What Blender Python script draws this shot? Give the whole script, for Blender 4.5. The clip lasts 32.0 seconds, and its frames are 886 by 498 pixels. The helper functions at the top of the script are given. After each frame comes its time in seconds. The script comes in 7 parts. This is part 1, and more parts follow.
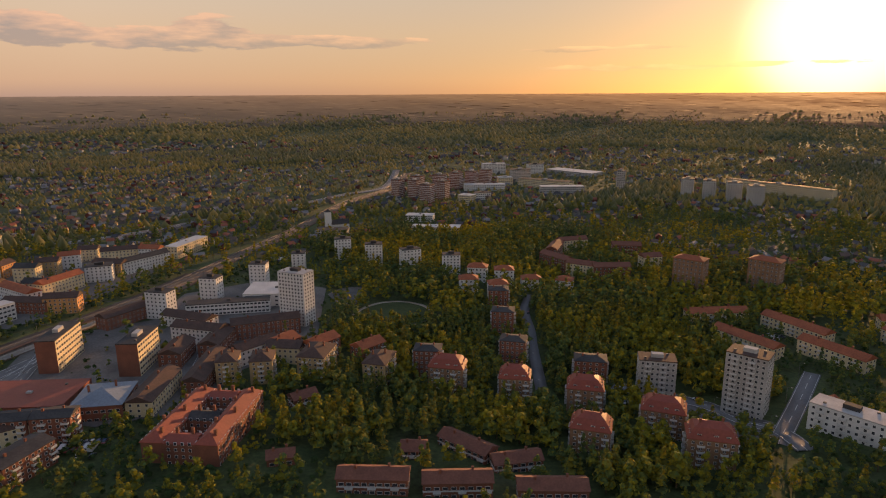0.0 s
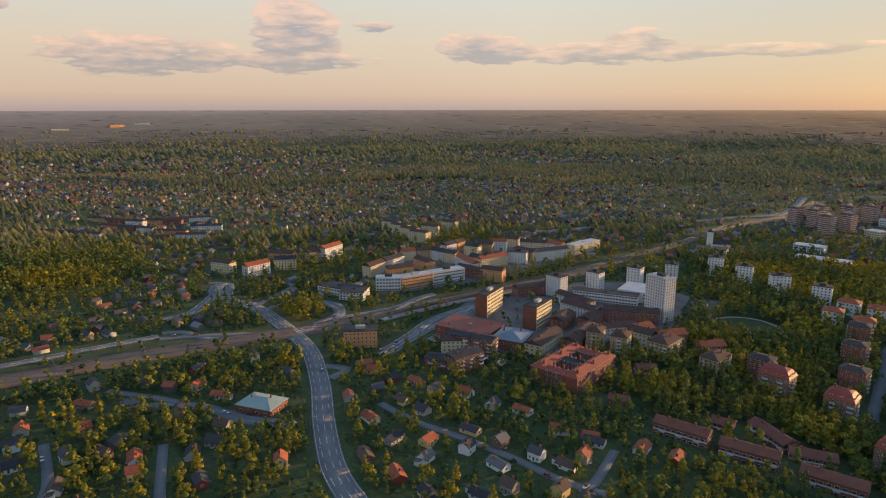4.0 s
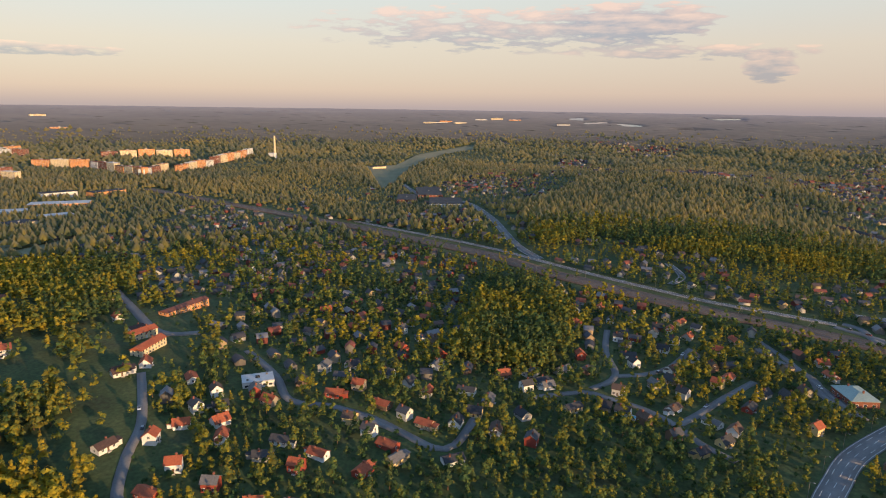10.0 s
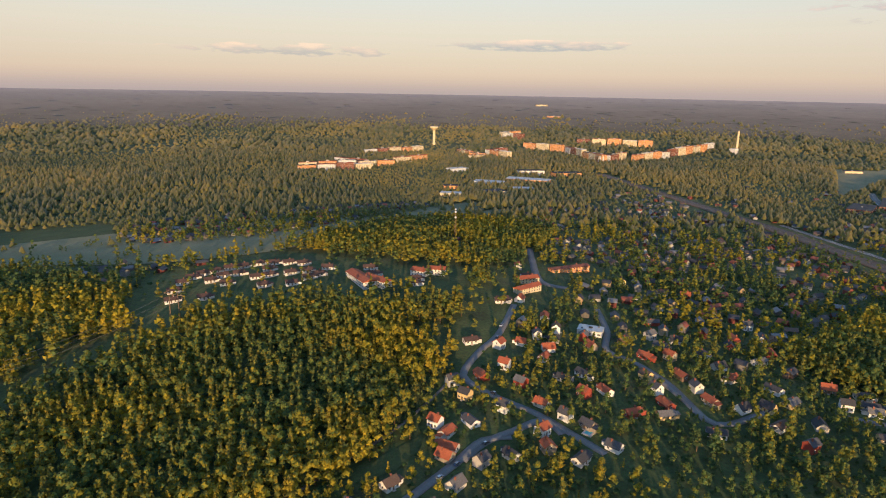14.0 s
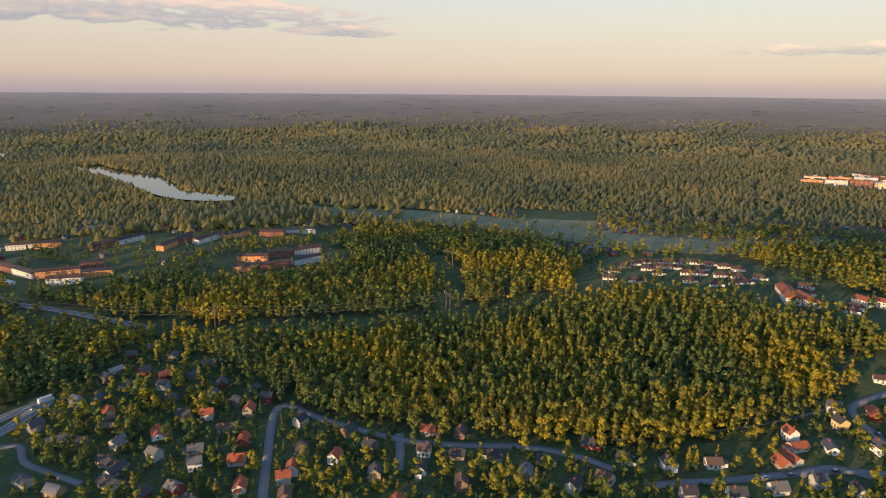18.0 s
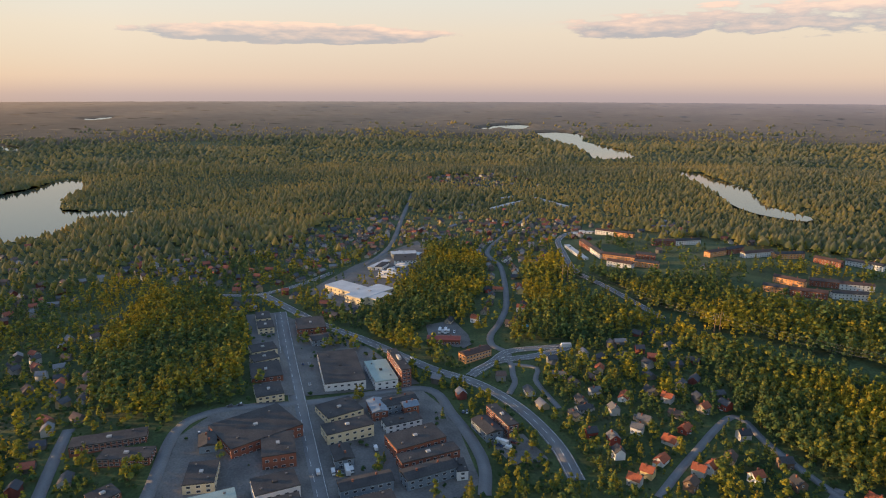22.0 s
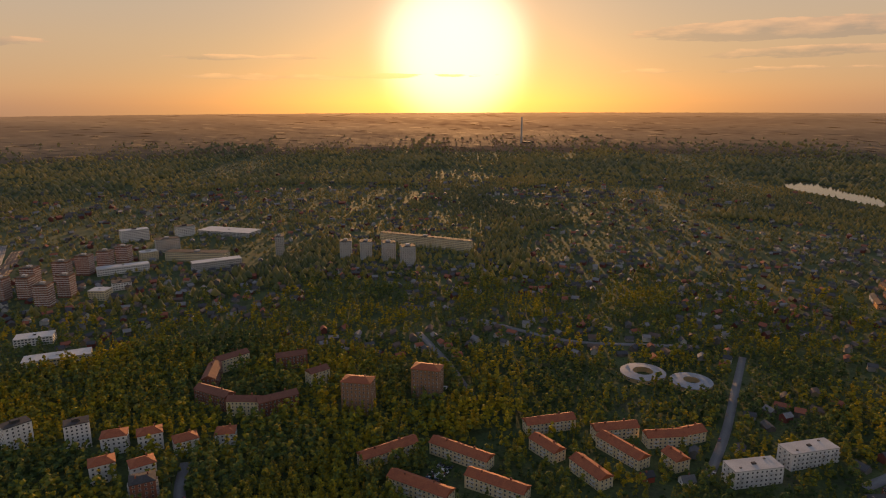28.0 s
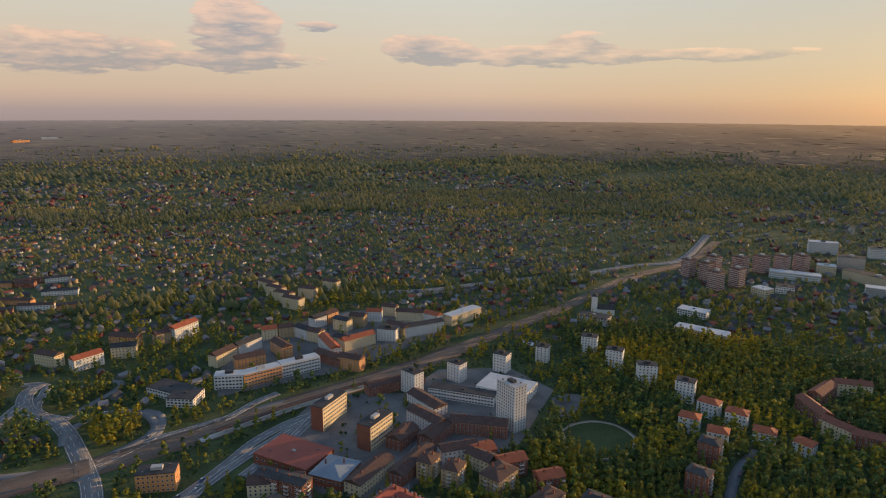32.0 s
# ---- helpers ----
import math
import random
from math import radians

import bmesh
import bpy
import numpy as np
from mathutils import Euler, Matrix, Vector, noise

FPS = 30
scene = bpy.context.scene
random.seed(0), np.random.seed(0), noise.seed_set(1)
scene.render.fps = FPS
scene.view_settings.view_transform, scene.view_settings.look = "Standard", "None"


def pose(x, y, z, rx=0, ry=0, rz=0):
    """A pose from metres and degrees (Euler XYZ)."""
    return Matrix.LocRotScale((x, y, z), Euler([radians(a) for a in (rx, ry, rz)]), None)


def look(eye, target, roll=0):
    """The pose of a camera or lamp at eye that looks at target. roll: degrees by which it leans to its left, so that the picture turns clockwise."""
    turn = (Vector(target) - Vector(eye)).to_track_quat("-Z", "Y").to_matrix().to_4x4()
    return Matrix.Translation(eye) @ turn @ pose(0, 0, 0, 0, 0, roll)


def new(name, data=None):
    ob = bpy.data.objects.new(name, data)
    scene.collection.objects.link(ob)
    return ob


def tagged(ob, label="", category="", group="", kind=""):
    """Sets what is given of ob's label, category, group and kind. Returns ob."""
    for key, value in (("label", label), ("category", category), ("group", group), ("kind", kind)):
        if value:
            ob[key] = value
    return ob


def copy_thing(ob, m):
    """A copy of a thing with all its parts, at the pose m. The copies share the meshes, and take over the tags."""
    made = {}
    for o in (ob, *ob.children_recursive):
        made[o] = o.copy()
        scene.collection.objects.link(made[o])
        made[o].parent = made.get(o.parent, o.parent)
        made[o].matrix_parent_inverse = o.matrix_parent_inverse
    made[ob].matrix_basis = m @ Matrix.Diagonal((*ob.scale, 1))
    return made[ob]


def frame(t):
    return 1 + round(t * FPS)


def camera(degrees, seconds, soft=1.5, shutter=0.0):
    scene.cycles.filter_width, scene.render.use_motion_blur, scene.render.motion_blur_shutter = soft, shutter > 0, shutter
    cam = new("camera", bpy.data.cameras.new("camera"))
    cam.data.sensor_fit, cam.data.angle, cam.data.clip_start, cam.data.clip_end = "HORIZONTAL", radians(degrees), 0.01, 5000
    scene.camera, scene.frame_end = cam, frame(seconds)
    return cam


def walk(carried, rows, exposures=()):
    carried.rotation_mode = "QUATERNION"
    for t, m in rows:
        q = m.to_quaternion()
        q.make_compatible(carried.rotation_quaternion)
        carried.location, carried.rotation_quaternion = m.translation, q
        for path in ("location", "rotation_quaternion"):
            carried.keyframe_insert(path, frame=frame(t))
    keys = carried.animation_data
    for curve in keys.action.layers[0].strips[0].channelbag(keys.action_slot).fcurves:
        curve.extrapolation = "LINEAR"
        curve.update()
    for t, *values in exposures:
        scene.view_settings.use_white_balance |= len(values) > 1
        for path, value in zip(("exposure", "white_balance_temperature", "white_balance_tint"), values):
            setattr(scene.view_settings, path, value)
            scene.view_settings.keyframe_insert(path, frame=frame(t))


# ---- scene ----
cam = camera(69.28, 32.0, soft=1.1)
PATH = [
    (0.0, pose(-1.76, -50.96, 150.75, 76.44, 0.32, -0.42)),
    (0.5, pose(-2.60, -69.26, 156.50, 76.47, 0.26, -0.52)),
    (1.0, pose(-3.45, -87.66, 162.27, 76.53, 0.16, -0.66)),
    (1.5, pose(-4.42, -105.43, 165.18, 76.58, 0.11, 3.13)),
    (2.0, pose(-1.62, -121.64, 166.89, 76.64, 0.21, 9.97)),
    (2.5, pose(6.15, -134.97, 168.32, 76.83, 0.13, 16.33)),
    (3.0, pose(17.75, -145.22, 169.98, 77.09, 0.04, 22.56)),
    (3.5, pose(32.00, -152.28, 170.95, 77.35, 0.07, 28.78)),
    (5.5, pose(93.92, -158.29, 172.19, 77.66, -0.36, 53.68)),
    (6.0, pose(109.09, -155.20, 173.08, 77.61, -0.41, 60.04)),
    (6.5, pose(123.54, -150.85, 173.36, 77.63, -0.43, 66.38)),
    (7.0, pose(137.28, -144.87, 173.92, 77.61, -0.41, 72.68)),
    (7.5, pose(150.10, -137.46, 174.65, 77.56, -0.47, 78.93)),
    (8.0, pose(161.91, -127.78, 175.99, 77.43, -0.40, 84.91)),
    (8.5, pose(173.12, -117.60, 176.97, 77.40, -0.56, 90.77)),
    (9.0, pose(183.90, -106.37, 177.74, 77.46, -0.60, 96.09)),
    (9.5, pose(193.71, -94.58, 178.70, 77.49, -0.72, 101.21)),
    (10.0, pose(202.33, -82.53, 180.15, 77.44, -0.83, 106.32)),
    (10.5, pose(210.08, -69.27, 181.18, 77.46, -0.97, 111.52)),
    (11.0, pose(216.35, -56.90, 182.42, 77.48, -1.09, 116.65)),
    (11.5, pose(222.03, -43.12, 183.76, 77.47, -1.25, 121.86)),
    (12.0, pose(226.30, -28.58, 185.22, 77.40, -1.35, 127.09)),
    (12.5, pose(228.58, -13.97, 186.90, 77.17, -1.42, 132.07)),
    (13.0, pose(228.75, 0.41, 188.26, 76.80, -1.39, 137.14)),
    (13.5, pose(227.90, 14.78, 189.04, 76.36, -1.26, 142.29)),
    (15.5, pose(213.19, 69.65, 195.26, 75.73, -0.45, 163.64)),
    (16.0, pose(206.77, 80.76, 195.29, 75.77, -0.58, 169.38)),
    (16.5, pose(200.24, 90.25, 195.86, 75.82, -0.54, 175.08)),
    (17.0, pose(193.42, 98.06, 196.73, 75.80, -0.59, 180.80)),
    (17.5, pose(186.74, 105.38, 197.61, 75.83, -0.61, 186.39)),
    (18.0, pose(178.66, 112.79, 198.16, 75.91, -0.46, 192.03)),
    (18.5, pose(170.16, 119.59, 199.03, 76.02, -0.46, 197.85)),
    (19.0, pose(159.95, 124.19, 201.48, 75.95, -0.34, 204.10)),
    (19.5, pose(148.58, 127.31, 203.47, 75.98, -0.24, 210.63)),
    (20.0, pose(137.78, 128.79, 205.03, 76.04, -0.30, 217.11)),
    (20.5, pose(125.92, 128.67, 206.41, 76.16, -0.30, 223.69)),
    (21.0, pose(114.55, 126.28, 207.48, 76.26, -0.24, 230.26)),
    (21.5, pose(102.90, 123.28, 209.56, 76.26, -0.23, 237.08)),
    (22.0, pose(90.99, 118.32, 211.19, 76.37, -0.19, 244.10)),
    (22.5, pose(79.62, 111.96, 212.81, 76.44, -0.13, 251.34)),
    (23.0, pose(68.49, 104.68, 214.23, 76.53, -0.09, 258.56)),
    (23.5, pose(58.99, 95.85, 215.83, 76.57, -0.01, 266.82)),
    (24.0, pose(52.01, 87.29, 217.46, 76.60, 0.09, 274.04)),
    (24.5, pose(45.62, 79.50, 218.87, 76.68, 0.08, 281.03)),
    (25.0, pose(41.00, 71.83, 219.88, 76.80, 0.12, 287.83)),
    (25.5, pose(36.85, 64.23, 221.03, 76.88, 0.10, 294.58)),
    (27.5, pose(24.96, 21.59, 230.81, 76.98, 0.35, 321.76)),
    (28.0, pose(26.58, 11.19, 231.42, 77.07, 0.21, 330.00)),
    (28.5, pose(29.89, 0.47, 231.85, 77.10, 0.19, 337.90)),
    (29.0, pose(34.71, -9.84, 232.93, 77.12, 0.21, 344.74)),
    (29.5, pose(41.29, -19.41, 233.73, 77.24, 0.21, 351.56)),
    (30.0, pose(48.88, -29.44, 234.70, 77.45, 0.17, 359.20)),
    (30.5, pose(57.15, -37.94, 236.37, 77.64, 0.03, 366.84)),
    (31.0, pose(66.34, -45.17, 237.80, 77.68, -0.15, 374.73)),
    (31.5, pose(75.93, -50.70, 239.57, 77.64, -0.22, 382.40)),
    (32.0, pose(85.47, -53.10, 239.73, 77.67, -0.35, 390.25)),
]
walk(cam, PATH, exposures=[(0, 0.1, 7700, 28), (2.0, 0.27, 6900, 20), (3.5, 0.35, 6300, 15), (5.5, 0.5, 5850, 13), (13, 0.44, 5700, 12), (17, 0.46, 5650, 11), (19.5, 0.6, 5650, 12), (21.5, 0.65, 5850, 13), (23, 0.45, 6300, 15), (24.3, 0.4, 6600, 19), (25.5, 0.22, 7200, 25), (28, -0.15, 7900, 28), (29.5, -0.08, 7600, 28), (30.7, 0.1, 7000, 20), (32, 0.27, 6200, 14)])

# ---- world: low evening sun in the north-east, thin clouds near the horizon ----
SUN_AZ, SUN_EL = radians(31.0), radians(6.2)      # clockwise from +y; height
SUN = Vector((math.sin(SUN_AZ) * math.cos(SUN_EL), math.cos(SUN_AZ) * math.cos(SUN_EL), math.sin(SUN_EL)))

world = bpy.data.worlds.new("sky")
scene.world = world
world.use_nodes = True
wt = world.node_tree
wt.nodes.clear()


def wnode(kind, **inputs):
    n = wt.nodes.new(kind)
    for k, v in inputs.items():
        n.inputs[int(k[1:])].default_value = v
    return n


def wmath(op, a, b=None, c=None, clamp=False):
    n = wt.nodes.new("ShaderNodeMath")
    n.operation, n.use_clamp = op, clamp
    for i, v in enumerate((a, b, c)):
        if v is None:
            continue
        if isinstance(v, (int, float)):
            n.inputs[i].default_value = v
        else:
            wt.links.new(v, n.inputs[i])
    return n.outputs[0]


def wmix(fac, a, b, how="MIX"):
    n = wt.nodes.new("ShaderNodeMix")
    n.data_type, n.blend_type = "RGBA", how
    for sock, v in ((n.inputs["Factor"], fac), (n.inputs[6], a), (n.inputs[7], b)):
        if isinstance(v, (int, float)):
            sock.default_value = v
        elif isinstance(v, tuple):
            sock.default_value = (*v, 1)
        else:
            wt.links.new(v, sock)
    return n.outputs[2]


def wramp(value, stops):
    n = wt.nodes.new("ShaderNodeValToRGB")
    while len(n.color_ramp.elements) < len(stops):
        n.color_ramp.elements.new(0.5)
    for e, (p, col) in zip(n.color_ramp.elements, stops):
        e.position, e.color = p, (*col, 1)
    wt.links.new(value, n.inputs[0])
    return n.outputs[0]


coord = wt.nodes.new("ShaderNodeTexCoord").outputs["Generated"]
sep = wt.nodes.new("ShaderNodeSeparateXYZ")
wt.links.new(coord, sep.inputs[0])
sx, sy, sz = sep.outputs
elev = wmath("MULTIPLY", wmath("ARCSINE", sz), 57.2958)
azim = wmath("MULTIPLY", wmath("ARCTAN2", sx, sy), 57.2958)
dot = wt.nodes.new("ShaderNodeVectorMath")
dot.operation = "DOT_PRODUCT"
wt.links.new(coord, dot.inputs[0])
dot.inputs[1].default_value = (math.sin(SUN_AZ) * .997, math.cos(SUN_AZ) * .997, .0767)
away = wmath("MULTIPLY", wmath("ARCCOSINE", wmath("MINIMUM", dot.outputs["Value"], 0.99999)), 57.2958)

height = wmath("DIVIDE", wmath("ADD", elev, 2.0), 92.0, clamp=True)
# colour by height, on the far side and towards the sun
cool = wramp(height, [(0.0, (0.30, 0.24, 0.25)), (0.0185, (0.36, 0.29, 0.30)), (0.034, (0.57, 0.41, 0.325)),
                      (0.075, (0.68, 0.525, 0.375)), (0.13, (0.655, 0.64, 0.52)), (0.22, (0.50, 0.58, 0.60)), (0.45, (0.25, 0.39, 0.60)), (1.0, (0.15, 0.29, 0.58))])
warm = wramp(height, [(0.0, (0.269, 0.144, 0.081)), (0.0185, (0.319, 0.167, 0.089)), (0.034, (0.386, 0.215, 0.12)),
                      (0.075, (0.415, 0.300, 0.185)), (0.13, (0.39, 0.365, 0.30)), (0.22, (0.41, 0.445, 0.43)), (0.45, (0.218, 0.296, 0.444)), (1.0, (0.126, 0.220, 0.429))])
side = wmath("MULTIPLY_ADD", away, -1 / 52.0, 1.12, clamp=True)
sky = wmix(side, cool, warm)
# glow of the air round the sun
g1 = wmath("POWER", 2.718, wmath("MULTIPLY", wmath("POWER", wmath("DIVIDE", away, 5.9), 5.0), -1.0))
g2 = wmath("POWER", 2.718, wmath("MULTIPLY", wmath("DIVIDE", away, 8.5), -1.0))
sky = wmix(wmath("MULTIPLY", g2, 0.42), sky, (1.0, 0.60, 0.20), "ADD")
sky = wmix(wmath("MULTIPLY", g1, 0.95), sky, (1.3, 1.2, 1.05), "ADD")

# clouds: azimuth, height, half width, half height, amount
CLOUDS = [(-47.4, 5.8, 4.3, 3.75, 1.3), (-59.4, 4.1, 8.6, 2.0, 1.1), (-47.5, 3.8, 8.6, 0.81, 1.0), (-30.1, 4.7, 3.4, 1.38, 1.1), (-20.5, 4.4, 10.3, 1.12, 1.1), (-18.7, 5.4, 3.4, 1.12, 1.0), (-9.3, 4.4, 10.3, 0.56, 0.9), (-32.2, 5.0, 4.0, 1.56, 1.0), (-6.9, 4.1, 4.0, 0.5, 0.8), (18.0, 3.7, 3.4, 0.25, 0.8), (16.4, 2.0, 11.5, 0.25, 0.7), (-69.7, 7.0, 1.4, 0.94, 1.0), (-80.2, 3.4, 2.3, 1.5, 1.2), (-40.8, 6.6, 2.6, 0.5, 0.9), (-89.5, 6.4, 7.5, 2.19, 0.4), (-103.0, 6.4, 19.0, 2.3, 0.62)]
CLOUDS2 = [(-90.6, 7.2, 8.0, 1.75, 0.55), (-69.0, 7.2, 1.7, 0.75, 0.9), (-85.8, 4.5, 11.5, 0.75, 0.6), (-139.4, 3.7, 10.9, 0.56, 0.9), (-159.4, 3.0, 12.6, 0.62, 0.7), (159.8, 4.5, 5.2, 0.56, 0.9), (145.3, 5.7, 21.8, 1.7, 0.75), (103.7, 4.8, 14.9, 1.0, 1.0), (103.2, 4.7, 14.9, 0.81, 1.0), (131.6, 5.1, 6.3, 0.88, 1.0), (61.2, 5.3, 17.2, 0.88, 1.0), (57.4, 3.6, 9.2, 0.5, 0.9), (55.7, 5.3, 11.5, 0.94, 1.0), (59.6, 3.8, 5.2, 0.31, 0.9), (11.2, 3.6, 4.6, 0.31, 0.9), (20.3, 2.2, 17.2, 0.25, 0.6), (52.8, 2.4, 14.4, 0.31, 0.5)]
warp = wt.nodes.new("ShaderNodeCombineXYZ")
wt.links.new(wmath("MULTIPLY", azim, 0.30), warp.inputs[0])
wt.links.new(wmath("MULTIPLY", elev, 1.35), warp.inputs[1])
fluff = wt.nodes.new("ShaderNodeTexNoise")
fluff.inputs["Scale"].default_value, fluff.inputs["Detail"].default_value, fluff.inputs["Roughness"].default_value = 1.1, 6, 0.56
wt.links.new(warp.outputs[0], fluff.inputs["Vector"])
mask, tall = 0.0, 0.0
for a, e, wa, we, amount in CLOUDS + CLOUDS2:
    da = wmath("DIVIDE", wmath("WRAP", wmath("SUBTRACT", azim, float(a)), 180.0, -180.0), float(wa))
    de = wmath("DIVIDE", wmath("SUBTRACT", elev, float(e)), float(we))
    d = wmath("ADD", wmath("POWER", wmath("ABSOLUTE", da), 2.0), wmath("POWER", wmath("ABSOLUTE", de), 2.0))
    here = wmath("MULTIPLY", wmath("SUBTRACT", 1.0, d, clamp=True), float(amount))
    mask = wmath("ADD", here, mask)
    tall = wmath("ADD", wmath("MULTIPLY", here, de), tall)
puff = wmath("MULTIPLY_ADD", fluff.outputs["Fac"], 2.9, -2.05)
dens = wmath("MULTIPLY", wmath("ADD", wmath("MULTIPLY", wmath("POWER", mask, 0.6), 1.25), puff), 3.6, clamp=True)
dens = wmath("MULTIPLY", dens, wmath("MULTIPLY", mask, 4.0, clamp=True))
lump = wmath("MULTIPLY_ADD", fluff.outputs["Fac"], 2.6, -0.95)
lump = wmath("ADD", lump, wmath("MULTIPLY", wmath("DIVIDE", tall, wmath("ADD", mask, 0.05)), 0.75), clamp=True)
cloud = wmix(lump, wmix(side, (0.31, 0.275, 0.305), (0.33, 0.24, 0.17)), wmix(side, (0.90, 0.56, 0.38), (0.82, 0.48, 0.24)))
sky = wmix(wmath("MULTIPLY", dens, 0.84), sky, cloud)

nishita = wt.nodes.new("ShaderNodeTexSky")
nishita.sky_type, nishita.sun_disc = "NISHITA", False
nishita.sun_elevation, nishita.sun_rotation, nishita.dust_density = SUN_EL, SUN_AZ, 0.4
air = wnode("ShaderNodeBackground")
air.inputs["Strength"].default_value = 0.03
wt.links.new(nishita.outputs[0], air.inputs[0])
low = wnode("ShaderNodeBackground")
low.inputs["Strength"].default_value = 0.72
wt.links.new(sky, low.inputs[0])
both = wt.nodes.new("ShaderNodeAddShader")
wt.links.new(air.outputs[0], both.inputs[0])
wt.links.new(low.outputs[0], both.inputs[1])
out = wt.nodes.new("ShaderNodeOutputWorld")
wt.links.new(both.outputs[0], out.inputs[0])

sun = new("sun", bpy.data.lights.new("sun", "SUN"))
sun.data.energy, sun.data.angle, sun.data.color = 5.0, radians(0.6), (1.0, 0.60, 0.25)
sun.matrix_world = look(SUN * 3000, (0, 0, 0))

# ---- materials ----


def material(name, colors, rough=0.8, scale=0.15, fine=2.0, vary=0.25, bump=0.3, per="", metal=0.0, sheen=0.0, spec=0.3, thin=0.0, backlit_tint=(1.6, 1.25, 0.8)):
    """Colours spread over a slow noise (or over the pieces or objects), with a fine grain and bump; scales per metre."""
    m = bpy.data.materials.new(name)
    m.use_nodes = True
    t = m.node_tree
    bsdf = t.nodes["Principled BSDF"]
    pos = t.nodes.new("ShaderNodeNewGeometry")

    def noise_of(s, detail):
        n = t.nodes.new("ShaderNodeTexNoise")
        n.inputs["Scale"].default_value, n.inputs["Detail"].default_value = s, detail
        t.links.new(pos.outputs["Position"], n.inputs["Vector"])
        return n.outputs["Fac"]

    slow, grain = noise_of(scale, 3), noise_of(fine, 4)
    ramp = t.nodes.new("ShaderNodeValToRGB")
    while len(ramp.color_ramp.elements) < max(2, len(colors)):
        ramp.color_ramp.elements.new(0.5)
    n = max(2, len(colors))
    for i, e in enumerate(ramp.color_ramp.elements):
        e.color = (*colors[min(i, len(colors) - 1)], 1)
        e.position = i / (n - 1) if per != "" else 0.28 + 0.44 * i / (n - 1)
    if per == "object":
        info = t.nodes.new("ShaderNodeObjectInfo")
        source = info.outputs["Random"]
        ramp.color_ramp.interpolation = "CONSTANT"
        for i, e in enumerate(ramp.color_ramp.elements):
            e.position = i / n
    elif per in ("island", "patch"):
        source = pos.outputs["Random Per Island"]
        if per == "patch":
            ramp.color_ramp.interpolation = "CONSTANT"
            for i, e in enumerate(ramp.color_ramp.elements):
                e.position = i / n
    else:
        source = slow
    if per == "island":
        mixv = t.nodes.new("ShaderNodeMath")
        mixv.operation = "MULTIPLY_ADD"
        t.links.new(source, mixv.inputs[0])
        mixv.inputs[1].default_value = 0.45
        shift = t.nodes.new("ShaderNodeMath")
        shift.operation = "MULTIPLY_ADD"
        t.links.new(slow, shift.inputs[0])
        shift.inputs[1].default_value, shift.inputs[2].default_value = 1.5, -0.48
        t.links.new(shift.outputs[0], mixv.inputs[2])
        source = mixv.outputs[0]
    t.links.new(source, ramp.inputs[0])
    mul = t.nodes.new("ShaderNodeMix")
    mul.data_type, mul.blend_type = "RGBA", "MULTIPLY"
    mul.inputs["Factor"].default_value = 1.0
    g = t.nodes.new("ShaderNodeMapRange")
    g.inputs["From Min"].default_value, g.inputs["From Max"].default_value = 0.25, 0.75
    g.inputs["To Min"].default_value, g.inputs["To Max"].default_value = 1 - vary, 1 + vary
    t.links.new(grain, g.inputs["Value"])
    t.links.new(ramp.outputs[0], mul.inputs[6])
    t.links.new(g.outputs[0], mul.inputs[7])
    t.links.new(mul.outputs[2], bsdf.inputs["Base Color"])
    bsdf.inputs["Roughness"].default_value, bsdf.inputs["Metallic"].default_value = rough, metal
    bsdf.inputs["Specular IOR Level"].default_value = spec
    # grazing sheen, faintly mauve, stands in for haze over distance
    if sheen:
        bsdf.inputs["Sheen Weight"].default_value, bsdf.inputs["Sheen Roughness"].default_value = sheen, 0.55
        bsdf.inputs["Sheen Tint"].default_value = (0.96, 0.92, 1.0, 1)
    if thin:      # light shines through leaves
        through_leaf = t.nodes.new("ShaderNodeBsdfTranslucent")
        backlit_mix = t.nodes.new("ShaderNodeMix")      # leaves pass yellower light; its strength is raised to brighten backlit crowns
        backlit_mix.data_type, backlit_mix.blend_type = "RGBA", "MULTIPLY"
        backlit_mix.inputs["Factor"].default_value = 1.0
        t.links.new(mul.outputs[2], backlit_mix.inputs[6])
        backlit_mix.inputs[7].default_value = (*backlit_tint, 1)
        t.links.new(backlit_mix.outputs[2], through_leaf.inputs["Color"])
        both_sides = t.nodes.new("ShaderNodeMixShader")
        both_sides.inputs[0].default_value = thin
        t.links.new(bsdf.outputs[0], both_sides.inputs[1])
        t.links.new(through_leaf.outputs[0], both_sides.inputs[2])
        t.links.new(both_sides.outputs[0], t.nodes["Material Output"].inputs["Surface"])
    if bump:
        b = t.nodes.new("ShaderNodeBump")
        b.inputs["Strength"].default_value, b.inputs["Distance"].default_value = bump, 0.05
        t.links.new(grain, b.inputs["Height"])
        t.links.new(b.outputs[0], bsdf.inputs["Normal"])
    return m


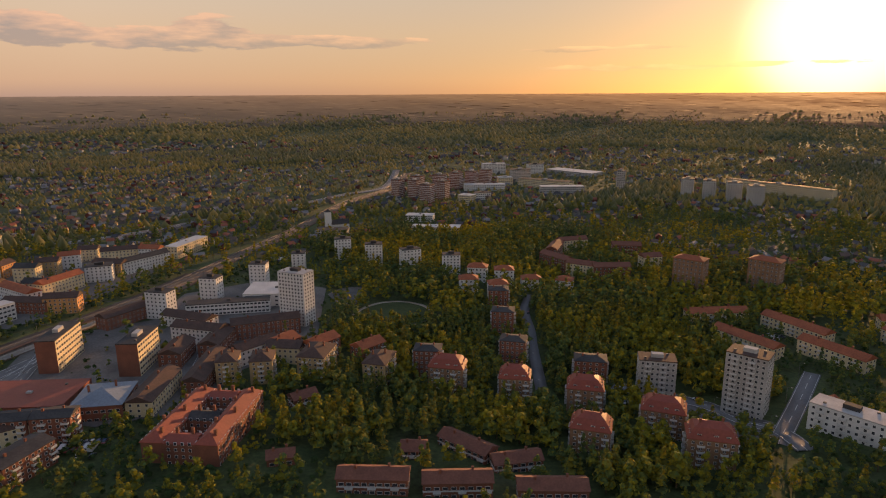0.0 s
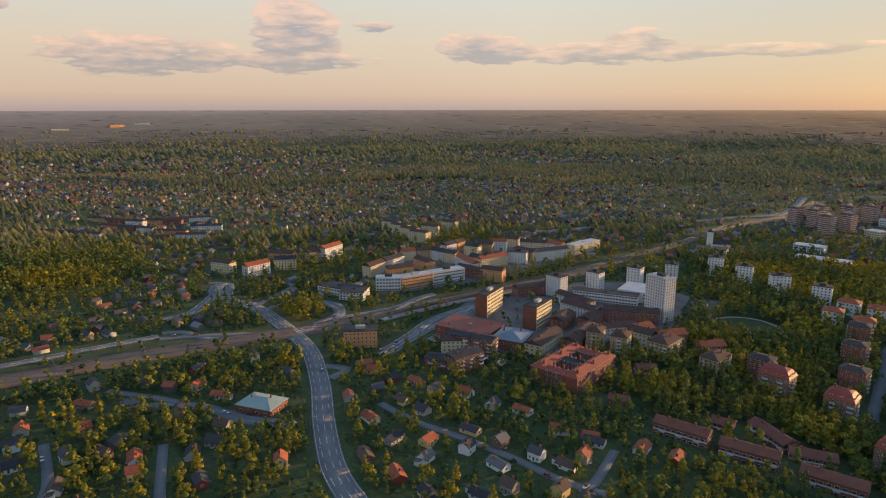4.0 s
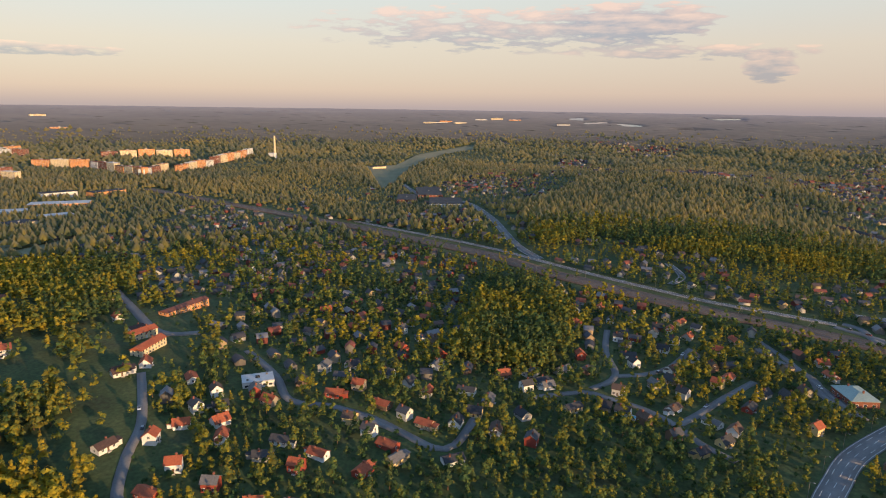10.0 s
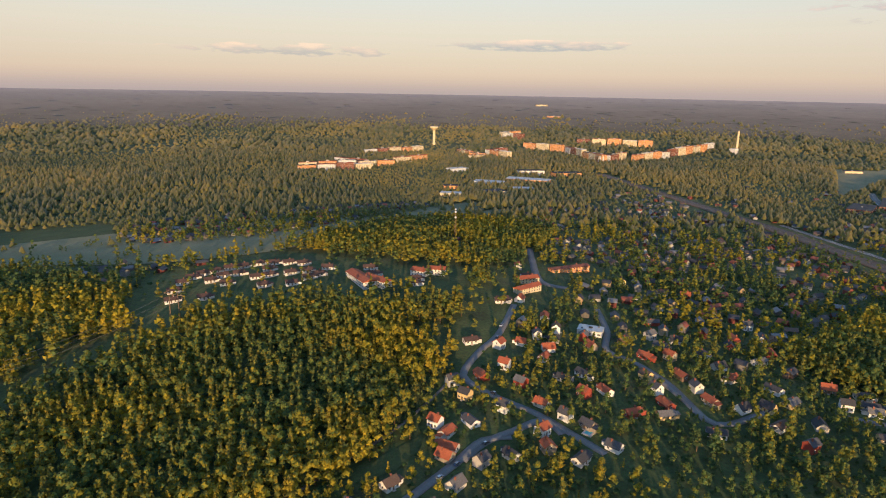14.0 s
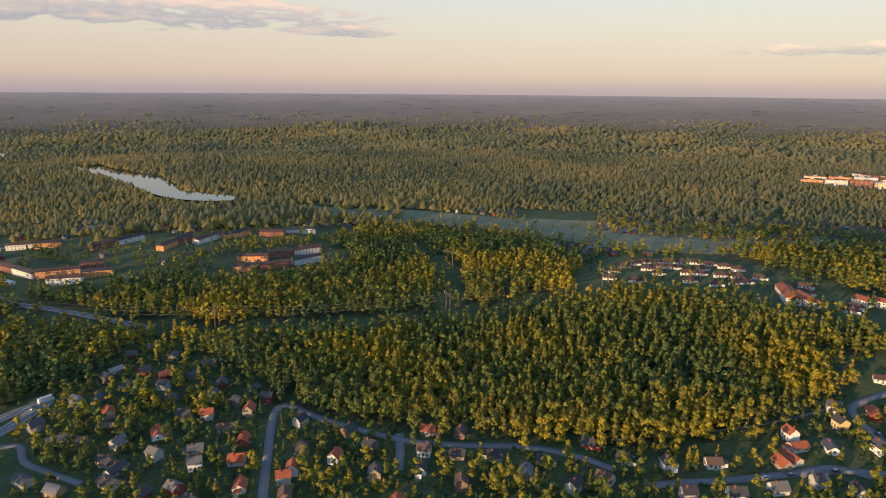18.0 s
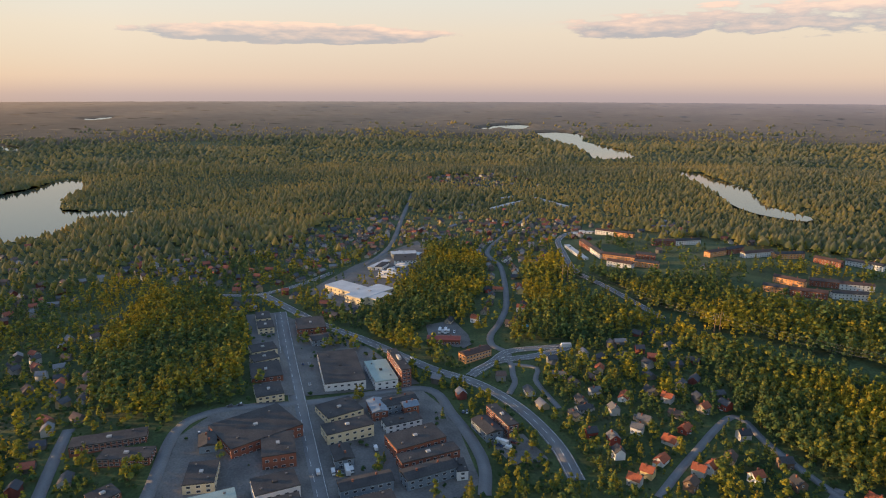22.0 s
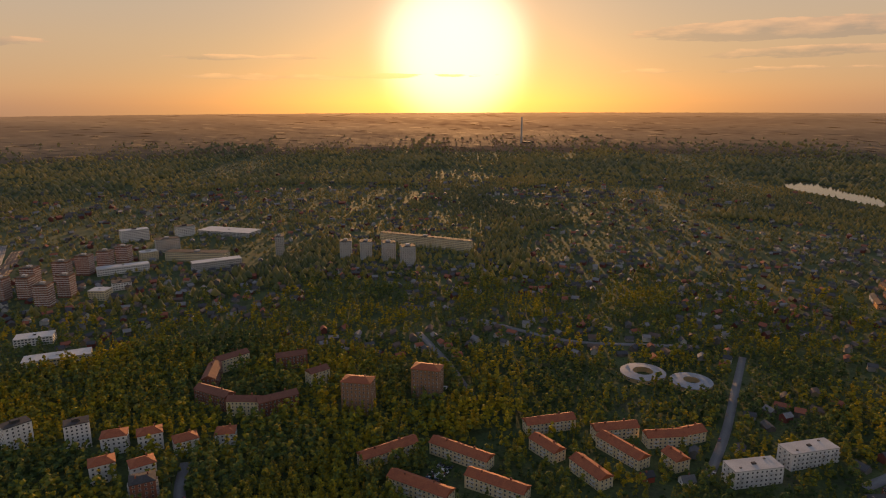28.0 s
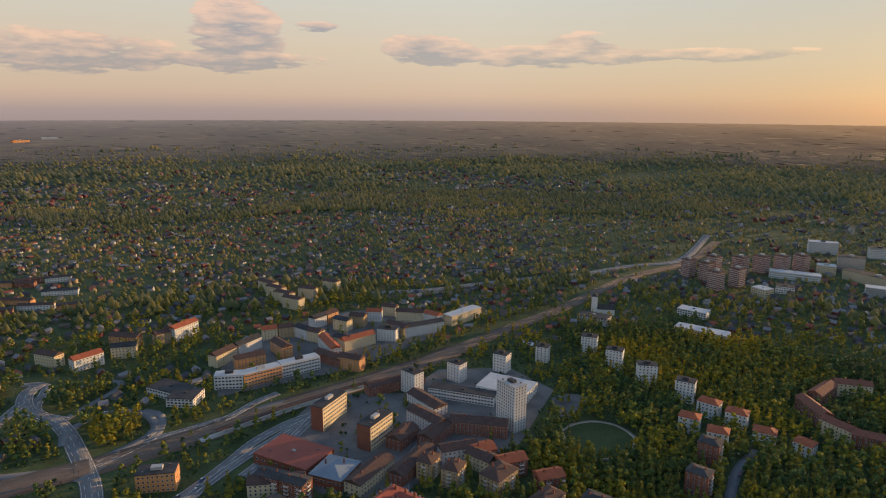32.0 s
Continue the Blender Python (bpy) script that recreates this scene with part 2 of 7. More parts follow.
M = dict(
    ground=material("grass_and_forest_floor", [(.030, .045, .014), (.042, .065, .018), (.065, .085, .026), (.05, .06, .026)], .95, .03, .5, .4, .5, sheen=.02),
    # leaf, pine and grove ramps: sunlit gold and cool shade put into the colour
    leaf=material("leaves", [(.038, .075, .032), (.085, .13, .042), (.22, .195, .02), (.42, .315, .02)], .8, .012, .35, .3, 0, "island", spec=.05, thin=.17, sheen=.02),
    shrub=material("shrub_leaves", [(.026, .052, .02), (.045, .08, .028), (.075, .105, .032)], .8, .02, .5, .3, 0, "island", spec=.05, thin=.15, sheen=.02),
    pine=material("pine_needles", [(.036, .068, .032), (.082, .115, .042), (.22, .18, .02), (.42, .30, .02)], .85, .012, .4, .3, 0, "island", spec=.05, thin=.17, sheen=.02),
    # strong sheen on the far crowns imitates haze in the air
    grove=material("distant_leaves_haze", [(.062, .092, .038), (.125, .145, .048), (.24, .21, .052), (.35, .27, .055)], .85, .0028, .08, .2, 0, "island", spec=.05, thin=.42, sheen=.22, backlit_tint=(2.4, 1.8, 1.1)),
    # far forest sheet: its sheen and added glow stand in for haze
    canopy=material("far_forest_haze_glow", [(.03, .036, .026), (.048, .05, .034), (.075, .068, .045)], .95, .0022, .018, .3, 0, sheen=.06, spec=.04),
    bark=material("bark", [(.10, .065, .04), (.16, .10, .06)], .9, .3, 3, .3, .4),
    asphalt=material("asphalt", [(.15, .146, .142), (.205, .2, .192)], .9, .06, 1.2, .15, .2, spec=.15),
    paint=material("road_paint", [(.62, .61, .57)], .7, .3, 2, .2, 0),
    paving=material("paved_yard", [(.095, .088, .08), (.14, .13, .118), (.185, .17, .148)], .9, .05, .8, .25, .2),
    ballast=material("rail_ballast", [(.145, .102, .076), (.21, .148, .108)], .95, .08, 2, .3, .4, spec=.1),
    rust=material("weathered_steel", [(.20, .13, .08), (.28, .19, .12)], .7, .3, 2, .2, 0, metal=.3),
    steel=material("steel", [(.22, .205, .19)], .75, .3, 3, .2, 0, metal=.8),
    concrete=material("concrete", [(.34, .33, .31), (.46, .44, .41)], .9, .1, 1.5, .15, .2),
    white=material("white_render", [(.56, .555, .54), (.68, .67, .65)], .85, .15, 1.6, .08, .15),
    cream=material("cream_render", [(.58, .47, .29), (.68, .57, .37)], .85, .12, 1.5, .1, .15),
    yellow=material("yellow_brick", [(.36, .25, .13), (.45, .32, .17)], .9, .2, 3, .16, .25),
    umber=material("brown_brick", [(.21, .12, .072), (.29, .165, .10)], .9, .2, 3, .18, .25),
    brick=material("red_brick", [(.19, .075, .05), (.26, .10, .06)], .9, .2, 3, .2, .25),
    orange=material("orange_render", [(.56, .26, .10), (.64, .32, .13)], .85, .15, 2, .12, .15),
    tile=material("red_roof_tiles", [(.27, .075, .036), (.36, .105, .045)], .8, .25, 1.4, .22, .5),
    rusttile=material("red_brown_roof_tiles", [(.155, .062, .042), (.21, .082, .052)], .85, .25, 1.3, .22, .4),
    redsheet=material("red_sheet_roof", [(.23, .055, .036), (.30, .072, .042)], .6, .1, .9, .15, .1),
    brown=material("brown_roof_tiles", [(.07, .045, .036), (.105, .06, .046)], .85, .25, 1.2, .25, .5),
    slate=material("dark_roof_felt", [(.034, .034, .036), (.066, .062, .059)], .85, .12, 1.0, .25, .2),
    bluegrey=material("blue_grey_sheet_roof", [(.15, .19, .23), (.20, .24, .28)], .5, .1, 1.0, .15, .1),
    pale=material("pale_sheet_roof", [(.42, .42, .41), (.52, .52, .50)], .6, .1, 1.0, .12, .1),
    greenroof=material("green_grey_roof", [(.24, .31, .28), (.30, .37, .33)], .6, .1, 1.0, .12, .1),
    sash=material("white_window_frame", [(.70, .69, .66)], .6, .5, 3, .08, 0),
    glass=material("window_glass", [(.035, .04, .048), (.06, .065, .075)], .12, .4, 2, .2, 0, spec=.6),
    balcony=material("balcony_sheet", [(.52, .53, .53), (.62, .62, .61)], .7, .3, 2, .12, .1),
    villa_wall=material("painted_house_walls", [(.74, .74, .73), (.58, .56, .52), (.70, .69, .67), (.62, .47, .22), (.42, .40, .37), (.28, .06, .04), (.66, .65, .62), (.30, .26, .20), (.20, .13, .09)], .85, .3, 2, .1, .15, "object"),
    villa_roof=material("dark_house_roofs", [(.045, .046, .05), (.06, .058, .058), (.11, .075, .055), (.075, .075, .08), (.14, .135, .13)], .85, .3, 1.5, .25, .4, "object"),
    far_wall=material("far_house_walls", [(.40, .39, .36), (.16, .15, .14), (.16, .05, .04), (.32, .25, .15), (.24, .23, .22), (.12, .11, .10)], .85, .3, 2, .1, 0, "patch"),
    far_roof=material("far_house_roofs", [(.06, .06, .065), (.08, .078, .078), (.30, .09, .05), (.07, .065, .065), (.13, .085, .065), (.20, .19, .185)], .85, .3, 1.5, .2, 0, "patch"),
    car=material("car_paint", [(.55, .55, .55), (.04, .04, .045), (.30, .31, .32), (.65, .65, .64), (.30, .035, .03), (.06, .09, .18), (.12, .12, .125)], .3, .5, 3, .05, 0, "object", spec=.5),
    tyre=material("tyre_rubber", [(.02, .02, .02)], .9, 2, 8, .2, 0),
    grass=material("mown_grass", [(.045, .062, .02), (.068, .085, .028)], .95, .05, .6, .25, .3),
    field=material("pale_meadow", [(.11, .125, .055), (.16, .16, .08)], .95, .02, .3, .2, .2, sheen=.06),
    sand=material("gravel_path", [(.30, .25, .19), (.38, .32, .25)], .95, .1, 1.5, .15, .2),
    pool=material("pool_water", [(.08, .38, .48)], .1, .5, 2, .1, 0, spec=.5),
)


def add_haze_glow(m):
    """Puts haze on the far backdrop as glow, more with distance and sunward."""
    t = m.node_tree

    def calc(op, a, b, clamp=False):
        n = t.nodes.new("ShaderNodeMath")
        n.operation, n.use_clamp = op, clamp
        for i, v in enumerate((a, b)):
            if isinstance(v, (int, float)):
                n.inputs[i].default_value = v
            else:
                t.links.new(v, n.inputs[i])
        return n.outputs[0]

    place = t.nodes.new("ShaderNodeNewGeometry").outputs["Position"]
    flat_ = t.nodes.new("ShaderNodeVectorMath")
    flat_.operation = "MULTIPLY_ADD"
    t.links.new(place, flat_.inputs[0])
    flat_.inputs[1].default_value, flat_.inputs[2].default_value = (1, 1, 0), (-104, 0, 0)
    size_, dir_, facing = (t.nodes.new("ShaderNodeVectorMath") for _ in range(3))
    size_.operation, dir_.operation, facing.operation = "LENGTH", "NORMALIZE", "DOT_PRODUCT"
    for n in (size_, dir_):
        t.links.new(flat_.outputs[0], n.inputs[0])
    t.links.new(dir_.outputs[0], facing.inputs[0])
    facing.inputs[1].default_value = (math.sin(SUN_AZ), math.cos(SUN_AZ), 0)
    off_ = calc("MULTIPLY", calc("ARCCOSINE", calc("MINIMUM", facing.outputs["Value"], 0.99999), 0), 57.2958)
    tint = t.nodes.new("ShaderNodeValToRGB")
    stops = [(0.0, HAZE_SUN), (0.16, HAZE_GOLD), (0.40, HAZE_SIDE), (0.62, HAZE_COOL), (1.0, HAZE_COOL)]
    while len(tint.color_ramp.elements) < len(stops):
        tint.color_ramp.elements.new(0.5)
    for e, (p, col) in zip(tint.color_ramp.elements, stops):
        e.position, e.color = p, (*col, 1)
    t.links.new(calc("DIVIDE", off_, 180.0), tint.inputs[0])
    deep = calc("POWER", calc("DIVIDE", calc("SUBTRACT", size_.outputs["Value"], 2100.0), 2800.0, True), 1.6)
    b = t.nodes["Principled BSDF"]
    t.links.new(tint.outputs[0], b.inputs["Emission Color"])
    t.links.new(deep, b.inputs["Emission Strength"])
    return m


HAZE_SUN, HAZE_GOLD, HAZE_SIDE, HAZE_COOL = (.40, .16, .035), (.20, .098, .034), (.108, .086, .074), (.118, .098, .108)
M["distance"] = add_haze_glow(M.pop("canopy"))
water = bpy.data.materials.new("lake_water")
water.use_nodes = True
wb = water.node_tree.nodes["Principled BSDF"]
wb.inputs["Base Color"].default_value, wb.inputs["Roughness"].default_value = (.02, .03, .035, 1), .06
wb.inputs["IOR"].default_value = 1.33
wn = water.node_tree.nodes.new("ShaderNodeTexNoise")
wn.inputs["Scale"].default_value = 40
wbump = water.node_tree.nodes.new("ShaderNodeBump")
wbump.inputs["Strength"].default_value = .03
water.node_tree.links.new(wn.outputs["Fac"], wbump.inputs["Height"])
water.node_tree.links.new(wbump.outputs[0], wb.inputs["Normal"])
M["water"] = water

# ---- the lie of the land ----
HILLS = [(-30, -520, 200, 34), (575, -470, 190, 16), (-170, -215, 78, 5), (500, 110, 70, 11), (-730, -78, 208, 15), (-1300, 78, 287, 32), (1043, -1174, 390, 18), (70, 240, 75, -11)]


def smooth(a, b, x):
    t = np.clip((x - a) / (b - a), 0, 1)
    return t * t * (3 - 2 * t)


def land(x, y):
    """Height of the ground: a villa plateau, the lower town north of it, wooded hills, and a far rim raised to fit the
    horizon in the camera's view.
    """
    x, y = np.asarray(x, float), np.asarray(y, float)
    v = -4 * smooth(150, 330, y - .12 * x)
    for a, b, s, h in HILLS:
        v = v + h * np.exp(-((x - a) ** 2 + (y - b) ** 2) / (2 * s * s))
    return v + (150 - v) * smooth(1700, 5400, np.hypot(x - 104, y))


def zat(x, y):
    return float(land(x, y))


def mesh_np(name, verts, tris, mats, slots=None):
    """One mesh from arrays: triangles, material list, and a slot a triangle."""
    me = bpy.data.meshes.new(name)
    verts, tris = np.asarray(verts, np.float32), np.asarray(tris, np.int32)
    me.vertices.add(len(verts))
    me.vertices.foreach_set("co", verts.ravel())
    me.loops.add(tris.size)
    me.loops.foreach_set("vertex_index", tris.ravel())
    me.polygons.add(len(tris))
    me.polygons.foreach_set("loop_start", np.arange(0, tris.size, 3, dtype=np.int32))
    for m in mats:
        me.materials.append(m)
    if slots is not None:
        me.polygons.foreach_set("material_index", np.asarray(slots, np.int32))
    me.update(calc_edges=True)
    return me


def part(name, bm, mat, parent=None, label=""):
    me = bpy.data.meshes.new(name)
    bm.normal_update()
    bm.to_mesh(me)
    bm.free()
    for m in (mat if isinstance(mat, (list, tuple)) else [mat]):
        me.materials.append(m)
    ob = new(name, me)
    if parent is not None:
        ob.parent = parent
    return tagged(ob, label)


def box(bm, x0, y0, z0, x1, y1, z1, slot=0, bevel=0.0):
    vs = [bm.verts.new(c) for c in ((x0, y0, z0), (x1, y0, z0), (x1, y1, z0), (x0, y1, z0), (x0, y0, z1), (x1, y0, z1), (x1, y1, z1), (x0, y1, z1))]
    for q in ((3, 2, 1, 0), (4, 5, 6, 7), (0, 1, 5, 4), (1, 2, 6, 5), (2, 3, 7, 6), (3, 0, 4, 7)):
        bm.faces.new([vs[i] for i in q]).material_index = slot
    return vs


def inside(poly, x, y):
    x, y = np.asarray(x, float), np.asarray(y, float)
    c = np.zeros(x.shape, bool)
    n = len(poly)
    for i in range(n):
        (x0, y0), (x1, y1) = poly[i], poly[i - 1]
        if y0 == y1:
            continue
        c ^= ((y0 > y) != (y1 > y)) & (x < (x1 - x0) * (y - y0) / (y1 - y0) + x0)
    return c


# ---- the ground: one sheet out to the horizon ----
HUB = (104.0, 0.0)
radii = [0.0] + list(np.arange(10, 560, 10.0))
while radii[-1] < 4930:
    radii.append(radii[-1] * 1.03)
NA = 360
rr, aa = np.meshgrid(np.array(radii[1:]), np.linspace(0, 2 * np.pi, NA, endpoint=False), indexing="ij")
gx, gy = HUB[0] + rr * np.cos(aa), HUB[1] + rr * np.sin(aa)
gz = land(gx, gy)
gv = np.concatenate([[[HUB[0], HUB[1], zat(*HUB)]], np.stack([gx, gy, gz], -1).reshape(-1, 3)])
NR = len(radii) - 1
ii, jj = np.meshgrid(np.arange(NR - 1), np.arange(NA), indexing="ij")
a0, a1 = 1 + ii * NA + jj, 1 + ii * NA + (jj + 1) % NA
gt = np.concatenate([np.stack([a0, a0 + NA, a1 + NA], -1).reshape(-1, 3), np.stack([a0, a1 + NA, a1], -1).reshape(-1, 3),
                     np.stack([np.zeros(NA, int), 1 + np.arange(NA), 1 + (np.arange(NA) + 1) % NA], -1)])
me = mesh_np("ground", gv, gt, [M["ground"]])
me.polygons.foreach_set("use_smooth", np.ones(len(gt), bool))
tagged(new("ground", me), "dark green grass and forest floor reaching the horizon", "ground", kind="structure")

# occupancy of the plan, in 3 m cells, so that trees and houses keep off roads, buildings and water
CELL, X0, Y0, NX, NY = 3.0, -2000.0, -2000.0, 1400, 1400
taken = np.zeros((NX, NY), np.uint8)      # 1 road or building, 2 water or open field, 4 paved town


def mark(x, y, bit):
    i, j = ((np.asarray(x) - X0) / CELL).astype(int), ((np.asarray(y) - Y0) / CELL).astype(int)
    ok = (i >= 0) & (j >= 0) & (i < NX) & (j < NY)
    taken[i[ok], j[ok]] |= bit


def cell(x, y):
    i, j = ((np.asarray(x) - X0) / CELL).astype(int), ((np.asarray(y) - Y0) / CELL).astype(int)
    ok = (i >= 0) & (j >= 0) & (i < NX) & (j < NY)
    v = np.zeros(np.shape(x), np.uint8)
    v[ok] = taken[i[ok], j[ok]]
    return v


def mark_rect(x, y, rot, w, d, pad, bit=1):
    u, v = np.meshgrid(np.arange(-w / 2 - pad, w / 2 + pad + .1, 1.5), np.arange(-d / 2 - pad, d / 2 + pad + .1, 1.5))
    c, s = math.cos(radians(rot)), math.sin(radians(rot))
    mark((x + u * c - v * s).ravel(), (y + u * s + v * c).ravel(), bit)


def lift(x, y):
    return land(x, y) + .22 + .0006 * np.hypot(np.asarray(x) - 104, np.asarray(y))


def spline(points, step=6.0):
    """Points along a smooth line through the given ones."""
    p = np.array([points[0], *points, points[-1]], float)
    res = []
    for i in range(1, len(p) - 2):
        n = max(2, int(np.linalg.norm(p[i + 1] - p[i]) / step))
        for t in np.arange(n) / n:
            res.append(.5 * ((2 * p[i]) + (p[i + 1] - p[i - 1]) * t + (2 * p[i - 1] - 5 * p[i] + 4 * p[i + 1] - p[i + 2]) * t * t
                             + (3 * p[i] - p[i - 1] - 3 * p[i + 1] + p[i + 2]) * t ** 3))
    res.append(p[-1])
    return np.array(res)


def ribbon(line, offset, width, up):
    """Vertices and triangles of a strip that follows a line over the land, with a skirt down its edges."""
    d = np.gradient(line, axis=0)
    d /= np.linalg.norm(d, axis=1)[:, None] + 1e-9
    n = np.stack([-d[:, 1], d[:, 0]], 1)
    l, r = line + n * (offset + width / 2), line + n * (offset - width / 2)
    zl = lift(line[:, 0], line[:, 1]) + up
    k = len(line)
    v = np.concatenate([np.c_[l, zl - .6], np.c_[l, zl], np.c_[r, zl], np.c_[r, zl - .6]])
    i = np.arange(k - 1)
    t = []
    for a in range(3):
        p, q = a * k + i, (a + 1) * k + i
        t += [np.stack([p, q, q + 1], 1), np.stack([p, q + 1, p + 1], 1)]
    return v, np.concatenate(t)


def strip_object(name, pieces, mat, label, category, kind="structure", parent=None):
    vs, ts, n = [], [], 0
    for v, t in pieces:
        vs.append(v), ts.append(t + n)
        n += len(v)
    ob = new(name, mesh_np(name, np.concatenate(vs), np.concatenate(ts)[:, ::-1], [mat]))
    if parent is not None:
        ob.parent = parent
    return tagged(ob, label, category, kind=kind)


def sheet(name, poly, mat, label, category, up=0.0, flat=None, bit=2, kind="structure", step=9.0):
    """A patch of ground of another kind, laid over the land (or level, as water is)."""
    p = np.array(poly, float)
    bm = bmesh.new()
    vs = [bm.verts.new((x, y, 0)) for x, y in poly]
    f = bm.faces.new(vs)
    if f.normal.z < 0 or f.calc_area() and sum((p[i - 1][0] * p[i][1] - p[i][0] * p[i - 1][1]) for i in range(len(p))) < 0:
        f.normal_flip()
    bmesh.ops.triangulate(bm, faces=bm.faces[:])
    for _ in range(7):
        long = [e for e in bm.edges if e.calc_length() > (step if flat is None else 60)]
        if not long or len(bm.verts) > 6000:
            break
        bmesh.ops.subdivide_edges(bm, edges=long, cuts=1)
        bmesh.ops.triangulate(bm, faces=[f for f in bm.faces if len(f.verts) > 3])
    for v in bm.verts:
        v.co.z = (float(lift(v.co.x, v.co.y)) + up) if flat is None else flat
    lo, hi = p.min(0), p.max(0)
    u, w = np.meshgrid(np.arange(lo[0], hi[0], 2.0), np.arange(lo[1], hi[1], 2.0))
    k = inside(poly, u, w)
    mark(u[k], w[k], bit)
    return tagged(part(name, bm, mat), label, category, kind=kind)


# ---- plan: buildings as (x, y, turn, width, depth, height) ----
MANSARD = [(2.5, 281.5, -13, 19.4, 13, 15), (39.0, 272.1, -10, 16.4, 13, 15), (74.6, 259.5, -13, 18.4, 13, 15), (67.4, 215.4, -18, 17.9, 13, 15.5), (106.4, 232.2, -21, 20.1, 13, 15), (116.8, 202.3, -15, 20.2, 13, 15)]
BRICK_TOWER = [(-8.8, 297.7, -6, 15.3, 12, 17), (43.2, 315.5, -14, 15.5, 12, 17), (41.1, 359.7, -9, 14.6, 12, 17), (41.7, 400.7, -5, 14.3, 12, 17), (83.9, 288.8, -11, 17.8, 12, 17)]
YELLOW_BLOCK = [(-72.3, 292.8, -10, 15.8, 22, 14.5), (-35.9, 286.1, -14, 13.1, 20, 14.5), (-119.6, 281.9, 8, 11.3, 15, 14), (-100.8, 283.3, 7, 12.2, 15, 14)]
RED_BLOCK = [(-73.8, 315.2, 51, 20.0, 12, 12), (-45.4, 313.5, 47, 18.0, 12, 11), (-98.3, 320.4, 56, 16.0, 14, 10)]
WHITE_HIP = [(21.4, 440.6, -1, 15.1, 12, 13), (30.8, 475.0, -10, 16.4, 12, 13), (43.6, 427.3, 4, 15.1, 12, 13), (52.4, 466.6, -4, 16.2, 12, 13), (73.4, 452.8, 1, 16.0, 12, 9), (99.8, 448.4, -20, 13.3, 12, 9)]
WHITE_TOWER = [(-95.4, 555.9, 10, 15.7, 11, 20), (-63.1, 532.5, 6, 16.0, 11, 20), (-28.1, 511.0, 21, 17.3, 11, 20), (8.6, 494.2, 0, 15.8, 11, 19), (-201.2, 387.9, -13, 17.1, 11, 20), (-179.7, 429.8, -9, 14.3, 11, 18), (-153.7, 471.2, -1, 14.0, 11, 18), (-129.6, 514.9, 7, 12.0, 11, 16)]
SLAB_TOWER = [(153.5, 247.2, -40, 19.6, 13, 33), (117.5, 276.7, -12, 19.6, 12, 21)]
CIVIC = [(-156.0, 397.4, 11, 58.4, 12, 9), (-127.5, 425.2, 2, 44.5, 32, 10)]
LOW_TOWN = [(-156.2, 339.6, -16, 34.3, 13, 11), (-117.5, 352.4, 19, 43.8, 13, 11), (-149.4, 255.9, 91, 39.5, 13, 9), (-140.9, 327.0, 88, 30.6, 13, 9), (-174.3, 368.6, -21, 38.5, 13, 8), (-159.4, 310.0, 91, 24.7, 13, 9), (-94.2, 311.3, -8, 20.6, 13, 10), (-218.0, 385.4, 60, 54.4, 12, 9), (-113.6, 312.8, 49, 27.5, 12, 10), (-132.4, 282.2, 91, 43.7, 12, 9), (-190.2, 211.9, 38, 35.1, 12, 11), (-304.3, 401.5, -6, 35.4, 12, 9)]
TWIN_TOWER = [(199.1, 442.8, -40, 23.5, 14, 27), (256.7, 436.5, -44, 23.3, 14, 27)]
FAR_TOWER = [(379.3, 924.1, -23, 18.1, 20, 28), (404.6, 904.9, -22, 18.2, 20, 28), (431.4, 880.8, -19, 20.2, 20, 28), (444.6, 842.2, -17, 20.5, 20, 28)]
FAR_BRICK = [(-65.0, 935.9, -28, 14, 16, 28), (-36.2, 979.8, -27, 18, 16, 28), (-39.1, 928.5, -27, 15.4, 16, 28), (-19.0, 879.0, -25, 16.7, 16, 28), (-0.2, 995.9, -26, 19.2, 16, 28), (4.0, 912.9, -27, 16, 16, 28), (26.8, 1020.3, -27, 18.9, 16, 28), (54.0, 1038.1, -29, 17.6, 16, 28), (79.5, 1057.6, -29, 18, 16, 28)]
FAR_WHITE = [(108.0, 1235.9, 7, 45.4, 18, 20), (146.6, 1115.4, 0, 36.5, 18, 22), (113.4, 1066.8, 5, 24.8, 18, 14), (191.5, 1238.4, 8, 31, 18, 18), (263.8, 1208.5, -47, 107.4, 40, 8), (178.1, 1026.6, -36, 95.2, 18, 14), (73.5, 1006.5, 1, 67.6, 18, 10), (293.2, 983.0, -15, 13.3, 18, 34), (39.3, 879.9, -31, 21.1, 18, 12), (65.1, 916.2, 1, 23, 18, 10), (193.8, 964.2, 0, 68.9, 18, 12), (522.4, 930.7, -57, 169.2, 12, 18), (-25.3, 744.5, -8, 34.6, 18, 8), (-122.7, 660.2, -3, 35.7, 18, 8), (-5.2, 675.6, -6, 55.8, 18, 7)]
RED_ROW = [(104.4, 511.6, -58, 34.2, 11, 12), (121.8, 485.2, -32, 25.2, 11, 12), (144.7, 476.8, 1, 31.1, 11, 12), (132.3, 579.8, 15, 29.7, 11, 12), (180.1, 555.0, -9, 27, 11, 12), (189.0, 510.0, 11, 18, 11, 12), (110.3, 553.0, 69, 34.2, 11, 12)]
